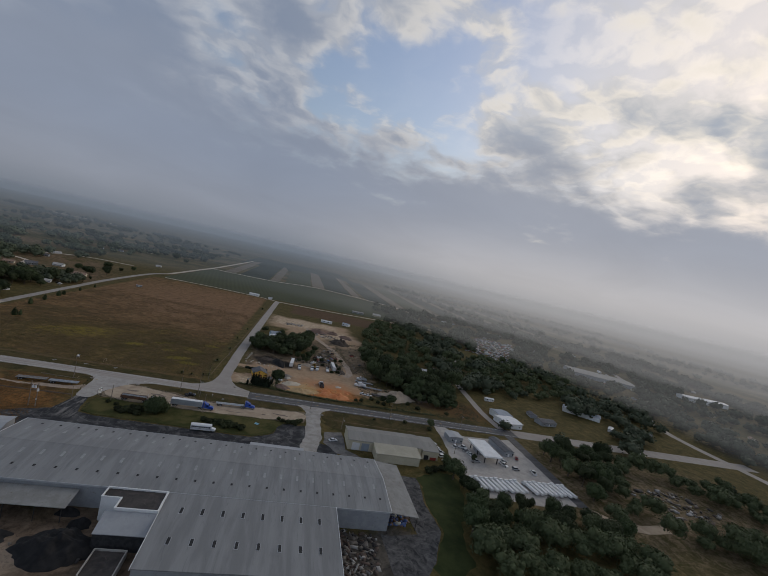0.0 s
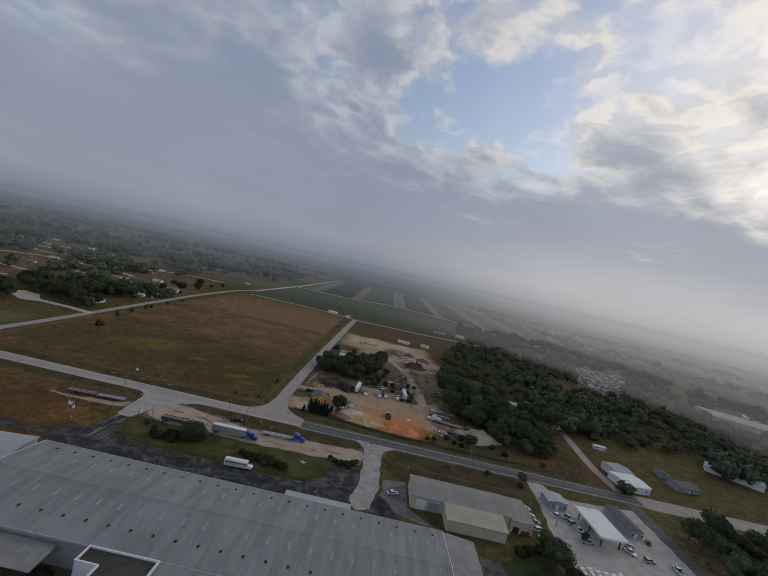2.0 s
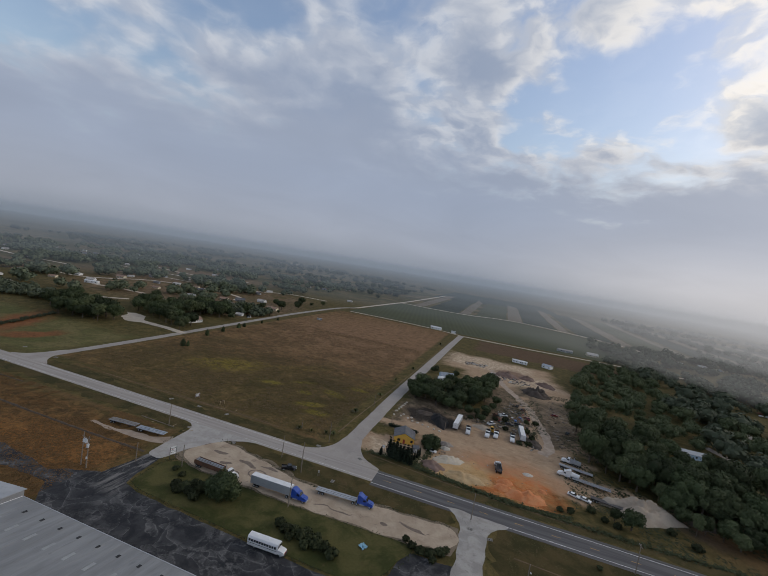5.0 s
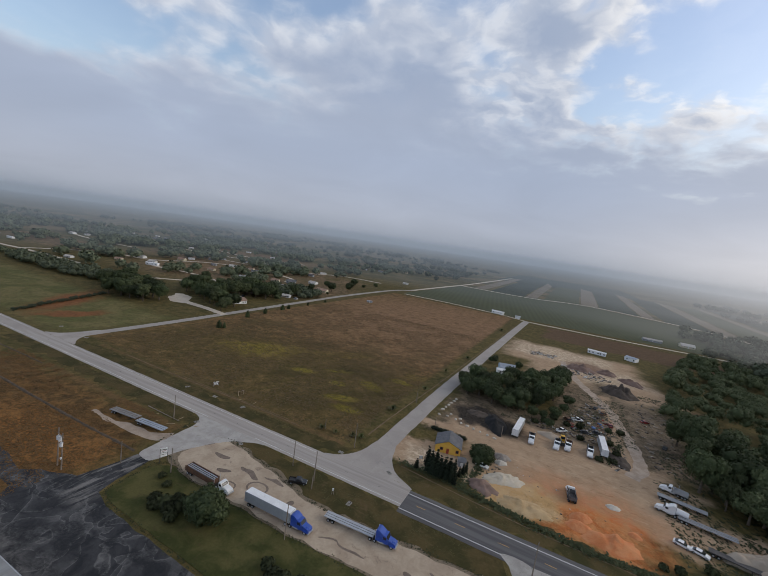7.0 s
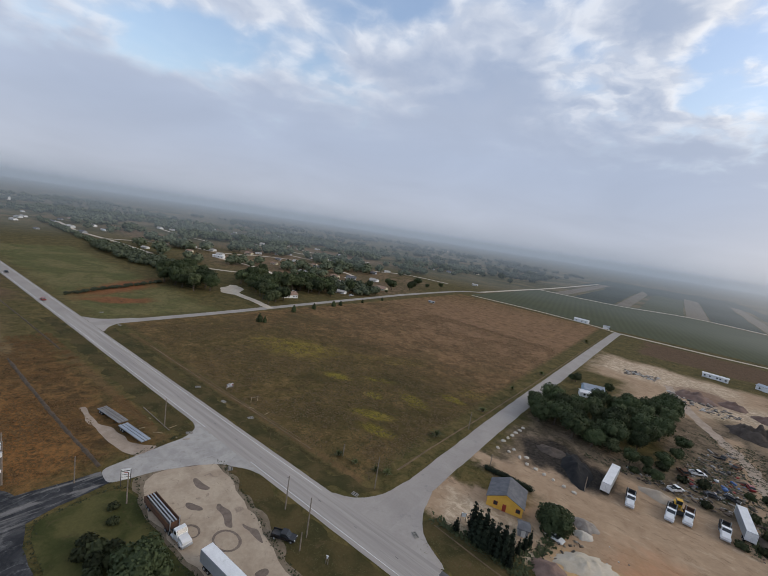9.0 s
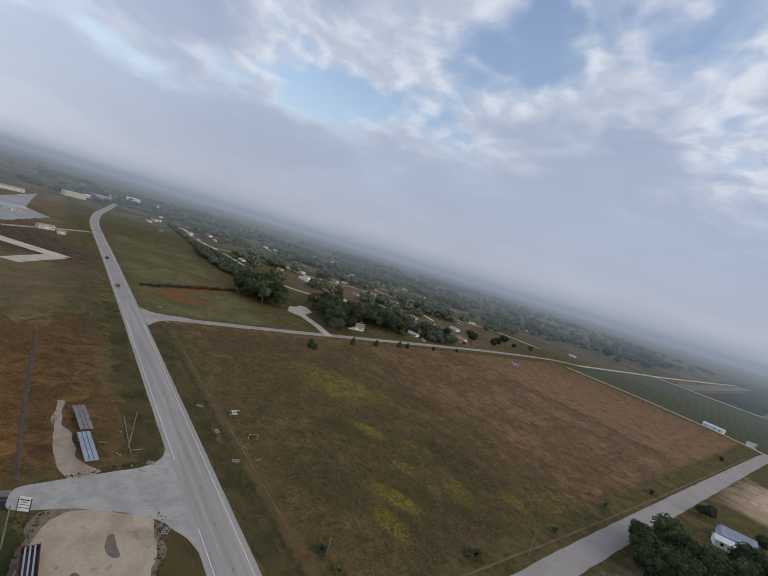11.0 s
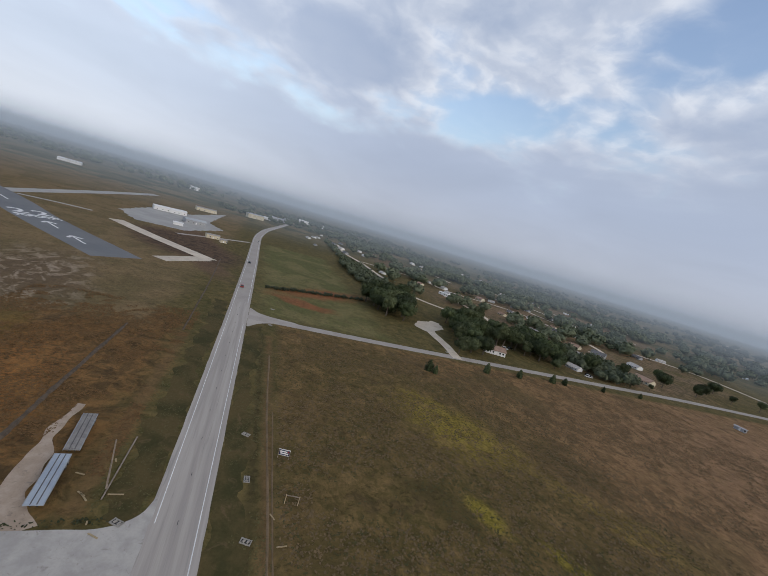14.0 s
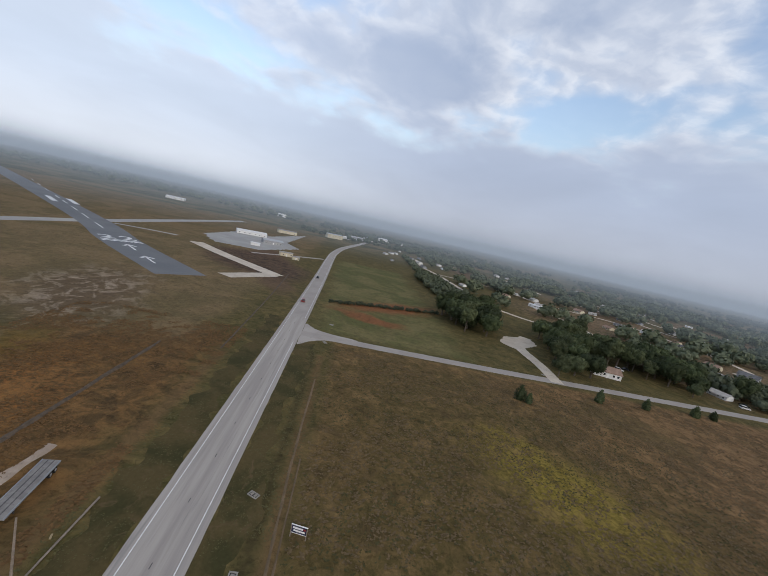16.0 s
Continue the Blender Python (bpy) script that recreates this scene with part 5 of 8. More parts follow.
gable_building("shed", "rounded white tank shed on the apron", -443, -91, 100, 9, 5, 2.6, 3.2, WALL_WHITE, ROOF_WHITE, 0)
gable_building("shed", "cream site building by the airfield drive", -410, -54, 112, 12, 6, 3.4, 4.0, WALL_CREAM, SHINGLE_PALE, 2)
gable_building("shed", "small cream site container", -398, -43, 112, 6, 4, 2.6, 3.0, WALL_CREAM, SHINGLE_PALE, 1)

for x, y, t, lx, ly, he, w, r, lab in ((-991, 14, 100, 40, 18, 6, WALL_GREY, ROOF_PALE, "grey metal works building at the bend"), (-930, -8, 100, 16, 10, 4, WALL_WHITE, ROOF_WHITE, "small white office at the bend"), (-1080, 40, 100, 36, 16, 6, WALL_WHITE, ROOF_PALE, "long pale store building past the bend"),
                                       (-1240, 100, 90, 34, 20, 7, WALL_WHITE, ROOF_WHITE, "white store building far along the highway"), (-1230, 158, 0, 14, 10, 6, WALL_WHITE, ROOF_PALE, "white shop building far off"), (-1001, -412, 100, 40, 14, 5, WALL_WHITE, ROOF_WHITE, "white hangar far across the airfield"), (-1400, -239, 60, 26, 16, 9, WALL_WHITE, ROOF_WHITE, "white hall at the tree line")):
    gable_building("store_building", lab, x, y, t, lx, ly, he, he + 1.5, w, r, 3)


def village():
    """Houses along the lanes."""
    rng = random.Random(11)
    spots = [(-254, 253, 10), (-276, 300, 30), (-213, 213, 15), (-216, 285, 10), (-209, 536, 10), (-310, 180, 60), (-321, 260, 15), (-468, 283, 20), (-489, 236, 10), (-526, 153, 10), (-482, 143, 20),
             (-804, 166, 10), (-798, 832, 20), (-593, 640, 30), (-290, 285, 20), (-262, 330, 0), (-420, 300, 20), (-405, 322, 30), (-380, 335, 15), (-360, 320, 60), (-540, 340, 10), (-480, 372, 5), (-450, 390, 10), (-430, 410, 12)]
    for k in range(44):
        a = (rng.uniform(-900, -300), rng.uniform(150, 760))
        spots.append((*a, rng.uniform(0, 90)))
    for k in range(64):
        spots.append((rng.uniform(230, 760), rng.uniform(20, 640), rng.uniform(0, 90)))
    for k in range(16):
        spots.append((rng.uniform(-1000, -600), rng.uniform(60, 170), rng.uniform(0, 40)))
    kinds = []
    for wall, roof, lab in ((WALL_WHITE, SHINGLE_PALE, "white house with pale shingle roof"), (WALL_WHITE, ROOF_WHITE, "low white mobile home"), (WALL_CREAM, SHINGLE_BROWN, "cream house with brown roof"), (WALL_GREY, SHINGLE, "grey house with dark roof")):
        kinds.append((wall, roof, lab))
    made = {}
    used = []
    for x, y, t in spots:
        if any((x - u) ** 2 + (y - v) ** 2 < 400 for u, v in used):
            continue
        used.append((x, y))
        k = rng.choice((0, 0, 1, 2, 3, 3)) if len(used) > 8 else (2, 0, 3, 0)[len(used) % 4]
        if k not in made:
            wall, roof, lab = kinds[k]
            made[k] = gable_building("village_house", lab + " on the village plain", x, y, t, (14, 15, 13, 12)[k], (9, 5, 9, 8)[k], 2.8, (4.6, 3.3, 4.8, 4.6)[k], wall, roof, 3, porch=k != 1)
            tagged(made[k], group="village houses")
        else:
            copy_thing(made[k], pose(x, y, 0, 0, 0, t) @ Matrix.Scale(rng.uniform(0.55, 0.85), 4))
    return used


HOUSES = village()

# ---- trees and plants ----


def leaf_cloud(rng, lobes, count, size, core=True, flat=0.0):
    """Leaf clumps as small quads over a set of lobes (x, y, z, r), round a rough dark core. Returns verts and face arrays."""
    vs, quads, tris = [], [], []
    if core:
        bm = bmesh.new()
        bmesh.ops.create_icosphere(bm, subdivisions=1, radius=1)
        base = np.array([v.co[:] for v in bm.verts])
        tri = np.array([[v.index for v in f.verts] for f in bm.faces])
        bm.free()
        for x, y, z, r in lobes:
            n = sum(len(v) for v in vs)
            vs.append(base * (r * 0.86) * rng.uniform(0.82, 1.08, (len(base), 1)) + (x, y, z))
            tris.append(tri + n)
    lob = np.array(lobes)
    pick = rng.choice(len(lob), count, p=lob[:, 3] ** 2 / (lob[:, 3] ** 2).sum())
    d = rng.normal(size=(count, 3))
    d[:, 2] = d[:, 2] * 0.9 + 0.25
    d /= np.linalg.norm(d, axis=1)[:, None]
    c = lob[pick, :3] + d * lob[pick, 3:4] * rng.uniform(0.82, 1.14, (count, 1))
    nrm = d + rng.normal(scale=0.45, size=(count, 3))
    nrm /= np.linalg.norm(nrm, axis=1)[:, None]
    u = np.cross(nrm, rng.normal(size=(count, 3)))
    u /= np.linalg.norm(u, axis=1)[:, None]
    v = np.cross(nrm, u)
    s = size * rng.uniform(0.6, 1.3, (count, 1))
    a, b = u * s, v * s * rng.uniform(0.5, 0.9, (count, 1))
    bend = nrm * s * 0.25
    q = np.stack([c - a, c - b + bend, c + a, c + b + bend], axis=1).reshape(-1, 3)
    n = sum(len(w) for w in vs)
    vs.append(q)
    quads.append(np.arange(count * 4).reshape(-1, 4) + n)
    return np.concatenate(vs), ([np.concatenate(tris)] if tris else []) + quads


def oak_lobes(rng, r, h, n):
    lobes = [(0, 0, h * 0.62, r * 0.55)]
    for i in range(n):
        a = i * 2.4 + rng.uniform(0, 0.6)
        q = rng.uniform(0.25, 0.66) * r
        lobes.append((math.cos(a) * q, math.sin(a) * q, h * rng.uniform(0.42, 0.78), r * rng.uniform(0.30, 0.46)))
    return lobes


def trunk_mesh(rng, r, h, lobes):
    bm = bmesh.new()
    rod(bm, (0, 0, -0.1), (0.1, 0.05, h * 0.4), r * 0.075, r * 0.05)
    for x, y, z, q in lobes[1:6]:
        rod(bm, (0.1, 0.05, h * 0.32), (x * 0.8, y * 0.8, z), r * 0.035, r * 0.012, 6)
    return bm


def make_tree(name, label, seed, r, h, n, leaves, size, leaf, group):
    rng = np.random.default_rng(seed)
    t = thing(name, label, "tree", group=group)
    lobes = oak_lobes(rng, r, h, n)
    part("trunk", trunk_mesh(rng, r, h, lobes), BARK, t)
    v, f = leaf_cloud(rng, lobes, leaves, size)
    new("crown", array_mesh("crown", v, f, leaf)).parent = t
    return t


OAKS = [make_tree("oak_tree", "broad dark green oak tree", 20 + i, 6.0, 9.5 + i * 0.6, 11 + i, 2000, 0.40, LEAF_OAK, "oak trees") for i in range(4)]
OAKS += [make_tree("oak_tree", "lighter olive green broadleaf tree", 26 + i, 5.2 - i * 0.5, 9.0 + i * 1.6, 8 + i, 1800, 0.38, LEAF_MID, "oak trees") for i in range(3)]


def bushy_tree(label, seed, r, h):
    """A dense round tree whose crown reaches the ground."""
    rng = np.random.default_rng(seed)
    t = thing("bushy_tree", label, "tree")
    lobes = [(0, 0, h * 0.5, r * 0.62)]
    for i in range(16):
        a = i * 2.4
        q = r * rng.uniform(0.35, 0.72)
        lobes.append((math.cos(a) * q, math.sin(a) * q, h * rng.uniform(0.2, 0.72) * (1.15 - 0.4 * q / r), r * rng.uniform(0.26, 0.4)))
    part("trunk", trunk_mesh(rng, r, h, lobes), BARK, t)
    v, f = leaf_cloud(rng, lobes, 4200, 0.34)
    new("crown", array_mesh("crown", v, f, LEAF_OAK)).parent = t
    return t


bushy_tree("dense dark round tree on the lawn island", 301, 6.2, 8.0).matrix_basis = pose(-17.0, -53.2, 0)
bushy_tree("dense green round tree beside the yellow house", 302, 5.0, 6.6).matrix_basis = pose(37.2, 25.4, 0, 0, 0, 50)
USED = set()


def plant(kinds, x, y, scale, rng, z=0.0):
    k = rng.randrange(len(kinds))
    m = pose(x, y, z, 0, 0, rng.uniform(0, 360)) @ Matrix.Diagonal((scale * rng.uniform(0.85, 1.15), scale * rng.uniform(0.85, 1.15), scale * rng.uniform(0.85, 1.2), 1))
    if kinds[k].name not in USED:
        USED.add(kinds[k].name)
        kinds[k].matrix_basis = m
        return kinds[k]
    keep = kinds[k].scale.copy()
    kinds[k].scale = (1, 1, 1)
    ob = copy_thing(kinds[k], m)
    kinds[k].scale = keep
    return ob


def inside(x, y, poly):
    c = False
    for (x0, y0), (x1, y1) in zip(poly, poly[1:] + poly[:1]):
        if (y0 > y) != (y1 > y) and x < (x1 - x0) * (y - y0) / (y1 - y0) + x0:
            c = not c
    return c


def scatter(poly, gap, rng, holes=(), tries=4000):
    """Random spots in a plan polygon, at least gap apart and off the holes (x, y, r)."""
    xs, ys = [p[0] for p in poly], [p[1] for p in poly]
    got = []
    for _ in range(tries):
        x, y = rng.uniform(min(xs), max(xs)), rng.uniform(min(ys), max(ys))
        if inside(x, y, poly) and all((x - a) ** 2 + (y - b) ** 2 > gap * gap for a, b in got) and all((x - a) ** 2 + (y - b) ** 2 > r * r for a, b, r in holes):
            got.append((x, y))
    return got


REST = []


def groves():
    rng = random.Random(5)
    # belt north of the yard
    for x, y in scatter([(10, 92), (40, 84), (52, 96), (64, 140), (64, 170), (48, 150), (36, 140), (22, 118), (9, 112)], 6.0, rng, [(27, 152, 12)]):
        plant(OAKS, x, y, rng.uniform(0.7, 1.05), rng)
    for x, y, s in ((16, 168, 0.7), (33, 168, 0.6), (55, 86, 0.5), (60, 94, 0.6), (64, 104, 0.5), (50, 84, 0.55), (66, 118, 0.6), (58, 79, 0.4), (84, 92, 0.35), (117, 6, 0.8), (112, 9, 0.45), (138, -23, 0.55), (150, -64, 0.4), (14, 168, 0.5)):
        plant(OAKS, x, y, s, rng)
    # wood east of the yard
    for x, y in scatter([(110, 64), (118, 42), (142, 48), (190, 36), (194, 70), (150, 72), (146, 86), (166, 100), (160, 124), (192, 124), (200, 150), (206, 240), (214, 280), (228, 350), (180, 358), (150, 300), (128, 200), (116, 140)], 10.0, rng, [(175, 112, 13), (220, 54, 9), (179, 200, 9), (165, 165, 8), (150, 225, 9), (190, 260, 10)]):
        if x > 184 and y < 118:
            continue
        if y < 120:
            plant(OAKS, x, y, rng.choice((0.6, 0.9, 1.1, 1.3, 1.5)) * rng.uniform(0.9, 1.1), rng)
        else:
            REST.append((x, y))
    for x, y in scatter([(115, 74), (121, 50), (128, 36), (150, 31), (174, 36), (160, 62), (140, 72)], 6.5, rng):
        plant(OAKS, x, y, rng.uniform(0.8, 1.35), rng)
    for x, y in scatter([(134, 31), (142, 15), (168, 14), (178, 30), (152, 38)], 5.0, rng, [(147, 27, 7)]):
        plant(OAKS, x, y, rng.uniform(0.4, 0.75), rng)
    # bank and thicket south-east
    for x, y in scatter([(128, -68), (134, -74), (135, -104), (180, -107), (190, -106), (200, -114), (190, -150), (122, -150), (120, -122), (130, -104)], 6.4, rng, [(205, -106, 9), (220, -111, 9), (150, -135, 8), (175, -125, 8)]):
        if y > -124:
            plant(OAKS, x, y, rng.uniform(0.6, 0.9) if y > -118 else rng.uniform(0.9, 1.3), rng)
        else:
            REST.append((x, y))
    for x, y in scatter([(208, -40), (226, -42), (258, -36), (250, -60), (214, -92), (208, -90)], 7.5, rng, [(230, -28, 8)]):
        plant(OAKS, x, y, rng.uniform(0.8, 1.25), rng)
    # wood beside the lane in the west
    for x, y in scatter([(-192, 108), (-196, 128), (-228, 140), (-222, 165), (-196, 190), (-250, 220), (-300, 160), (-272, 136), (-240, 128)], 8.5, rng, [(-209, 143, 15), (-200, 209, 10)]):
        plant(OAKS, x, y, rng.uniform(0.85, 1.4), rng)
    for x, y, s in ((-216, 196, 1.0), (-224, 206, 0.9), (-214, 226, 1.05), (-222, 236, 0.9), (-216, 262, 1.0), (-226, 272, 0.8), (-212, 300, 1.0), (-222, 312, 0.9), (-206, 330, 0.8), (-214, 348, 1.0), (-206, 372, 0.7), (-200, 398, 0.8), (-228, 384, 1.0), (-240, 330, 1.0), (-196, 236, 0.5), (-197, 268, 0.5)):
        plant(OAKS, x, y, s, rng)
    for x, y in scatter([(-244, 78), (-240, 94), (-262, 100), (-330, 118), (-330, 96), (-280, 72)], 8.0, rng):
        plant(OAKS, x, y, rng.uniform(1.0, 1.45), rng)


groves()


def woodland(name, label, spots, seed, r=(3.5, 6.5), leaves=70, size=0.22, leaf=None):
    """A far wood: one mesh of many crowns."""
    rng = np.random.default_rng(seed)
    forms = []
    for i in range(5):
        if leaves > 100:
            lobes = [(x / 6, y / 6, z / 6, q / 6) for x, y, z, q in oak_lobes(rng, 6.0, 9.0 + i * 0.7, 10)]
            forms.append(leaf_cloud(rng, lobes, leaves, size, True))
            continue
        lobes = [(0, 0, 0.85, 0.75)] + [(math.cos(a) * 0.55, math.sin(a) * 0.55, rng.uniform(0.6, 1.05), rng.uniform(0.35, 0.55)) for a in np.arange(4) * 1.57 + i]
        forms.append(leaf_cloud(rng, lobes, 110, 0.2, True))
    vs, tris, quads, n = [], [], [], 0
    for x, y in spots:
        v, f = forms[rng.integers(5)]
        s = rng.uniform(*r)
        a = rng.uniform(0, 6.28)
        c, d = math.cos(a), math.sin(a)
        w = v @ np.array([[c, d, 0], [-d, c, 0], [0, 0, 1]]) * (s, s, s * rng.uniform(0.75, 1.05)) + (x, y, 0)
        vs.append(w)
        tris.append(f[0] + n)
        quads.append(f[1] + n)
        n += len(w)
    ob = new(name, array_mesh(name, np.concatenate(vs), [np.concatenate(tris), np.concatenate(quads)], leaf or LEAF_HAZED))
    return tagged(ob, label, "trees", kind="stuff")


def far_woods():
    rng = np.random.default_rng(8)

    def field(n, x0, x1, y0, y1, scale, level, holes=()):
        out = []
        while len(out) < n:
            x, y = rng.uniform(x0, x1), rng.uniform(y0, y1)
            if noise.noise((x * scale, y * scale, 3.0)) + rng.uniform(-0.3, 0.3) > level and all((x - a) ** 2 + (y - b) ** 2 > 110 for a, b in HOUSES) and not any(inside(x, y, h) for h in holes):
                out.append((x, y))
        return out

    keep = [[(440, 215), (590, 215), (590, 310), (440, 310)], [(630, 205), (715, 205), (715, 240), (630, 240)], [(290, 235), (345, 235), (470, 445), (380, 445)], [(205, -20), (420, -20), (420, -6), (205, -6)],
            [(395, -40), (425, -40), (425, 60), (395, 60)], [(120, 310), (205, 310), (205, 400), (120, 400)]]
    lanes = [[(-770, 110), (-430, 118), (-430, 142), (-770, 140)], [(-525, 215), (-425, 230), (-335, 335), (-345, 355), (-450, 335)]]
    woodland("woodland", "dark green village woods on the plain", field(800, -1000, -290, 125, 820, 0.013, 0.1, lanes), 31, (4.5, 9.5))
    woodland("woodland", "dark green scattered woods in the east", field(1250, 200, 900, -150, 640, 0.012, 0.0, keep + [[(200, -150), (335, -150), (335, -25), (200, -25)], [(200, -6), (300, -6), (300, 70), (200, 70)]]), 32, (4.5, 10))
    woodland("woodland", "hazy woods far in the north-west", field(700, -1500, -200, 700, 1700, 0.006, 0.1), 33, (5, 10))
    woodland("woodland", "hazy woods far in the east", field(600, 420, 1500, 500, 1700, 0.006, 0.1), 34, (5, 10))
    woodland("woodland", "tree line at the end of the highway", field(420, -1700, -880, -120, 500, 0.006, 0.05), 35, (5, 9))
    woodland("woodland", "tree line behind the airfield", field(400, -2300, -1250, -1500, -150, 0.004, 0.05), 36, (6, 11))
    rr = random.Random(15)
    for x, y in scatter([(200, -112), (230, -118), (262, -136), (330, -130), (330, -60), (262, -44), (252, -60), (216, -98)], 8.0, rr, [(220, -111, 10), (266, -84, 30), (236, -108, 9), (300, -100, 16)]):
        REST.append((x, y))
    for poly, gap in (([(220, 84), (240, 72), (296, 82), (370, 126), (410, 200), (345, 232), (288, 228), (228, 190), (220, 130)], 11.0), ([(148, 40), (172, 26), (180, 60), (160, 62)], 8.5)):
        REST.extend(scatter(poly, gap, rr, [(220, 54, 10), (318, 57, 22), (252, 17, 12), (197, 20, 7), (201, 60, 7), (206, 112, 8)], 2500))
    woodland("woodland", "dense broadleaf wood behind the nearest trees", REST, 38, (3.6, 8.2), 800, 0.085, LEAF_MID)
    band = scatter([(-330, 96), (-330, 120), (-400, 114), (-490, 102), (-480, 84), (-370, 84)], 6.5, rr) + scatter([(-194, 225), (-196, 262), (-240, 275), (-260, 235), (-230, 215)], 7.5, rr, [(-254, 253, 10), (-205, 283, 9), (-200, 209, 9)])
    woodland("woodland", "dark tree belt behind the meadow", band, 39, (4, 6.5))
    line = [(-249 - 31 * i / 80 + rng.uniform(-1.5, 1.5), -1 + 71 * i / 80 + rng.uniform(-1.5, 1.5)) for i in range(81)]
    woodland("hedge_row", "dark scrub along the ditch between bare red soil", line, 40, (0.5, 1.8))
    edge = [(x + rng.uniform(-6, 6), 124 + (x + 600) * -0.03 + rng.uniform(-5, 5)) for x in np.arange(-760, -480, 5)]
    woodland("woodland", "tree row along the meadow edge", [(x, y - 24) for x, y in edge], 37, (2.5, 4.5))


far_woods()

# ---- vehicles ----
WHEELS = {}


def wheel(parent, x, y, r=0.34, w=0.24):
    key = (r, w)
    if key not in WHEELS:
        t = bmesh.new()
        rod(t, (0, -w / 2, 0), (0, w / 2, 0), r, seg=16)
        h = bmesh.new()
        rod(h, (0, -w / 2 - 0.02, 0), (0, w / 2 + 0.02, 0), r * 0.55, seg=12)
        pair = []
        for b, m, n in ((t, RUBBER, "tyre"), (h, CAR_SILVER, "rim")):
            me = bpy.data.meshes.new(n)
            b.to_mesh(me)
            b.free()
            me.materials.append(m)
            pair.append(me)
        WHEELS[key] = pair
    a = new("wheel", WHEELS[key][0])
    a.parent = parent
    a.location = (x, y, r)
    b = new("rim", WHEELS[key][1])
    b.parent = a


def car(paint, name, label, kind="sedan"):
    """Car along x, front at +x."""
    v = thing(name, label, "car")
    l, w = {"sedan": (2.3, 0.9), "suv": (2.35, 0.95), "pickup": (2.8, 1.0)}[kind]
    low = [(-l, 0.42), (-l, 0.95), (-l + 0.15, 1.02), (l - 1.2, 1.0), (l - 0.15, 0.82), (l, 0.62), (l, 0.38)]
    part("body", prism(low, -w, w, "y"), paint, v)
    if kind == "sedan":
        cab, roof = [(-l + 0.35, 1.0), (-l + 1.1, 1.45), (0.35, 1.47), (1.15, 0.98)], (-l + 1.15, 0.3)
    elif kind == "suv":
        cab, roof = [(-l + 0.08, 1.0), (-l + 0.3, 1.68), (0.35, 1.72), (1.15, 0.98)], (-l + 0.4, 0.3)
    else:
        cab, roof = [(-0.75, 1.0), (-0.6, 1.72), (0.75, 1.74), (1.5, 0.98)], (-0.55, 0.7)
    part("window", prism(cab, -w + 0.12, w - 0.12, "y"), GLASS_DARK, v, "dark glass band")
    zt = max(c[1] for c in cab)
    part("roof", boxes((roof[0], roof[1], -w + 0.1, w - 0.1, zt - 0.03, zt + 0.05), bevel=0.02), paint, v)
    if kind == "pickup":
        part("bed", boxes((-l + 0.12, -0.85, -w + 0.12, w - 0.12, 0.99, 1.03)), STEEL_DARK, v)
        part("bed_side", boxes((-l, -0.8, -w, -w + 0.1, 0.95, 1.3), (-l, -0.8, w - 0.1, w, 0.95, 1.3), (-l, -l + 0.08, -w, w, 0.95, 1.3)), paint, v)
    for s in (-1, 1):
        part("headlight", boxes((l - 0.12, l + 0.015, s * w * 0.72 - 0.18, s * w * 0.72 + 0.18, 0.62, 0.78)), TRIM_WHITE, v)
        for x in (-l + 0.85, l - 0.85):
            wheel(v, x, s * (w - 0.1))
    return v


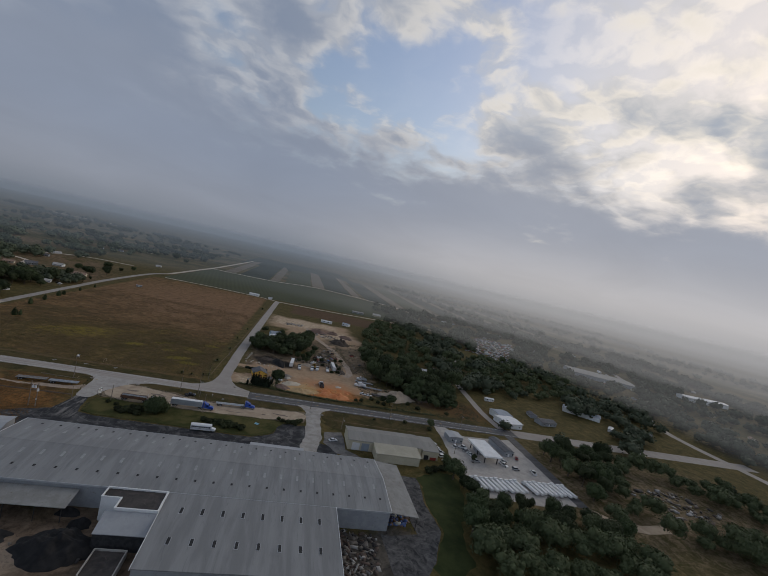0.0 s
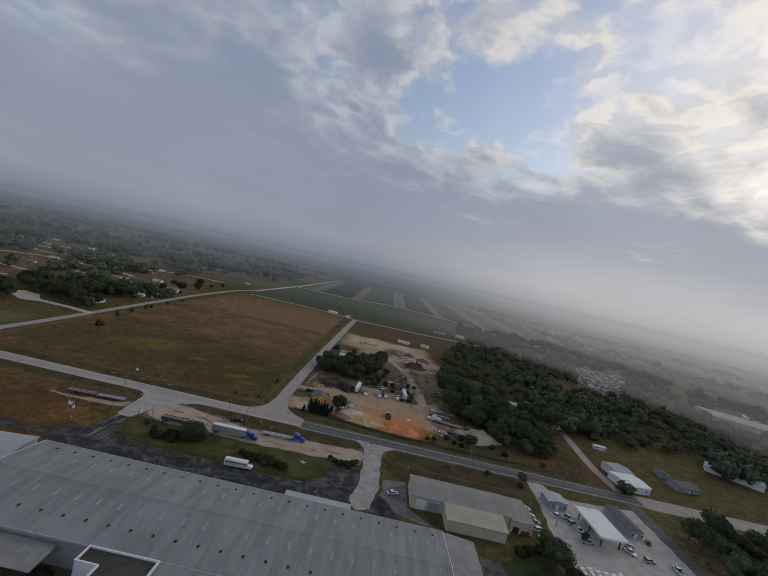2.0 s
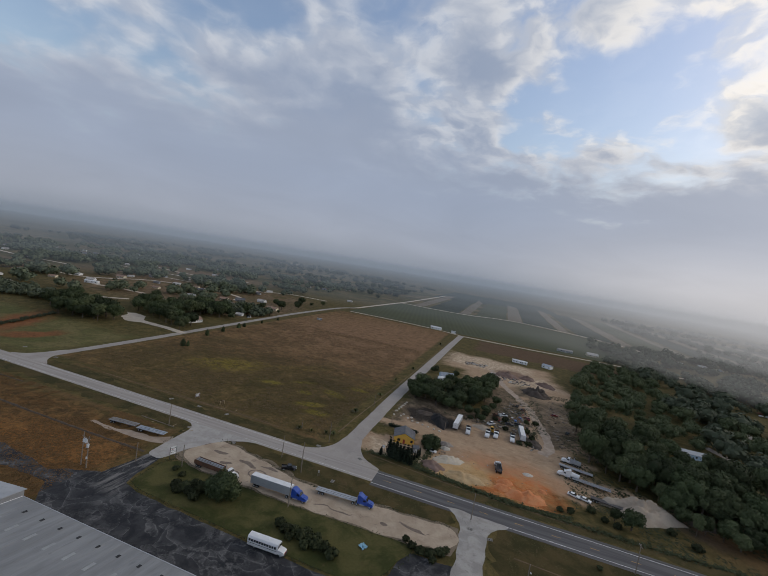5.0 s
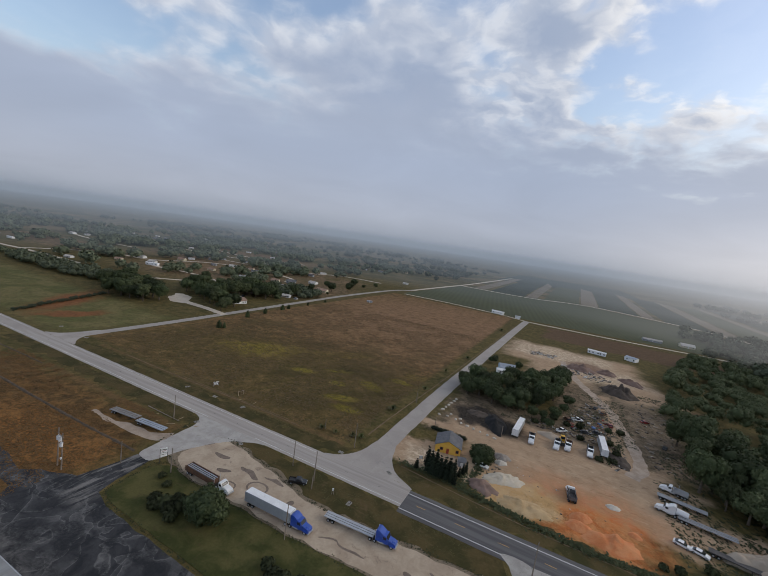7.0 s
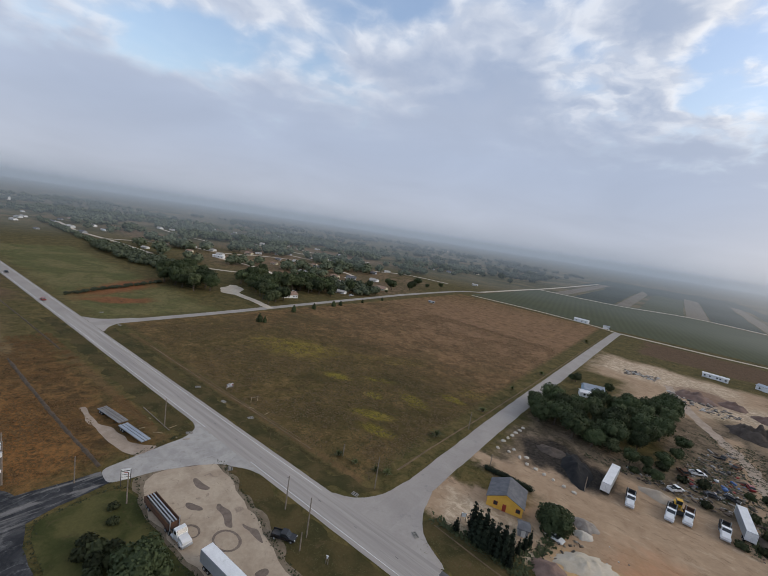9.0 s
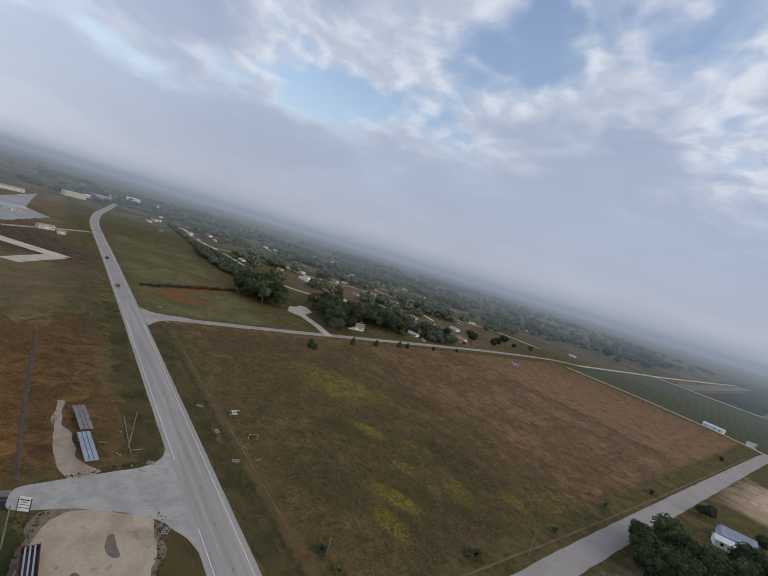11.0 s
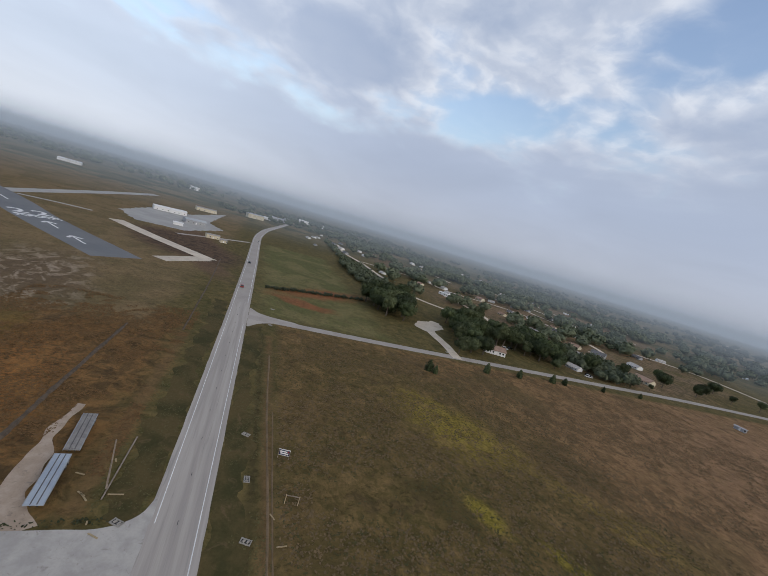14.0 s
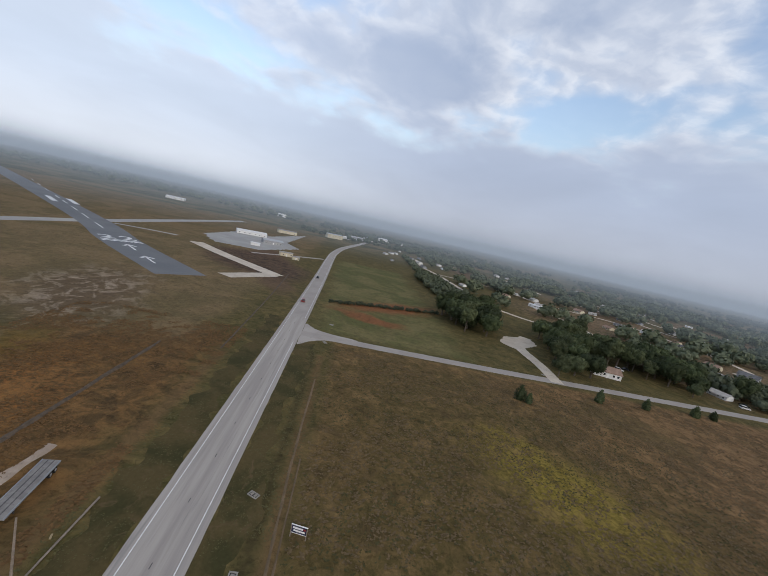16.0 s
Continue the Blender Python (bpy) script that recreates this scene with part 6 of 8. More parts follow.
def tractor(v, paint, x0=0.0, sleeper=True):
    """Road tractor parts under v; the front bumper at x0 + 6.6."""
    part("chassis", boxes((x0 - 0.6, x0 + 6.2, -0.45, 0.45, 0.7, 0.95)), STEEL_DARK, v)
    part("hood", prism([(x0 + 4.4, 0.7), (x0 + 4.4, 2.05), (x0 + 5.9, 1.75), (x0 + 6.5, 1.45), (x0 + 6.55, 0.7)], -0.95, 0.95, "y"), paint, v)
    part("cab", prism([(x0 + 2.9, 0.8), (x0 + 2.9, 2.95), (x0 + 3.9, 2.9), (x0 + 4.5, 2.05), (x0 + 4.5, 0.8)], -1.15, 1.15, "y"), paint, v)
    if sleeper:
        part("sleeper", prism([(x0 + 1.1, 0.9), (x0 + 1.1, 3.7), (x0 + 1.8, 3.85), (x0 + 3.1, 3.1), (x0 + 2.9, 0.9)], -1.2, 1.2, "y"), paint, v)
    part("windscreen", prism([(x0 + 3.95, 2.84), (x0 + 4.46, 2.12), (x0 + 4.5, 2.16), (x0 + 4.0, 2.88)], -1.0, 1.0, "y"), GLASS_DARK, v)
    for s in (-1, 1):
        part("side_window", boxes((x0 + 3.1, x0 + 4.0, s * 1.16 - 0.02, s * 1.16 + 0.02, 1.95, 2.6)), GLASS_DARK, v)
        part("fender", prism([(x0 + 5.0, 0.75), (x0 + 5.1, 1.2), (x0 + 6.0, 1.2), (x0 + 6.4, 0.8)], s * 1.0 - 0.22, s * 1.0 + 0.22, "y"), paint, v)
        part("exhaust_pipe", rod(bmesh.new(), (x0 + 1.0, s * 1.0, 1), (x0 + 1.0, s * 1.0, 3.7), 0.09, seg=8), CAR_SILVER, v)
        part("fuel_tank", rod(bmesh.new(), (x0 + 1.8, s * 0.95, 0.75), (x0 + 3.4, s * 0.95, 0.75), 0.32, seg=12), CAR_SILVER, v)
        for x in (x0 + 5.5, x0 + 0.9, x0 - 0.4):
            wheel(v, x, s * 1.0, 0.5, 0.3 if x > 3 else 0.55)
    part("bumper", boxes((x0 + 6.5, x0 + 6.75, -1.15, 1.15, 0.45, 0.85), bevel=0.04), CAR_SILVER, v)


def trailer_gear(v, x, n=2):
    part("bogie", boxes((x - 0.8, x + 2.0, -0.5, 0.5, 0.6, 0.95)), STEEL_DARK, v)
    for i in range(n):
        for s in (-1, 1):
            wheel(v, x + i * 1.25, s * 0.95, 0.5, 0.55)


def van_trailer(label, paint, roof, x, y, turn, length=15.5):
    v = thing("box_trailer", label, "trailer", x, y, turn)
    a = length / 2
    part("body", boxes((-a, a, -1.28, 1.28, 1.15, 3.95), bevel=0.03), paint, v)
    part("roof", boxes((-a + 0.06, a - 0.06, -1.24, 1.24, 3.951, 3.99)), roof, v)
    part("frame", boxes((-a, a, -0.5, 0.5, 0.95, 1.14)), STEEL_DARK, v)
    part("corner_post", boxes(*[(sx * a - 0.06, sx * a + 0.06, sy * 1.28 - 0.05, sy * 1.28 + 0.05, 1.1, 4.0) for sx in (-1, 1) for sy in (-1, 1)]), TRIM_WHITE, v)
    part("rear_door", boxes((-a - 0.04, -a - 0.005, -1.2, -0.02, 1.2, 3.85), (-a - 0.04, -a - 0.005, 0.02, 1.2, 1.2, 3.85)), roof, v)
    part("landing_leg", boxes((a - 3.2, a - 3.0, -0.9, -0.75, 0, 1.1), (a - 3.2, a - 3.0, 0.75, 0.9, 0, 1.1)), STEEL_DARK, v)
    trailer_gear(v, -a + 1.5)
    return v


def flat_trailer(label, x, y, turn, length=13.0, name="flatbed_trailer", deck=DECK, stripes=True):
    v = thing(name, label, "trailer", x, y, turn)
    a = length / 2
    part("deck", boxes((-a, a, -1.28, 1.28, 1.2, 1.36)), deck, v)
    if stripes:
        for s in (-0.42, 0.42):
            part("deck_groove", boxes((-a + 0.1, a - 0.1, s - 0.09, s + 0.09, 1.362, 1.372)), DECK_DARK, v)
        part("side_rail", boxes((-a, a, -1.32, -1.2, 1.15, 1.4), (-a, a, 1.2, 1.32, 1.15, 1.4)), DECK, v)
    part("frame", boxes((-a + 0.5, a - 0.3, -0.55, -0.35, 0.75, 1.19), (-a + 0.5, a - 0.3, 0.35, 0.55, 0.75, 1.19)), STEEL_DARK, v)
    part("landing_leg", boxes((a - 2.8, a - 2.6, -0.9, -0.75, 0, 1.15), (a - 2.8, a - 2.6, 0.75, 0.9, 0, 1.15)), STEEL_DARK, v)
    trailer_gear(v, -a + 1.2)
    return v


def semi(label, paint, kind, x, y, turn, load=None):
    """Tractor with a trailer behind it, centred on the whole."""
    v = thing("semi_truck", label, "truck", x, y, turn)
    if kind == "van":
        part("trailer_body", boxes((-11.3, 3.9, -1.28, 1.28, 1.2, 3.95), bevel=0.03), TRAILER_GREY, v, "pale grey box trailer")
        part("trailer_roof", boxes((-11.2, 3.8, -1.22, 1.22, 3.951, 3.99)), load or ROOF_WHITE, v)
        part("trailer_front", boxes((3.901, 3.93, -1.25, 1.25, 1.3, 3.95)), TRIM_WHITE, v, "white front panel")
        part("trailer_frame", boxes((-11.3, 3.6, -0.5, 0.5, 0.95, 1.19)), STEEL_DARK, v)
        trailer_gear(v, -9.8)
    elif kind == "flat":
        part("trailer_deck", boxes((-11.0, 3.6, -1.25, 1.25, 1.2, 1.36)), TRAILER_GREY, v, "pale aluminium flat deck")
        for s in (-0.5, 0.3):
            part("deck_groove", boxes((-10.9, 3.5, s - 0.08, s + 0.08, 1.362, 1.372)), DECK_DARK, v)
        part("trailer_frame", boxes((-10.6, 3.4, -0.5, 0.5, 0.8, 1.19)), STEEL_DARK, v)
        trailer_gear(v, -9.6)
    else:
        part("trailer_floor", boxes((-8.6, 3.0, -1.2, 1.2, 1.1, 1.3)), DECK_DARK, v)
        part("trailer_side", boxes((-8.7, 3.1, -1.3, -1.18, 1.1, 2.6), (-8.7, 3.1, 1.18, 1.3, 1.1, 2.6), (3.0, 3.1, -1.18, 1.18, 1.1, 2.6), (-8.7, -8.6, -1.18, 1.18, 1.1, 2.4)), RUST, v, "rusty brown tipper sides")
        for i in range(3):
            part("tarp_bar", boxes((-8.4, 2.8, -0.75 + i * 0.62, -0.52 + i * 0.62, 2.42, 2.55)), TRAILER_GREY, v)
        part("trailer_frame", boxes((-8.4, 3.0, -0.5, 0.5, 0.8, 1.09)), STEEL_DARK, v)
        trailer_gear(v, -7.6)
    tractor(v, paint, 3.2 if kind != "dump" else 2.3, kind != "dump")
    return v


def dump_truck(label, paint, bed, x, y, turn, up=0):
    v = thing("dump_truck", label, "truck", x, y, turn)
    tractor(v, paint, -2.4, False)
    part("chassis", boxes((-4.2, -2.6, -0.45, 0.45, 0.7, 0.95)), STEEL_DARK, v)
    part("dump_bed", boxes((-4.4, 0.2, -1.2, 1.2, 1.1, 1.25), (-4.4, 0.2, -1.25, -1.12, 1.2, 2.3), (-4.4, 0.2, 1.12, 1.25, 1.2, 2.3), (0.05, 0.2, -1.2, 1.2, 1.2, 2.5), (-4.5, -4.38, -1.2, 1.2, 1.2, 2.1)), bed, v)
    for i in range(4):
        for s in (-1, 1):
            part("bed_rib", boxes((-4.0 + i * 1.2, -3.9 + i * 1.2, s * 1.3 - 0.05, s * 1.3 + 0.05, 1.2, 2.3)), bed, v)
    for s in (-1, 1):
        wheel(v, -3.7, s * 1.0, 0.5, 0.55)
    return v


def school_bus(x, y, turn):
    v = thing("bus", "white bus with a row of dark windows and red-striped nose", "bus", x, y, turn)
    part("body", prism([(-1.22, 0.6), (1.22, 0.6), (1.25, 2.7), (0.95, 3.1), (0.3, 3.22), (-0.3, 3.22), (-0.95, 3.1), (-1.25, 2.7)], -5.6, 3.6), CAR_WHITE, v)
    part("hood", prism([(3.6, 0.6), (3.6, 1.75), (5.2, 1.45), (5.5, 1.2), (5.5, 0.6)], -1.0, 1.0, "y"), CAR_WHITE, v)
    part("grille", boxes((5.46, 5.53, -0.7, 0.7, 0.75, 1.2)), CAR_RED, v, "dark red grille")
    part("bumper", boxes((5.5, 5.7, -1.15, 1.15, 0.45, 0.7)), STEEL_DARK, v)
    part("windscreen", boxes((3.58, 3.64, -1.05, 1.05, 1.85, 2.75)), GLASS_DARK, v)
    for i in range(11):
        for s in (-1, 1):
            part("window", boxes((-5.2 + i * 0.78, -4.62 + i * 0.78, s * 1.245 - 0.02, s * 1.245 + 0.02, 1.85, 2.5)), GLASS_DARK, v)
    for s in (-1, 1):
        part("stripe", boxes((-5.5, 3.5, s * 1.24 - 0.015, s * 1.24 + 0.015, 1.35, 1.45)), STEEL_DARK, v)
        part("fender", boxes((4.0, 5.2, s * 1.0 - 0.2, s * 1.0 + 0.2, 0.6, 1.15), bevel=0.08), CAR_WHITE, v)
        for wx in (4.6, -3.4):
            wheel(v, wx, s * 1.0, 0.48, 0.3)
    for hx in (-3.5, 0.5):
        part("roof_hatch", boxes((hx - 0.35, hx + 0.35, -0.35, 0.35, 3.22, 3.3), bevel=0.02), WALL_WHITE, v)
    return v


school_bus(7.6, -65.6, 3)
semi("blue sleeper tractor with pale box trailer on the gravel", CAR_BLUE, "van", -2.6, -41.9, 1.5)
semi("blue sleeper tractor with empty flat trailer on the gravel", CAR_BLUE, "flat", 18.0, -33.4, 4)
semi("white day-cab tractor with rusty tipper trailer", CAR_WHITE, "dump", -28.5, -42.8, -1)
flat_trailer("empty grey flatbed trailer parked on weeds", -81.2, -34.7, 7, 12.6, deck=DECK_BROWN)
flat_trailer("empty blue-grey flatbed trailer parked on weeds", -67.4, -34.0, 6, 12.6, deck=ROOF_BLUEGREY)
van_trailer("old pale box trailer by the black soil", TRAILER_GREY, ROOF_WHITE, 46, 63, 86, 16)
van_trailer("white box trailer in the yard", TRAILER_GREY, ROOF_WHITE, 80.5, 71, 93, 15)
dump_truck("white tipper lorry working in the clay pit", CAR_WHITE, DECK_DARK, 68.4, 24.2, 98)
dump_truck("white tipper truck with dark bed", CAR_WHITE, STEEL_DARK, 52.3, 57.8, -88)
dump_truck("white tipper truck with dark bed", CAR_WHITE, STEEL_DARK, 62.6, 60.3, -95)
dump_truck("white tipper truck with dark red bed", CAR_WHITE, RUST, 67.0, 62.6, -95)
dump_truck("white tipper truck with black bed", CAR_WHITE, STEEL_DARK, 75.5, 63.5, -92)
flat_trailer("long dark flatbed trailer under the trees", 104, 44.6, -11, 14.5, stripes=False)
flat_trailer("long grey flatbed trailer under the trees", 108.5, 33.2, -9, 15.5)
flat_trailer("long dark steel trailer by the sand", 112, 19.8, -12, 12.5, deck=DECK_DARK, stripes=False)


def tanker(x, y, turn):
    v = thing("mixer_truck", "white truck with round tank beside the trailers", "truck", x, y, turn)
    tractor(v, CAR_WHITE, -2.0, True)
    part("drum", rod(bmesh.new(), (-4.5, 0, 2.0), (-0.9, 0, 2.1), 0.9, 1.1, 16), CAR_WHITE, v)
    part("frame", boxes((-5, -0.6, -0.45, 0.45, 0.7, 0.95)), STEEL_DARK, v)
    for s in (-1, 1):
        wheel(v, -4.0, s * 1.0, 0.5, 0.55)


tanker(99.5, 36.2, 168)
dump_truck("white tipper truck with pale load", CAR_WHITE, CAR_SILVER, 103, 52.5, 165)


def loader(x, y, turn):
    v = thing("loader", "yellow wheel loader behind the trucks", "machine", x, y, turn)
    part("body", boxes((-2.2, 0.2, -0.9, 0.9, 0.8, 1.9), bevel=0.1), CAR_YELLOW, v)
    part("cab", boxes((-0.9, 0.5, -0.75, 0.75, 1.9, 3.1), bevel=0.06), GLASS_DARK, v)
    part("roof", boxes((-1.0, 0.6, -0.8, 0.8, 3.1, 3.22)), CAR_YELLOW, v)
    part("arm", boxes((0.4, 2.8, -0.7, -0.45, 1.0, 1.35), (0.4, 2.8, 0.45, 0.7, 1.0, 1.35)), CAR_YELLOW, v)
    part("bucket", prism([(2.6, 0.2), (3.7, 0.2), (3.2, 1.3), (2.6, 1.2)], -1.3, 1.3, "y"), STEEL_DARK, v)
    for sx in (-1.4, 1.2):
        for s in (-1, 1):
            wheel(v, sx, s * 0.95, 0.7, 0.5)


loader(64.5, 66.5, -80)

SEDAN = {}


def park(paint, colour, kind, x, y, turn, where, group=""):
    """A parked car; one is built of each sort and then copied."""
    key = (colour, kind, where)
    if key not in SEDAN:
        name = {"sedan": "car", "suv": "suv", "pickup": "pickup_truck"}[kind]
        SEDAN[key] = car(paint, name, "%s %s %s" % (colour, {"sedan": "saloon car", "suv": "estate car", "pickup": "pickup truck"}[kind], where), kind)
        if group:
            tagged(SEDAN[key], group=group)
        SEDAN[key].matrix_basis = pose(x, y, 0, 0, 0, turn)
        return SEDAN[key]
    return copy_thing(SEDAN[key], pose(x, y, 0, 0, 0, turn))


park(CAR_BLACK, "black", "pickup", -8.2, -27.0, 28, "parked on the verge by the gravel")
park(CAR_WHITE, "white", "suv", 38.4, 22.0, -12, "parked beside the yellow house")
park(CAR_RED, "dark red", "suv", -237.6, -14.6, 181, "driving on the pale highway")
park(CAR_BLACK, "dark", "sedan", -322, -14.8, 181, "driving on the pale highway")
park(CAR_SILVER, "silver", "sedan", -470, -12.5, 1, "driving on the pale highway")
for x, y, t in ((99.2, 19.3, -20), (103.4, 18.2, -22)):
    park(CAR_WHITE, "white", "sedan", x, y, t, "parked beside the clay pit")
for i in range(5):
    park((CAR_WHITE, CAR_WHITE, CAR_SILVER)[i % 3], ("white", "white", "silver")[i % 3], ("suv", "sedan", "pickup")[i % 3], 131.6 + 0.3 * i, -48 - 4.6 * i, 12, "parked along the steel building", "cars by the steel building")
for i, (x, y) in enumerate(((151.2, -47), (151.6, -51), (152.4, -55.2), (152.4, -62.5), (146.5, -47.5), (172.5, -58.5), (170, -62.5), (176, -66))):
    park((CAR_WHITE, CAR_SILVER)[i % 2], ("white", "silver")[i % 2], ("pickup", "suv", "sedan")[i % 3], x, y, (20, 15, -60, 8)[i % 4], "parked round the canopy", "cars round the canopy")
park(CAR_RED, "dark red", "sedan", 184.5, -52.5, 60, "parked by the long shed")
park(CAR_WHITE, "white", "pickup", 186, -68, 80, "standing in the service yard")
park(CAR_WHITE, "white", "sedan", 71.0, -59.5, 20, "parked on the stained concrete pad")
park(CAR_WHITE, "white", "suv", 229.5, -29, 130, "parked on grass under the trees")
park(CAR_BLUE, "dark blue", "suv", 56.6, -84.5, 80, "parked at the warehouse office")
for i, (x, y, t) in enumerate(((-222, 158, 70), (-226, 163, 60), (-230, 170, 100), (-199, 213, 80), (-203, 217, 20), (-321, 268, 40), (-255, 262, 10))):
    park((CAR_BLACK, CAR_WHITE)[i % 2], ("dark", "white")[i % 2], ("sedan", "suv")[i % 2], x, y, t, "parked by a village house", "cars in the village")


def cargo_row():
    """White box trucks parked side by side."""
    first = None
    for i in range(20):
        if i == 10:
            continue
        x, y = 140.5 + i * 2.9, -86.5 + i * 0.1
        if first is None:
            v = thing("box_truck", "white box truck backed into a long row", "truck", x, y, 100, group="row of white box trucks")
            part("box", boxes((-6.2, 3.2, -0.75, 0.75, 0.9, 2.0), bevel=0.04), CAR_WHITE, v)
            part("roof", boxes((-6.1, 3.1, -0.68, 0.68, 2.001, 2.04)), ROOF_WHITE, v)
            part("cab", prism([(3.3, 0.6), (3.3, 2.4), (4.3, 2.4), (4.9, 1.6), (5.4, 1.4), (5.5, 0.6)], -0.95, 0.95, "y"), CAR_WHITE, v)
            part("windscreen", prism([(4.33, 2.36), (4.86, 1.66), (4.92, 1.68), (4.38, 2.4)], -0.85, 0.85, "y"), GLASS_DARK, v)
            part("chassis", boxes((-6, 4.8, -0.4, 0.4, 0.6, 0.93)), STEEL_DARK, v)
            for wx in (4.4, -3.6):
                for s in (-1, 1):
                    wheel(v, wx, s * 0.85, 0.42, 0.25)
            first = v
        else:
            copy_thing(first, pose(x, y + (0.9 if i % 4 == 1 else 0), 0, 0, 0, 100 if i % 5 else 98))


cargo_row()

for i, (x, y, t) in enumerate(((70.8, 99.7, 30), (80.2, 126.6, 75), (83.9, 120.5, 60), (86, 105, 100), (74.1, 85.5, 10), (64, 79, 50), (79.5, 89, -20), (66, 96, 120), (104, 126, 30), (108, 96, 70))):
    park((CAR_WHITE, STEEL_DARK, RUST, CAR_RED, STEEL_DARK)[i % 5], ("dirty white", "dark", "rusty", "dull red", "dark")[i % 5], ("pickup", "sedan", "suv", "sedan", "sedan")[i % 5], x, y, t, "abandoned among the yard junk", "old cars in the junk")

# ---- heaps, rubble and scrap ----


def heap(name, label, material, x, y, rx, ry, h, turn=0, seed=1, rough=0.35, category="heap", peaks=1, n=26):
    """A heap of loose ground: a round mesh with uneven flanks."""
    bm = bmesh.new()
    rings = []
    for i in range(n // 2 + 1):
        q = i / (n // 2)
        row = []
        for j in range(n):
            a = j / n * math.tau
            wob = 1 + rough * (0.7 * noise.noise((math.cos(a) * 1.7, math.sin(a) * 1.7, seed * 3.1)) + 0.5 * noise.noise((math.cos(a) * 4.1, math.sin(a) * 4.1, seed * 1.7)))
            u, v = math.cos(a) * q * rx * wob, math.sin(a) * q * ry * wob
            z = h * max(0.0, (1 - q ** 1.6)) * (1 + rough * noise.noise((u * 0.35, v * 0.35, seed)) * 1.6 + rough * 0.5 * noise.noise((u * 1.1, v * 1.1, seed)))
            if peaks > 1:
                z *= 0.55 + 0.6 * abs(math.sin(u / rx * 2.2 * peaks + seed))
            row.append(bm.verts.new((u, v, z if q < 1 else -0.05)))
        rings.append(row)
    for r, s in zip(rings[1:], rings[2:]):
        for j in range(n):
            bm.faces.new((r[j], s[j], s[(j + 1) % n], r[(j + 1) % n]))
    bm.faces.new(rings[1])
    for v in rings[0]:
        bm.verts.remove(v)
    bmesh.ops.recalc_face_normals(bm, faces=bm.faces[:])
    ob = part(name, bm, material, smooth=True)
    ob.matrix_basis = pose(x, y, 0, 0, 0, turn)
    return tagged(ob, label, category)


heap("sand_mound", "long pale sand heap beside the trailers", SAND, 125, 22.5, 15.5, 8.5, 4.2, 12, 2, 0.55, n=40)
heap("soil_mound", "dark soil heap next to the pale sand", SOIL_DARK, 147, 27, 5.5, 5, 2.2, 0, 3)
heap("clay_mound", "bright orange clay heap in the pit", SOIL_ORANGE, 80, 6, 8, 5, 2.2, 10, 4, 0.4, peaks=2)
heap("clay_mound", "small pale orange clay heap", SOIL_ORANGE, 71, 8.5, 4, 3.2, 1.2, 0, 5)
heap("clay_mound", "small orange clay heap by the track", SOIL_ORANGE, 86.5, 15, 2, 1.7, 0.8, 0, 6)
heap("sand_mound", "long ochre sand bank at the pit edge", surface("ochre_sand", (0.47, 0.32, 0.165), (0.54, 0.385, 0.215), 0.3, 0.95, bump=0.4, grain=0.3), 54.5, 6.6, 8.5, 4.0, 1.7, 8, 7, 0.45, n=40)
heap("sand_mound", "broad pale sand heap beside the brown spoil", surface("cream_sand", (0.50, 0.43, 0.33), (0.57, 0.50, 0.40), 0.3, 0.95, bump=0.4, grain=0.3), 46.5, 18.5, 7.0, 4.2, 1.5, 30, 27, 0.45, n=40)
heap("clay_mound", "rounded bright clay heap behind the lorry", SOIL_ORANGE, 71.5, 13.5, 3.6, 2.8, 1.5, 20, 28, 0.3)
heap("soil_mound", "black soil windrow on the dark pad", SOOT, 36, 63, 4.5, 11, 2.6, 18, 8, 0.5)
heap("soil_mound", "low black soil heap on the dark pad", SOIL_DARK, 27, 69, 6, 4, 1.0, 0, 9)
heap("spoil_mound", "reddish spoil heap on the sand", SOIL_PURPLE, 73, 214, 11, 9, 3.6, 0, 10, 0.5, peaks=2, n=34)
heap("spoil_mound", "reddish brown spoil heap", SOIL_PURPLE, 92, 218, 6.5, 5, 3.0, 0, 11, 0.5)
heap("spoil_mound", "dark brown spoil heap", SOIL_PURPLE, 106, 206, 10, 5, 3.0, -35, 12, 0.5)
heap("earth_mound", "tall dark earth mound overgrown with weeds", SOIL_DARK, 95, 171, 12, 8.5, 5.0, -40, 13, 0.6, n=36)
heap("spoil_mound", "brown spoil heap at the edge of the pit", SOIL_PURPLE, 41, 9.5, 5.5, 4, 1.8, -20, 21, 0.5)
heap("gravel_mound", "pale crushed stone heap against the tree", ROCK, 44.0, 29.5, 2.6, 2.0, 1.0, 30, 31)
heap("gravel_mound", "pale grey gravel heap", RUBBLE, 43.5, 34, 3.4, 3.0, 1.4, 0, 14)
heap("gravel_mound", "small pale crushed stone heap", ROCK, 81.5, 27, 2.4, 2.0, 0.8, 0, 15)
heap("earth_mound", "low weedy earth bank beside the white trailer", SOIL_DARK, 87, 66, 3.5, 8, 1.2, 10, 33, 0.5)
heap("sand_mound", "sand heap behind the tipper trucks", SAND, 60, 69, 6.5, 3.2, 1.6, -10, 16)
heap("black_mound", "high black spoil pile south of the warehouse", SOOT, -12.5, -143.5, 10, 7.6, 4.2, 0, 17, 0.32, "pile", n=48)
heap("black_mound", "black spoil pile by the open canopy", SOOT, -34, -141, 9, 5, 3.0, 0, 18, 0.32, "pile", n=40)
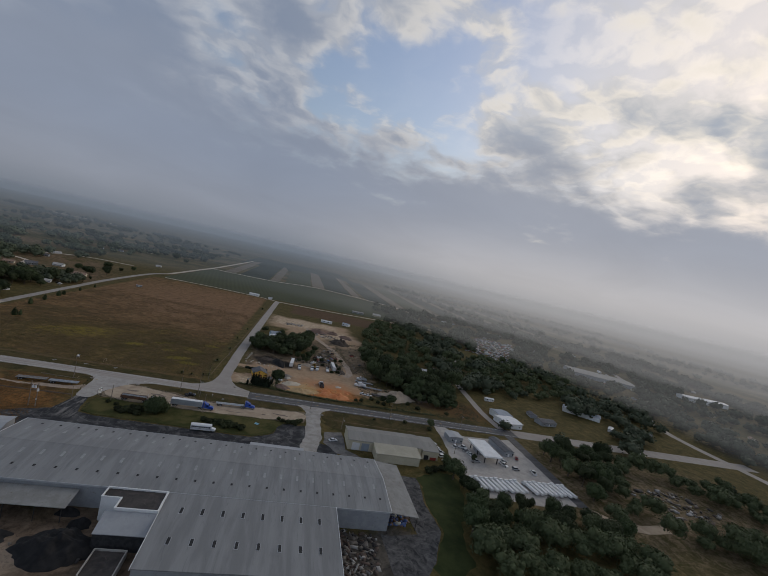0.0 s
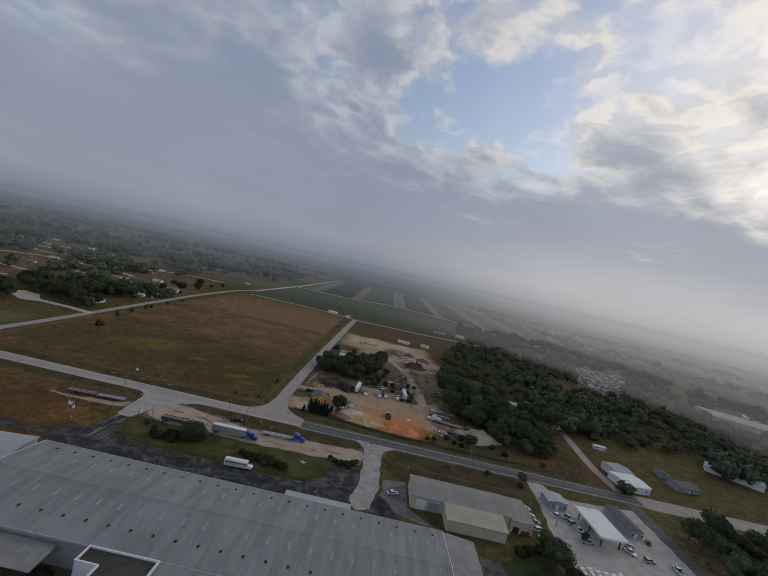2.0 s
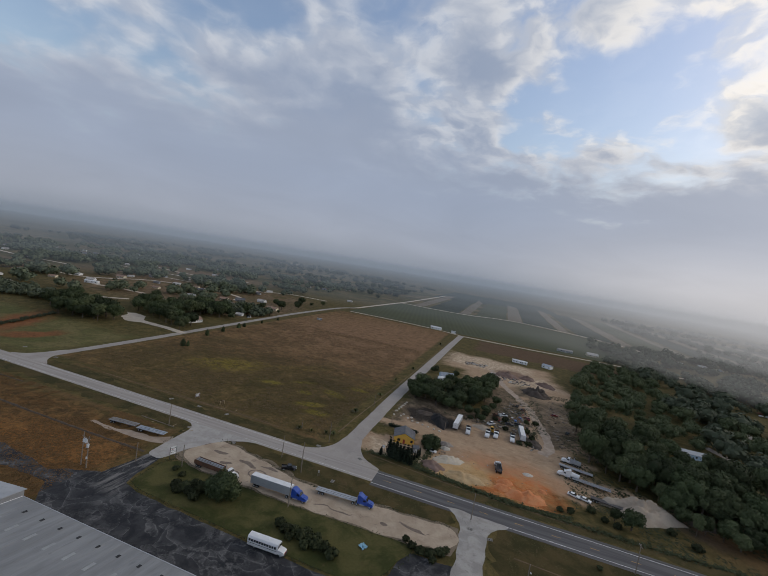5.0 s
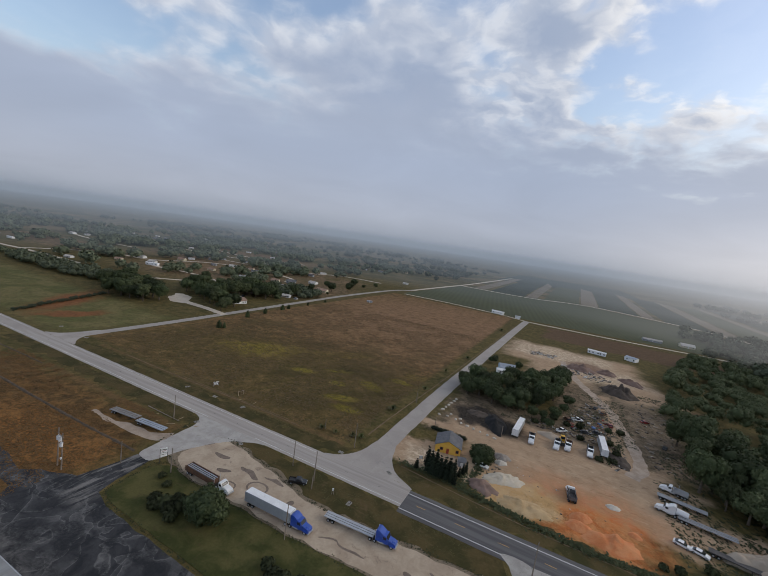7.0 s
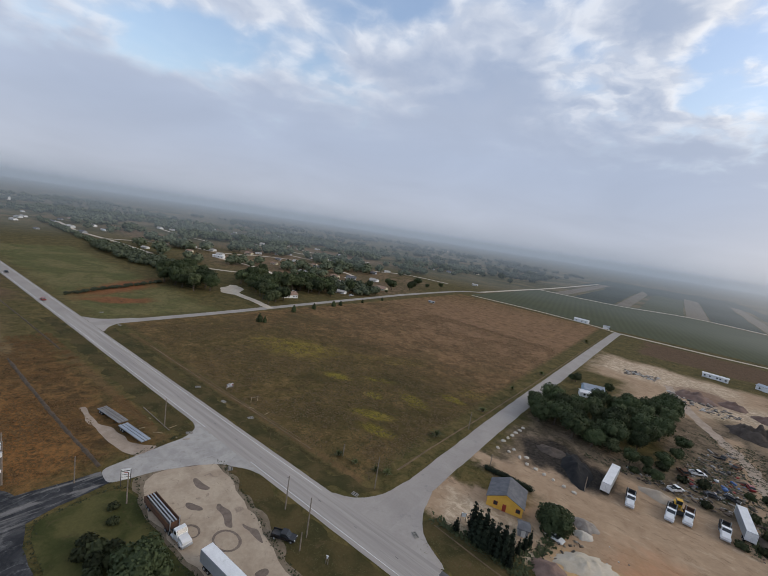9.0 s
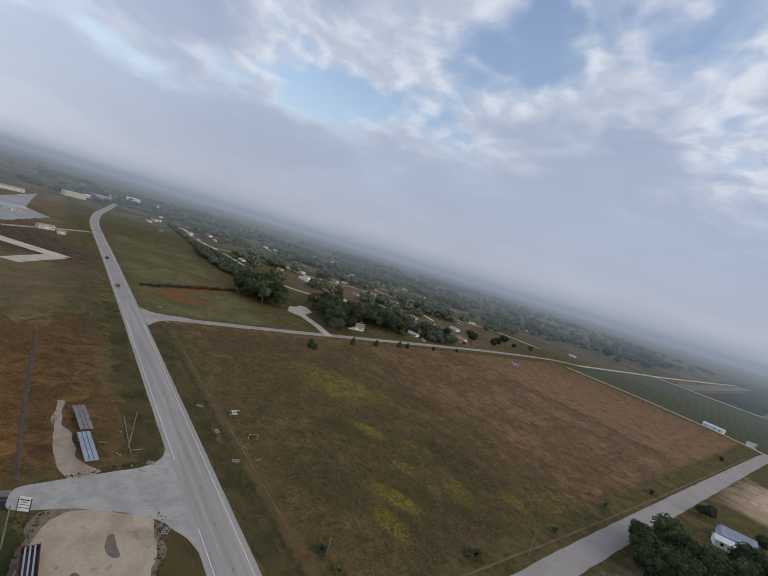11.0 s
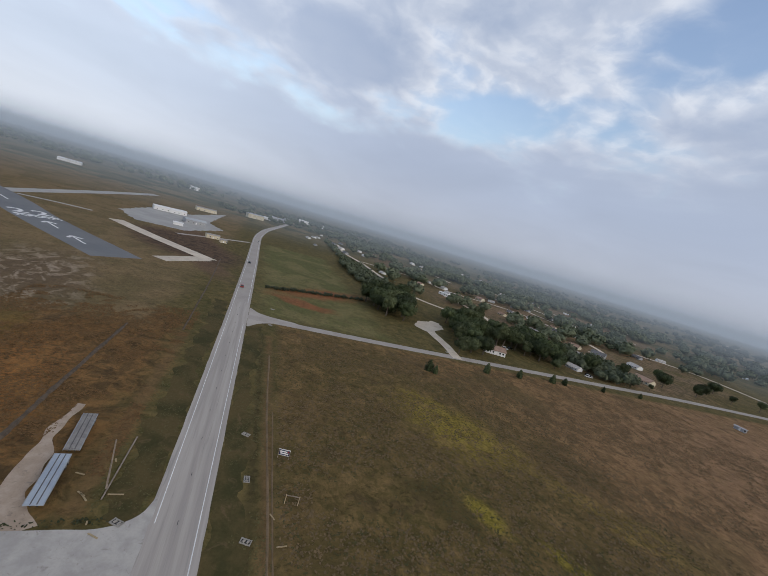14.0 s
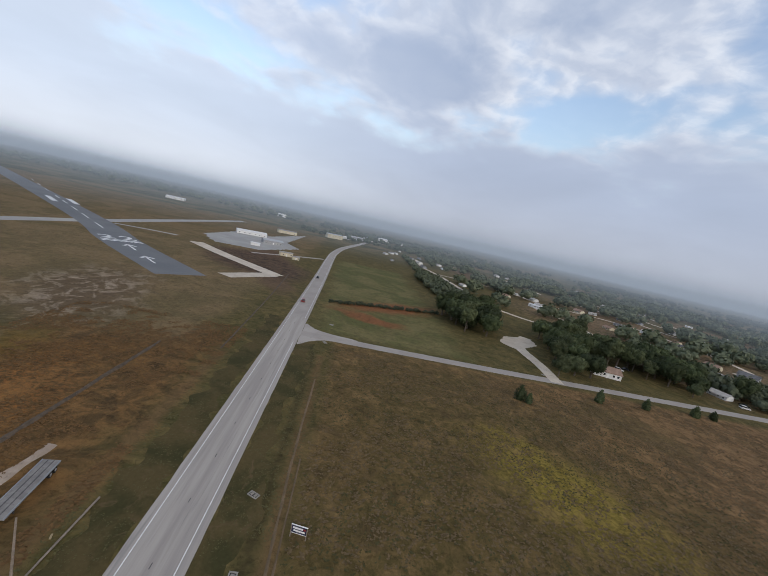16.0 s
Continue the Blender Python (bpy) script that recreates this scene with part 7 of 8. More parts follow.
heap("black_mound", "small black pile beside the white block", SOOT, -11.5, -133.5, 3.2, 2.6, 2.2, 0, 19, 0.32, "pile")
heap("black_mound", "small black pile against the long wall", SOOT, -17, -129, 3.4, 2.0, 1.8, 0, 20, 0.32, "pile")



def rubble(name, label, material, poly, count, size, seed, kind="stuff", category="rubble", long=1.6):
    """Broken pieces lying about: one mesh of uneven blocks."""
    rng = np.random.default_rng(seed)
    base = np.array([(x, y, z) for x in (-1, 1) for y in (-1, 1) for z in (-1, 1)], dtype=float)
    quad = np.array([(0, 1, 3, 2), (4, 6, 7, 5), (0, 4, 5, 1), (2, 3, 7, 6), (0, 2, 6, 4), (1, 5, 7, 3)])
    xs, ys = [p[0] for p in poly], [p[1] for p in poly]
    vs, fs, n = [], [], 0
    while len(vs) < count:
        x, y = rng.uniform(min(xs), max(xs)), rng.uniform(min(ys), max(ys))
        if not inside(x, y, poly):
            continue
        s = size * rng.uniform(0.3, 1.2) * np.array([rng.uniform(0.5, long), rng.uniform(0.4, 1.0), rng.uniform(0.15, 0.5)])
        v = base * s * rng.uniform(0.6, 1.1, (8, 1))
        a, b = rng.uniform(0, 6.28), rng.uniform(-0.35, 0.35)
        v = v @ np.array([[math.cos(b), 0, -math.sin(b)], [0, 1, 0], [math.sin(b), 0, math.cos(b)]]) @ np.array([[math.cos(a), math.sin(a), 0], [-math.sin(a), math.cos(a), 0], [0, 0, 1]])
        vs.append(v + (x, y, s[2] * 0.6))
        fs.append(quad + n)
        n += 8
    ob = new(name, array_mesh(name, np.concatenate(vs), [np.concatenate(fs)], material))
    return tagged(ob, label, category, kind=kind)


def mixed(name, a, b, c, d):
    """Junk in several colours, one to each piece."""
    m = bpy.data.materials.new(name)
    m.use_nodes = True
    g = Net(m.node_tree)
    r = g.add("ShaderNodeNewGeometry").outputs["Random Per Island"]
    col = g.mix(g.ramp(r, 0.3, 0.34), a, b)
    col = g.mix(g.ramp(r, 0.6, 0.64), col, c)
    col = g.mix(g.ramp(r, 0.85, 0.88), col, d)
    n = g.noise(g.add("ShaderNodeTexCoord").outputs["Object"], 2.0, 4.0)[0]
    k = g.math("ADD", 0.7, g.math("MULTIPLY", n, 0.6))
    col = g.mix(1.0, col, g.comb(k, k, k), "MULTIPLY")
    s = g.add("ShaderNodeBsdfPrincipled", {}, Base_Color=col, Roughness=0.7)
    g.add("ShaderNodeOutputMaterial", {}, Surface=s.outputs[0])
    return m


JUNK = mixed("junk", (0.045, 0.04, 0.036), (0.13, 0.095, 0.07), (0.19, 0.165, 0.135), (0.33, 0.32, 0.31))
JUNK_PALE = mixed("junk_pale", (0.09, 0.08, 0.07), (0.24, 0.20, 0.165), (0.36, 0.32, 0.28), (0.5, 0.48, 0.45))
DEBRIS = mixed("brown_debris", (0.07, 0.055, 0.042), (0.14, 0.105, 0.075), (0.22, 0.175, 0.13), (0.3, 0.26, 0.21))
SCRAP = mixed("dark_scrap", (0.035, 0.03, 0.028), (0.09, 0.06, 0.045), (0.15, 0.13, 0.11), (0.3, 0.29, 0.27))
rubble("yard_junk", "jumble of scrap parts and pallets among weeds", JUNK, [(62, 78), (86, 76), (87, 104), (84, 136), (76, 130), (66, 100)], 230, 0.6, 41, long=2.6)
rubble("yard_junk", "red, white and blue junk among the weeds", mixed("bright_junk", (0.28, 0.04, 0.03), (0.05, 0.05, 0.05), (0.55, 0.55, 0.55), (0.08, 0.16, 0.36)), [(64, 94), (74, 96), (82, 120), (86, 104), (80, 88), (70, 84)], 46, 0.75, 52)
rubble("yard_junk", "old timber and scrap east of the dirt track", DEBRIS, [(99, 66), (110, 70), (120, 160), (106, 170), (98, 130)], 170, 0.55, 42, long=3.0)
rubble("yard_junk", "dark scrap and tyres round the parked trucks", SCRAP, [(83, 54), (89, 60), (90, 76), (84, 80), (82, 66)], 90, 0.5, 54, long=2.2)
rubble("yard_junk", "dark scrap behind the tipper trucks", SCRAP, [(48, 76), (72, 74), (80, 80), (66, 84), (50, 82)], 110, 0.5, 55, long=2.2)
rubble("concrete_rubble", "pale broken concrete on the sand", JUNK_PALE, [(62, 196), (84, 186), (96, 200), (80, 210), (60, 212)], 120, 0.9, 43)
rubble("yard_junk", "rubble and boards near the blue house", JUNK_PALE, [(36, 224), (54, 228), (56, 240), (34, 238)], 70, 1.2, 44)
rubble("scrap_metal", "scrap metal and beams behind the warehouse", SCRAP, [(66.5, -158), (78, -158), (82, -128), (67, -128)], 260, 0.8, 45, long=2.5)
rubble("scrap_beams", "rusty beams and timbers stacked by the warehouse", SCRAP, [(66.8, -150), (73, -150), (73, -127), (66.8, -127)], 46, 0.8, 53, long=5.0)
rubble("scrap_metal", "scrap on the ground south of the warehouse", SCRAP, [(-46, -160), (6, -160), (6, -146), (-46, -138)], 70, 0.8, 46)
rubble("scrap_metal", "blue and grey goods under the lean-to", mixed("goods", (0.05, 0.09, 0.25), (0.16, 0.10, 0.07), (0.08, 0.14, 0.34), (0.5, 0.49, 0.45)), [(88, -122), (96.5, -122), (96.5, -112), (88, -112)], 90, 1.0, 47)
rubble("scrap_metal", "scattered wrecks and scrap in the thicket", JUNK, [(244, -74), (280, -66), (296, -90), (270, -104), (250, -96)], 150, 1.3, 48)
rubble("stones", "broken edge stones along the gravel", JUNK_PALE, [(34, 41), (120, 4), (122, 8), (100, 14), (60, 1.5), (46, 4), (34, 12), (32, 20)], 50, 0.3, 49)
rubble("yard_litter", "pale litter and boards at the yard edge", DEBRIS, [(36, 12), (44, 16), (48, 30), (40, 34), (36, 24)], 30, 0.45, 50)


def wreck_yard():
    """The breaker's yard: rows of old cars, joined."""
    rng = np.random.default_rng(60)
    prof = [(-2.2, 0.3), (-2.2, 0.9), (-1.3, 0.95), (-0.8, 1.4), (0.6, 1.4), (1.1, 0.95), (2.1, 0.8), (2.2, 0.3)]
    base = np.array([(u, s, w) for s in (-0.9, 0.9) for u, w in prof])
    k = len(prof)
    quads = np.array([(i, (i + 1) % k, (i + 1) % k + k, i + k) for i in range(k)])
    ends = np.array([list(range(k))[::-1], list(range(k, 2 * k))])
    vs, fq, fe, n = [], [], [], 0
    poly = [(296, 282), (342, 236), (466, 438), (388, 438)]
    for i in range(40):
        for j in range(44):
            x, y = 290 + i * 4.6 + rng.uniform(-0.8, 0.8), 232 + j * 5.2 + rng.uniform(-0.8, 0.8)
            if not inside(x, y, poly) or rng.uniform() < 0.35:
                continue
            a = rng.choice((0.5, 0.55, 2.1)) + rng.uniform(-0.2, 0.2)
            v = base @ np.array([[math.cos(a), math.sin(a), 0], [-math.sin(a), math.cos(a), 0], [0, 0, 1]]) + (x, y, 0)
            vs.append(v)
            fq.append(quads + n)
            fe.append(ends + n)
            n += 2 * k
    ob = new("wrecked_cars", array_mesh("wrecked_cars", np.concatenate(vs), [np.concatenate(fq), np.concatenate(fe)], mixed("wreck_paint", (0.30, 0.30, 0.30), (0.42, 0.41, 0.4), (0.10, 0.11, 0.13), (0.24, 0.09, 0.07))))
    tagged(ob, "hundreds of pale wrecked cars in a breaker's yard", "cars", kind="stuff")


wreck_yard()

# ---- ditches, ruts and wet spots ----


def berm(name, label, pts, w, h, material, seed=1, step=2.0):
    """A low ragged ridge of turned soil along a line."""
    line = smooth_line(pts, step)
    bm = bmesh.new()
    rows = []
    for i, p in enumerate(line):
        d = (line[min(i + 1, len(line) - 1)] - line[max(i - 1, 0)]).normalized()
        n = Vector((-d.y, d.x, 0))
        k = 1 + 0.5 * noise.noise((p.x * 0.4, p.y * 0.4, seed))
        sh = 0.15 * w * noise.noise((p.x * 0.12, p.y * 0.12, seed + 3))
        rows.append([bm.verts.new((p.x + n.x * (u * w * k + sh), p.y + n.y * (u * w * k + sh), z)) for u, z in ((-0.5, -0.05), (-0.22, h * k), (0.15, h * k * 0.8), (0.5, -0.05))])
    for r, s in zip(rows, rows[1:]):
        for j in range(3):
            bm.faces.new((r[j], r[j + 1], s[j + 1], s[j]))
    bmesh.ops.recalc_face_normals(bm, faces=bm.faces[:])
    ob = part(name, bm, material, smooth=True)
    return tagged(ob, label, kind="structure")


DITCH_SOIL = surface("brown_ditch_soil", (0.066, 0.050, 0.036), (0.108, 0.080, 0.056), 0.5, 0.95, bump=0.5, grain=0.5, stain=(0.15, 0.115, 0.08))
RUT = surface("dry_rut_soil", (0.125, 0.088, 0.05), (0.175, 0.12, 0.07), 0.25, 0.95, bump=0.5, grain=0.5, stain=(0.10, 0.085, 0.05))
berm("ditch_1", "brown turned soil of a straight ditch", [(-58, -45.8), (-78, -46.3), (-103, -46.7), (-147, -46.6)], 1.2, 0.3, DITCH_SOIL, 1)
berm("ditch_2", "grey turned soil of a ditch", [(-150, -29.5), (-190, -30.5), (-240, -32), (-313, -35)], 0.8, 0.2, DITCH_SOIL, 2)
for k, (pts, w) in enumerate((([(-30, 1.6), (-60, 2.0), (-100, 1.4), (-140, 1.8)], 0.6), ([(-36, 3.0), (-70, 2.8), (-100, 2.9)], 0.4),
                              ([(-5.5, 14), (-4.6, 40), (-2.0, 90), (2, 190), (7, 340)], 0.8),
                              ([(14, 2.5), (30, 0.5), (60, -2.5), (100, -3.5)], 0.6), ([(74, -33), (100, -34), (132, -34)], 0.8))):
    berm("rut_%d" % (k + 1), "dry rut of bare soil in the verge", pts, w, 0.12, RUT, 5 + k)
TRACK_SAND = surface("track_sand", (0.35, 0.27, 0.205), (0.44, 0.35, 0.275), 0.3, 0.95, bump=0.3, stain=(0.24, 0.19, 0.15), grain=0.35)
MUD = surface("damp_mud", (0.155, 0.115, 0.09), (0.215, 0.165, 0.13), 0.9, 0.7, stain=(0.10, 0.08, 0.065))
setting("track_2", ribbon([(90, 54), (94.2, 64), (94.6, 76), (93.4, 90), (91.0, 108), (87.6, 130), (80.0, 152), (71.5, 176), (64, 206), (60, 226)], 5.2, 5.2, z=0.035, ragged=1.3, step=1.5), TRACK_SAND, "pale sandy dirt track through the scrap yard")
setting("track_1", ribbon([(-93, -39), (-84, -39.6), (-74, -38.4), (-66, -38.2), (-61, -36.6), (-57, -34)], 0.7, 5.5, z=0.03, ragged=0.9, step=0.8), TRACK_SAND, "pale sandy scrape beside the flatbeds")
for k, (x, y, a, b, t) in enumerate(((-35.6, -31.4, 2.4, 1.1, -5), (-29.5, -36.2, 2.2, 0.9, 20), (-23, -32.3, 4.6, 1.0, -12), (-4.1, -35.9, 1.0, 1.3, 0), (-48.5, -32.5, 8.0, 1.7, 52), (-14, -31, 4, 0.7, -8), (34, -38, 1.2, 0.8, 0), (16, -40.5, 7, 0.5, 3), (43, -36, 5, 0.6, -6))):
    n = 18
    pts = [(x + math.cos(i / n * math.tau) * a * math.cos(radians(t)) - math.sin(i / n * math.tau) * b * math.sin(radians(t)), y + math.cos(i / n * math.tau) * a * math.sin(radians(t)) + math.sin(i / n * math.tau) * b * math.cos(radians(t))) for i in range(n)]
    setting("mud_%d" % (k + 1), patch(pts, 0.066 + 0.0005 * k, 1.1, 0.5, k), MUD, "damp brown mud in the gravel")
for k, (x, y, a, b) in enumerate(((-15.9, -36.1, 3.2, 2.5), (-23.2, -40.3, 2.0, 1.5))):
    pts = [(x + math.cos(i / 20 * math.tau) * a, y + math.sin(i / 20 * math.tau) * b) for i in range(21)]
    setting("mud_ring_%d" % (k + 1), ribbon(pts, 0.55, z=0.066, ragged=0.3, step=0.8), MUD, "dark tyre ring in the gravel")

# ---- roadside furniture ----


def utility_pole(x, y, h=10.5, arm=True, lamp=False, lean=0.0):
    v = thing("utility_pole", "grey weathered wooden utility pole", "pole", x, y, 8, group="utility poles")
    part("pole", rod(bmesh.new(), (0, 0, -0.3), (lean, 0, h), 0.17, 0.11), WOOD_POLE, v)
    if arm:
        part("crossarm", boxes((lean - 0.06, lean + 0.06, -1.2, 1.2, h - 0.8, h - 0.66)), WOOD_POLE, v)
        for s in (-1.05, 0.4, 1.05):
            part("insulator", rod(bmesh.new(), (lean, s, h - 0.66), (lean, s, h - 0.42), 0.06, 0.05, 6), CAR_SILVER, v)
    if lamp:
        part("lamp_arm", rod(bmesh.new(), (lean, 0, h - 1.6), (lean, -1.6, h - 1.2), 0.04, seg=6), STEEL_DARK, v)
        part("lamp_head", boxes((lean - 0.15, lean + 0.15, -2.1, -1.5, h - 1.28, h - 1.12), bevel=0.03), CAR_SILVER, v)
    return v


for x, y, h, a, l in ((-67.2, -25.5, 9.5, False, False), (-5.0, -23.2, 10, False, False), (-3.2, -26.8, 4.5, False, False), (-40.3, -46.3, 8, False, False), (3.1, -46.8, 10, False, False), (-4.9, 2.0, 9.5, False, False),
                      (110.8, -15.5 - 5, 10, True, False), (60, -20.5, 9.5, False, False), (40.4, 51.6, 5, False, False), (-21, 6.5, 4, False, False), (13.7, 40.6, 4, False, False), (-15, -21, 9, False, False), (-2.0, 58, 7, False, False), (160, -21, 10, True, False), (-55, -52, 7, False, False), (77, -57.8 + 14, 7, False, True), (142, -56, 7, False, True)):
    utility_pole(x, y, h, a, l)


CULVERT_STONE = surface("stained_concrete", (0.26, 0.245, 0.22), (0.34, 0.32, 0.29), 0.8, 0.9, stain=(0.12, 0.11, 0.09))


def culvert(x, y, turn):
    v = thing("culvert_end", "pale concrete culvert end set in the verge", "culvert", x, y, turn, group="culvert ends")
    part("collar", boxes((-0.95, 0.95, -0.6, -0.42, 0, 0.2), (-0.95, 0.95, 0.42, 0.6, 0, 0.2), (-0.95, -0.77, -0.42, 0.42, 0, 0.2), (0.77, 0.95, -0.42, 0.42, 0, 0.2), bevel=0.04), CULVERT_STONE, v)
    for s in (-0.36, 0.36):
        part("pipe", rod(bmesh.new(), (s - 0.1, -0.2, 0.02), (s + 0.1, 0.3, 0.1), 0.22, seg=10), CULVERT_STONE, v)
    part("basin", boxes((-0.77, 0.77, -0.42, 0.42, 0.0, 0.05)), DARK_OPENING, v)


for x, y, t in ((-56.8, -1.6, 70), (-72.2, -2.3, 0), (-88, -3.4, 60), (-7.0, -3.9, 5), (12.3, -4.0, 150), (-37, -22, 150), (-59.8, -21.5, 60), (9.3, -25.5, 90), (60, -26, 0), (66.6, -28, 10), (-176, 2, 30), (-203, 3, 60), (-190, 100, 10)):
    culvert(x, y, t)


def sign_board(name, label, x, y, turn, w, h, z, rows, ground, post=WOOD_POLE):
    v = thing(name, label, "sign", x, y, turn)
    for s in (-1, 1):
        part("post", boxes((s * w / 2 - 0.07, s * w / 2 + 0.07, -0.06, 0.06, -0.2, z + h)), post, v)
    b = part("board", boxes((-w / 2 + 0.07, w / 2 - 0.07, -0.05, 0.05, z, z + h)), ground, v)
    part("frame", boxes((-w / 2 - 0.07, w / 2 + 0.07, -0.07, 0.07, z + h, z + h + 0.1), (-w / 2 + 0.071, w / 2 - 0.071, -0.07, 0.07, z - 0.1, z)), TRIM_WHITE, v)
    for u0, u1, z0, z1, m in rows:
        for s in (-1, 1):
            part("text_bar", boxes((u0 * w / 2, u1 * w / 2, s * 0.055 - 0.006, s * 0.055 + 0.006, z + z0 * h, z + z1 * h)), m, b)
    return v


sign_board("entrance_sign", "white entrance sign board with dark lines of writing", -46.6, -44.2, 62, 2.0, 2.6, 2.0, ((-0.8, 0.8, 0.78, 0.86, STEEL_DARK), (-0.5, 0.5, 0.62, 0.68, TRIM_RED), (-0.85, 0.85, 0.44, 0.48, STEEL_DARK), (-0.85, 0.85, 0.2, 0.24, STEEL_DARK)), WALL_WHITE, STEEL_DARK)
sign_board("land_sign", "dark framed roadside sale sign with white panel", -80.2, 5.2, 78, 2.5, 1.25, 0.9, ((-0.8, 0.5, 0.55, 0.8, TRIM_WHITE), (0.55, 0.85, 0.55, 0.8, CAR_RED), (-0.7, 0.75, 0.2, 0.42, TRIM_WHITE)), surface("navy_panel", (0.02, 0.025, 0.06), (0.03, 0.035, 0.08), 1.0, 0.6))
sign_board("small_sign", "small pale notice on a thin post", 18.6, 9.2, 30, 1.2, 0.9, 1.6, (), WALL_WHITE)
sign_board("small_sign", "small pale notice by the drive", 3.2, -1.0 - 24, 20, 0.5, 0.5, 1.4, (), WALL_WHITE)


def post_frame(x, y, turn):
    v = thing("timber_frame", "bare wooden frame of an unfinished sign", "frame", x, y, turn)
    for u in (-1.3, 1.3):
        part("post", boxes((u - 0.07, u + 0.07, -0.07, 0.07, -0.2, 2.0)), surface("new_timber", (0.42, 0.32, 0.2), (0.48, 0.37, 0.24), 2.0, 0.8), v)
    part("rail", boxes((-1.22, 1.22, -0.05, 0.05, 1.75, 1.92)), WOOD_POLE, v)


post_frame(-66, 6.4, 80)


def transformer_poles(x, y):
    v = thing("transformer_poles", "pair of wooden poles carrying white transformer cans", "pole", x, y, 20)
    for u, w, h in ((0, 0, 11.0), (-2.6, 1.4, 11.6)):
        part("pole", rod(bmesh.new(), (u, w, -0.3), (u, w, h), 0.2, 0.14), WOOD_POLE, v)
    part("crossarm", rod(bmesh.new(), (-3.2, 1.7, 10.0), (0.6, -0.3, 10.0), 0.09, seg=6), WOOD_POLE, v)
    for u, w, z in ((-1.9, 0.6, 8.6), (-0.9, 0.1, 8.6), (0.1, -0.45, 7.4)):
        c = part("transformer_can", rod(bmesh.new(), (u, w, z), (u, w, z + 1.1), 0.42, 0.42, 14), CAR_WHITE, v, "white painted transformer can")
        part("lid", rod(bmesh.new(), (u, w, z + 1.1), (u, w, z + 1.25), 0.44, 0.2, 14), CAR_SILVER, c)
        part("bushing", rod(bmesh.new(), (u, w, z + 1.25), (u, w, z + 1.6), 0.06, 0.05, 6), TRIM_WHITE, c)
    part("meter_box", boxes((-0.2, 0.2, -0.45, -0.2, 3.4, 4.1), bevel=0.03), TRIM_WHITE, v)


transformer_poles(-63.6, -63.2)


def boulders():
    rng = random.Random(9)
    group = "pale edging boulders"
    base = []
    for k in range(3):
        bm = bmesh.new()
        bmesh.ops.create_icosphere(bm, subdivisions=2, radius=0.7)
        for v in bm.verts:
            v.co *= 1 + 0.28 * noise.noise(v.co * 1.7 + Vector((k * 5, 0, 0)))
            v.co.z = max(v.co.z * 0.75, -0.3)
        ob = part("boulder", bm, ROCK)
        base.append(tagged(ob, "pale limestone boulder edging the yard", "boulder", group))
    spots = [(12.9, 78), (12.7, 74.8), (12.2, 71.3), (11.9, 67.9), (11.5, 64.2), (11.0, 60.5), (11.4, 53.8), (15.2, 54.6), (19.3, 54.1), (22.5, 51.8), (25.5, 51.2), (28.5, 50.3), (31.6, 49.6), (35.0, 48.6), (38.2, 48), (16, 57.5), (21, 56)]
    for i, (x, y) in enumerate(spots):
        m = pose(x, y, 0.2, 0, 0, rng.uniform(0, 360)) @ Matrix.Diagonal((rng.uniform(0.8, 1.6), rng.uniform(0.7, 1.1), rng.uniform(0.7, 1.1), 1))
        if i < 3:
            base[i].matrix_basis = m
        else:
            k = base[i % 3]
            keep = k.scale.copy()
            k.scale = (1, 1, 1)
            copy_thing(k, m)
            k.scale = keep


boulders()


def tarp(x, y):
    v = thing("tarp", "crumpled light blue tarpaulin on the lawn", "tarp", x, y, 60)
    bm = bmesh.new()
    bmesh.ops.create_grid(bm, x_segments=10, y_segments=8, size=1.1)
    for q in bm.verts:
        q.co.z = 0.35 + 0.45 * noise.noise(q.co * 1.6)
    part("sheet", bm, surface("blue_tarp", (0.18, 0.38, 0.5), (0.3, 0.5, 0.6), 1.5, 0.5), v)
    part("heap", boxes((-0.8, 0.8, -0.7, 0.7, 0.0, 0.2), bevel=0.05), SOIL_DARK, v)


tarp(31, -51.5)

# ---- shrubs, palms and grass ----


def shrub_kind(name, label, seed, r, h, leaf, leaves=260, size=0.28, column=False, group=""):
    rng = np.random.default_rng(seed)
    t = thing(name, label, "shrub" if not column else "conifer", group=group)
    if column:
        lobes = [(0, 0, h * (0.12 + 0.2 * i), r * (1.0, 0.95, 0.8, 0.55, 0.28)[i]) for i in range(5)]
    else:
        lobes = [(0, 0, h * 0.45, r * 0.62)] + [(math.cos(a) * r * 0.5, math.sin(a) * r * 0.5, h * rng.uniform(0.3, 0.55), r * rng.uniform(0.35, 0.5)) for a in np.arange(5) * 1.26]
    v, f = leaf_cloud(rng, lobes, leaves, size)
    new("foliage", array_mesh("foliage", v, f, leaf)).parent = t
    part("stem", rod(bmesh.new(), (0, 0, -0.1), (0, 0, h * 0.5), r * 0.12, r * 0.06, 6), BARK, t)
    return t


SHRUBS = [shrub_kind("shrub", "rounded olive green shrub", 70 + i, 1.6, 1.9, LEAF_OLIVE, group="shrubs") for i in range(2)]
JUNIPERS = [shrub_kind("juniper", "narrow blackish-green columnar juniper", 80 + i, 0.75, 4.2, LEAF_JUNIPER, 320, 0.2, True, "junipers by the yellow house") for i in range(2)]
YOUNG = [shrub_kind("young_tree", "small dark bushy tree by the lane", 90, 1.5, 4.2, LEAF_OAK, 320, 0.35, True, "young trees by the lane")]


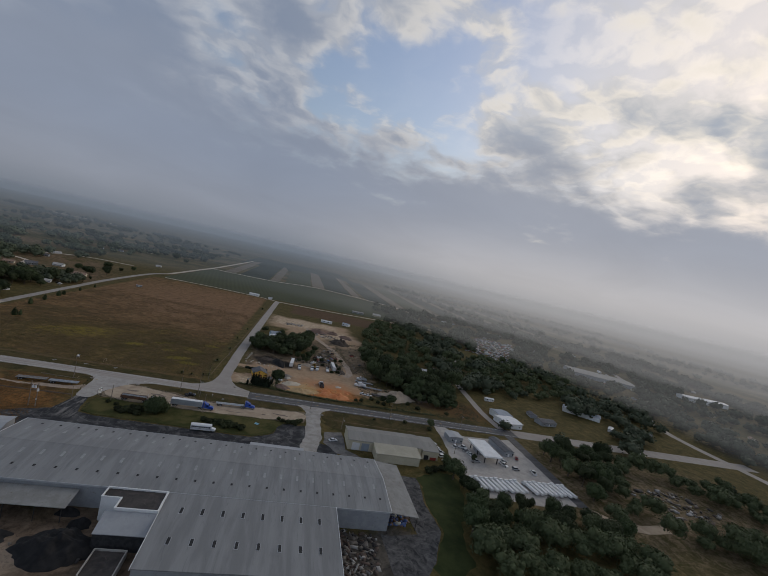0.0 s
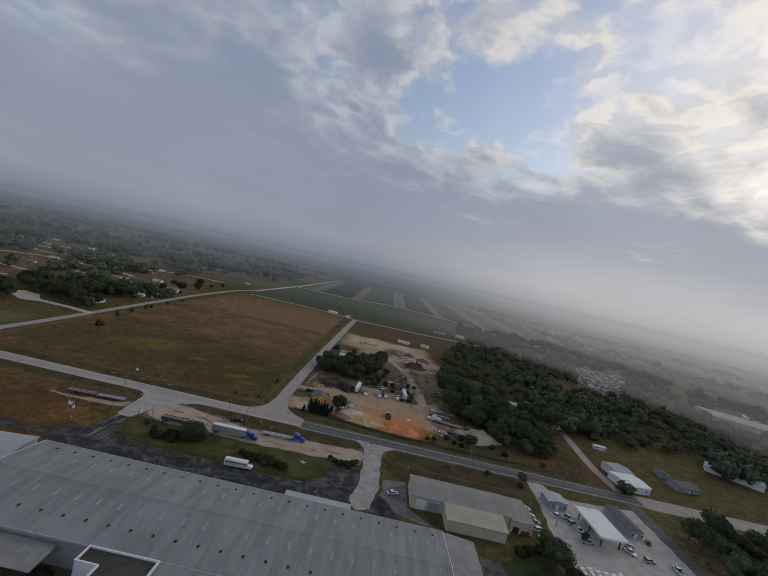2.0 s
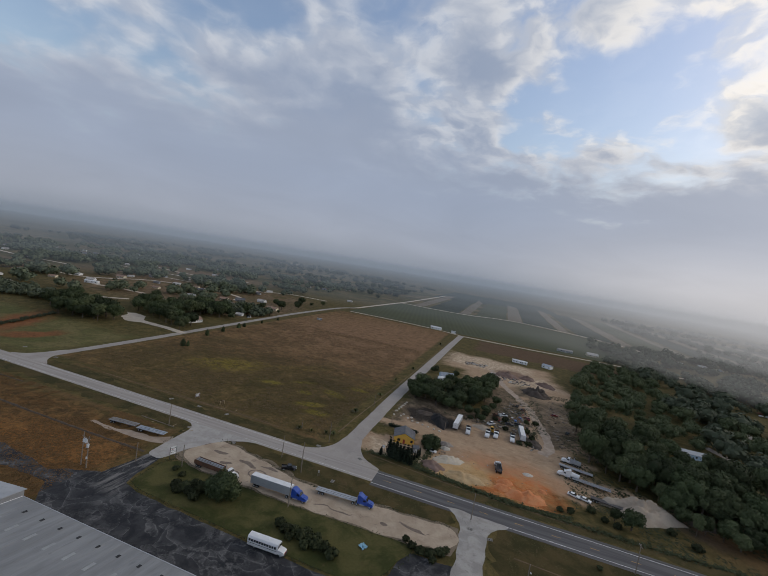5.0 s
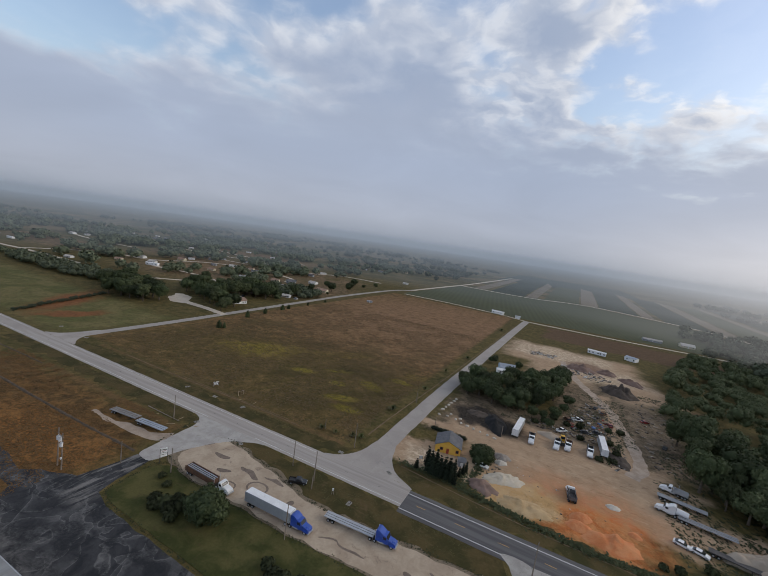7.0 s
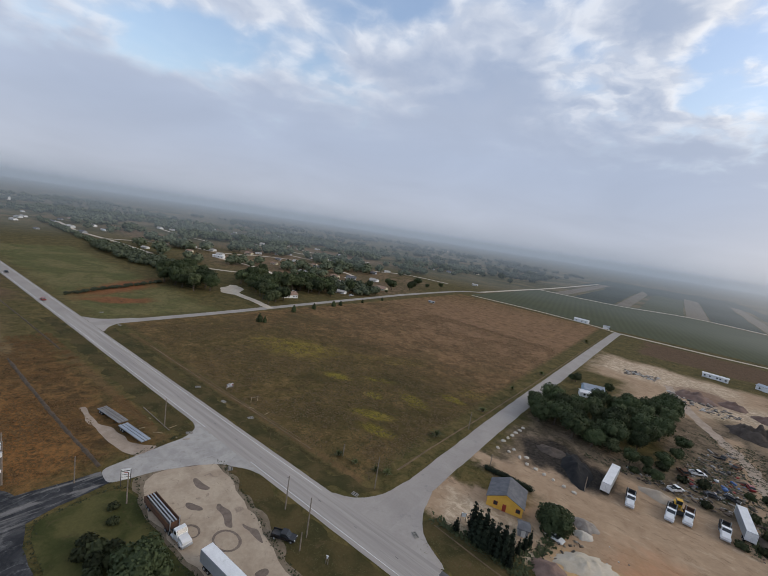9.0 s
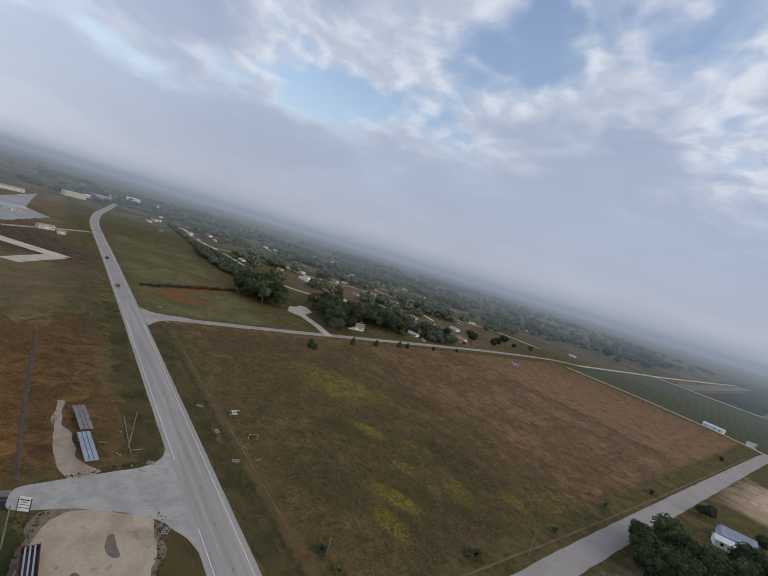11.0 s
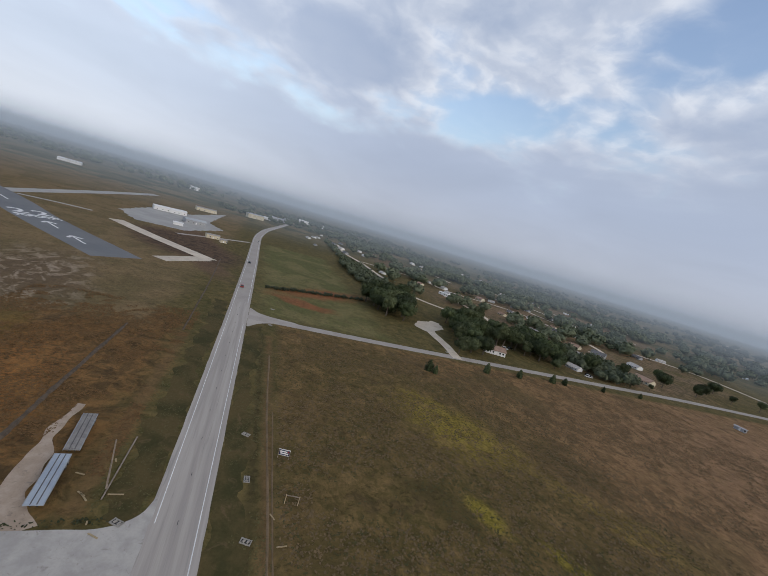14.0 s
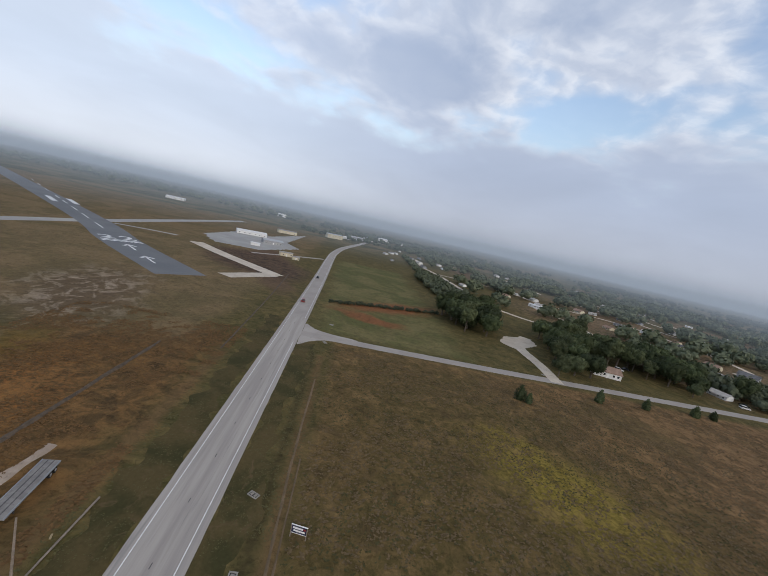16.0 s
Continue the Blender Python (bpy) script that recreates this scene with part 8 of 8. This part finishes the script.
def palm_kind():
    rng = np.random.default_rng(95)
    t = thing("palmetto", "low spiky palmetto clump in the field edge", "palm", group="palmettos")
    vs, fs, n = [], [], 0
    for i in range(46):
        a, e, l = rng.uniform(0, 6.28), rng.uniform(0.2, 1.35), rng.uniform(1.4, 2.3)
        d = np.array([math.cos(a) * math.cos(e), math.sin(a) * math.cos(e), math.sin(e)])
        s = np.array([-math.sin(a), math.cos(a), 0]) * 0.16
        mid, tip = d * l * 0.6 + (0, 0, 0.3), d * l * (1, 1, 0.75) + (0, 0, 0.2)
        vs += [np.array([(0, 0, 0.15)]) , (mid - s)[None], tip[None], (mid + s)[None]]
        fs.append(np.array([[0, 1, 2, 3]]) + n)
        n += 4
    new("fronds", array_mesh("fronds", np.concatenate(vs), [np.concatenate(fs)], LEAF_PALM)).parent = t
    part("stem", rod(bmesh.new(), (0, 0, -0.1), (0, 0, 0.6), 0.3, 0.2), BARK, t)
    return t


PALMS = [palm_kind()]


def greenery():
    rng = random.Random(13)
    for x, y, s in ((5.5, -55.4, 1.1), (8.2, -56.6, 1.3), (11, -56, 1.2), (13.8, -57.6, 1.35), (16.4, -57, 1.2), (19, -58.4, 1.4), (21.5, -58, 1.2), (24, -59.5, 1.35), (14.5, -54.8, 1.1), (18, -55.6, 1.1), (10.5, -59, 1.0), (16, -60.2, 1.1),
                    (-30, -55.5, 1.5), (-33, -56, 1.3), (-27, -56.6, 1.4), (-25, -54, 1.5), (-28, -53, 1.3), (-24, -58.4, 1.3), (-31, -58, 1.1), (-36, -50.5, 0.9), (-40.5, -48.8, 0.9),
                    (41.8, -42.6, 0.9), (44, -44.4, 1.0), (47, -45.5, 1.1), (49.8, -45.2, 1.2), (52.4, -43.4, 1.1), (54, -41.2, 0.9), (51, -47.5, 1.0),
                    (118, -80, 1.5), (122, -78, 1.5), (127, -76, 1.6), (131, -72, 1.5), (112, 4, 1.2), (108, 6, 1.0), (96, 5, 1.0), (104, 10, 1.2), (92, 4, 0.9), (35.5, 32, 1.3), (37, 28, 1.2), (39, 31, 1.0), (79, 60, 1.2), (84, 62, 1.1), (86, 70, 1.4), (84, 80, 1.3), (72, 76, 1.2), (90, 98, 1.3), (72, 90, 1.5),
                    (56, 84, 1.4), (52, 80, 1.3), (60, 92, 1.5), (66, 88, 1.2), (132, 12, 1.2), (138, 6, 1.3), (160, 4, 1.2), (170, 30, 1.4), (176, 26, 1.2), (121, -12 - 10, 0.9), (100, -24, 0.7), (136, -28, 1.2)):
        plant(SHRUBS, x, y, s, rng)
    for i in range(7):
        plant(JUNIPERS, 21.5 + i * 1.65, 8.2 - 0.15 * i + rng.uniform(-0.3, 0.3), rng.uniform(1.6, 1.9), rng)
    for i in range(6):
        plant(JUNIPERS, 22.8 + i * 1.65, 5.2 - 0.1 * i + rng.uniform(-0.3, 0.3), rng.uniform(1.4, 1.7), rng)
    for x, y in ((18.7, 5.0), (32.8, 9.5), (33.6, 12), (34.2, 14.4), (32.6, 4)):
        plant(JUNIPERS, x, y, 0.95, rng)
    for x, y, s in ((-155.2, 73.7, 1.2), (-153, 76, 0.8), (-167.8, 112.8, 1.1), (-169.9, 135, 1.0), (-172.3, 159.7, 1.1), (-172.8, 168.9, 1.0), (-174, 200, 0.8), (-175, 232, 0.8)):
        plant(YOUNG, x, y, s, rng)
    for x, y, s in ((-22, 5.8, 1.0), (-6.2, 9.7, 1.1), (-9.5, 8.5, 0.9), (-7.7, 42.4, 1.5), (-4.6, 78.3, 1.2), (-1.4, 160, 1.4), (0.5, 296, 1.6), (-16, 6.5, 0.8), (-5, 118, 1.0)):
        plant(PALMS, x, y, s, rng)


greenery()


def hedge():
    v = thing("hedge", "dense black-green clipped hedge behind the yellow house", "hedge")
    rng = np.random.default_rng(77)
    lobes = [(13.6 + i * 0.75, 37.6 - 0.12 * abs(i - 9) * 0.3, 0.7, 0.95) for i in range(20)]
    a, f = leaf_cloud(rng, lobes, 1300, 0.22)
    new("foliage", array_mesh("foliage", a, f, LEAF_JUNIPER)).parent = v
    part("stem", boxes((13.6, 28.2, 37.2, 37.6, -0.05, 0.5)), BARK, v)


hedge()


def tufts(name, label, boxes_, count, size, leaf, seed, holes=()):
    """Rough grass: many small bent blades, three to a tuft, joined."""
    rng = np.random.default_rng(seed)
    area = np.array([(b[1] - b[0]) * (b[3] - b[2]) for b in boxes_], dtype=float)
    pick = rng.choice(len(boxes_), count, p=area / area.sum())
    b = np.array(boxes_)[pick]
    x, y = rng.uniform(b[:, 0], b[:, 1]), rng.uniform(b[:, 2], b[:, 3])
    keep = np.array([noise.noise((u * 0.05, w * 0.05, seed)) + 0.6 * noise.noise((u * 0.25, w * 0.25, seed)) > -0.12 for u, w in zip(x, y)])
    for hx0, hx1, hy0, hy1 in holes:
        keep &= ~((x > hx0) & (x < hx1) & (y > hy0) & (y < hy1))
    x, y = x[keep], y[keep]
    n = len(x)
    vs, fs = [], []
    for k in range(3):
        a = rng.normal(0.7, 0.7, n)
        s = size * rng.uniform(0.5, 1.5, n)
        hx, hy = np.cos(a), np.sin(a)
        w = s * 0.5
        lean = rng.uniform(-1.7, 1.7, n) * s
        p0 = np.stack([x - hx * w, y - hy * w, np.full(n, -0.02)], 1)
        p1 = np.stack([x + hx * w, y + hy * w, np.full(n, -0.02)], 1)
        p2 = np.stack([x + hx * w * 0.5 - hy * lean, y + hy * w * 0.5 + hx * lean, s * rng.uniform(0.12, 0.35, n)], 1)
        p3 = np.stack([x - hx * w * 0.7 - hy * lean, y - hy * w * 0.7 + hx * lean, s * rng.uniform(0.1, 0.3, n)], 1)
        vs.append(np.stack([p0, p1, p2, p3], 1).reshape(-1, 3))
        fs.append(np.arange(n * 4).reshape(-1, 4) + k * n * 4)
    ob = new(name, array_mesh(name, np.concatenate(vs), [np.concatenate(fs)], leaf))
    return tagged(ob, label, "grass", kind="stuff")


tufts("dry_grass", "dry brown grass tussocks of the large field", [(-172, -8, 4, 120), (-172, -8, 120, 240)], 60000, 0.34, TUFT, 101)
tufts("green_grass", "green weeds among the dry field grass", [(-172, -8, 3, 110)], 16000, 0.3, TUFT_GREEN, 102)
tufts("dry_grass", "dry rusty grass west of the driveway", [(-175, -62, -84, -27)], 24000, 0.34, foliage("rusty_grass", (0.105, 0.064, 0.030), (0.205, 0.115, 0.046), 0.95), 103, [(-96, -60, -40, -30)])
tufts("verge_grass", "short weeds along the verges", [(-170, -20, -7.5, 3), (-180, -62, -27, -18.2), (-34, 50, -28, -19.2), (14, 120, -7, 0), (72, 134, -46, -19.5)], 14000, 0.22, TUFT_GREEN, 104)
tufts("weeds", "tall weeds round the scrap and the yard trees", [(66, 96, 84, 150), (98, 130, 10, 60), (36, 60, 76, 96), (104, 126, 60, 180), (120, 190, -2, 40)], 9000, 0.5, LEAF_OLIVE, 105)


def edge_weeds(name, label, lines, per_metre, spread, size, leaf, seed):
    """Weeds growing over the edges of pavements: bent blades strewn along lines."""
    rng = np.random.default_rng(seed)
    pts = []
    for line in lines:
        for (x0, y0), (x1, y1) in zip(line, line[1:]):
            n = int(math.hypot(x1 - x0, y1 - y0) * per_metre)
            t = rng.uniform(0, 1, n)
            clump = np.array([noise.noise((x0 + (x1 - x0) * u, y0 + (y1 - y0) * u, seed)) for u in t])
            w = spread * rng.normal(size=(n, 2)) * (0.5 + 1.2 * np.clip(clump + 0.3, 0, 1))[:, None]
            pts.append(np.stack([x0 + (x1 - x0) * t, y0 + (y1 - y0) * t], 1) + w)
    p = np.concatenate(pts)
    n = len(p)
    a = rng.uniform(0, 6.28, n)
    s = size * rng.uniform(0.5, 1.6, n)
    u = np.stack([np.cos(a), np.sin(a), np.zeros(n)], 1) * (s * 0.5)[:, None]
    v = np.stack([-np.sin(a) * s, np.cos(a) * s, s * rng.uniform(0.25, 0.7, n)], 1)
    base = np.concatenate([p, np.full((n, 1), 0.05)], 1)
    q = np.stack([base - u, base + u, base + u * 0.4 + v, base - u * 0.6 + v], 1).reshape(-1, 3)
    ob = new(name, array_mesh(name, q, [np.arange(n * 4).reshape(-1, 4)], leaf))
    return tagged(ob, label, "grass", kind="stuff")


edge_weeds("edge_weeds", "green weeds along the pavement edges", [
    [(-48, -41), (-36, -45.2), (-24, -45.6), (-3, -45.6), (12, -45.4), (38, -44), (46, -44)], [(-42, -22.6), (-33, -23.6), (-23, -25.6), (-13, -28.4), (-4, -30.4), (4, -31.9), (20, -30.4), (54, -28)],
    [(-46.5, -61.5), (-47.5, -47), (-45, -43.5)], [(-46, -62), (-40, -63.6), (0, -65), (30, -65.4), (39, -60.4), (43, -52), (46, -45)], [(-60.6, -23), (-59, -30), (-58, -40)]], 7.0, 0.5, 0.24, LEAF_OLIVE, 111)
edge_weeds("edge_weeds", "dark rough weeds on the bank by the clay pit", [[(13, 4.5), (30, 4), (46, 1.5), (60, -0.8), (90, -2), (120, -2), (150, -1)], [(34, 14), (33, 6), (44, 2), (58, 0.5), (74, -2.5), (96, 1)], [(36, 6), (38, 22)], [(82, 60), (86, 72), (88, 84)]], 18.0, 0.9, 0.5, LEAF_OLIVE, 112)


def material_bay():
    v = thing("material_bay", "pale concrete storage bay full of dark earth", "bay", 1.5, -149.5)
    for d in ((-4.2, -3.9, -4.6, 4.6, 0, 2.2), (3.9, 4.2, -4.6, 4.6, 0, 2.2), (-3.9, 3.9, 4.3, 4.6, 0, 2.2)):
        part("bay_wall", boxes(d), CONCRETE_OLD, v)
    bm = bmesh.new()
    bmesh.ops.create_grid(bm, x_segments=14, y_segments=16, size=1)
    for q in bm.verts:
        q.co = Vector((q.co.x * 3.88, q.co.y * 4.25, 1.7 + 0.35 * noise.noise((q.co.x * 3, q.co.y * 3, 2.0))))
    part("earth_fill", bm, ROOF_DARK, v, "dark brown earth")
    part("earth_base", boxes((-3.88, 3.88, -4.4, 4.28, 0, 1.3)), ROOF_DARK, v)


material_bay()


def fallen_pole():
    v = thing("fallen_pole", "long grey wooden pole lying in the weeds", "pole", -73.5, -25.2)
    part("pole", rod(bmesh.new(), (-9, 0.1, 0.2), (9, -0.1, 0.16), 0.16, 0.12), WOOD_POLE, v)


fallen_pole()
for x, y, t, l in ((-74.8, -26.5, 20, 0.9), (-70.4, -30.6, 75, 1.6), (-64.9, -28.0, 40, 2.2), (-65.6, -28.6, 55, 1.6), (-65.9, -23.6, 95, 2.4), (-59.5, -25.5, 10, 0.8), (-57.1, -23.8, 60, 1.8), (-62.5, -3.2 + 6, 30, 1.6), (-56, 4.4, 100, 1.8)):
    ob = part("board", boxes((-l / 2, l / 2, -0.12, 0.12, 0, 0.1)), surface("fresh_board", (0.30, 0.23, 0.13), (0.36, 0.28, 0.17), 1.5, 0.8))
    ob.matrix_basis = pose(x, y, 0.05, 0, 0, t)
    tagged(ob, "pale loose timber board lying in the grass", "board", "loose boards")
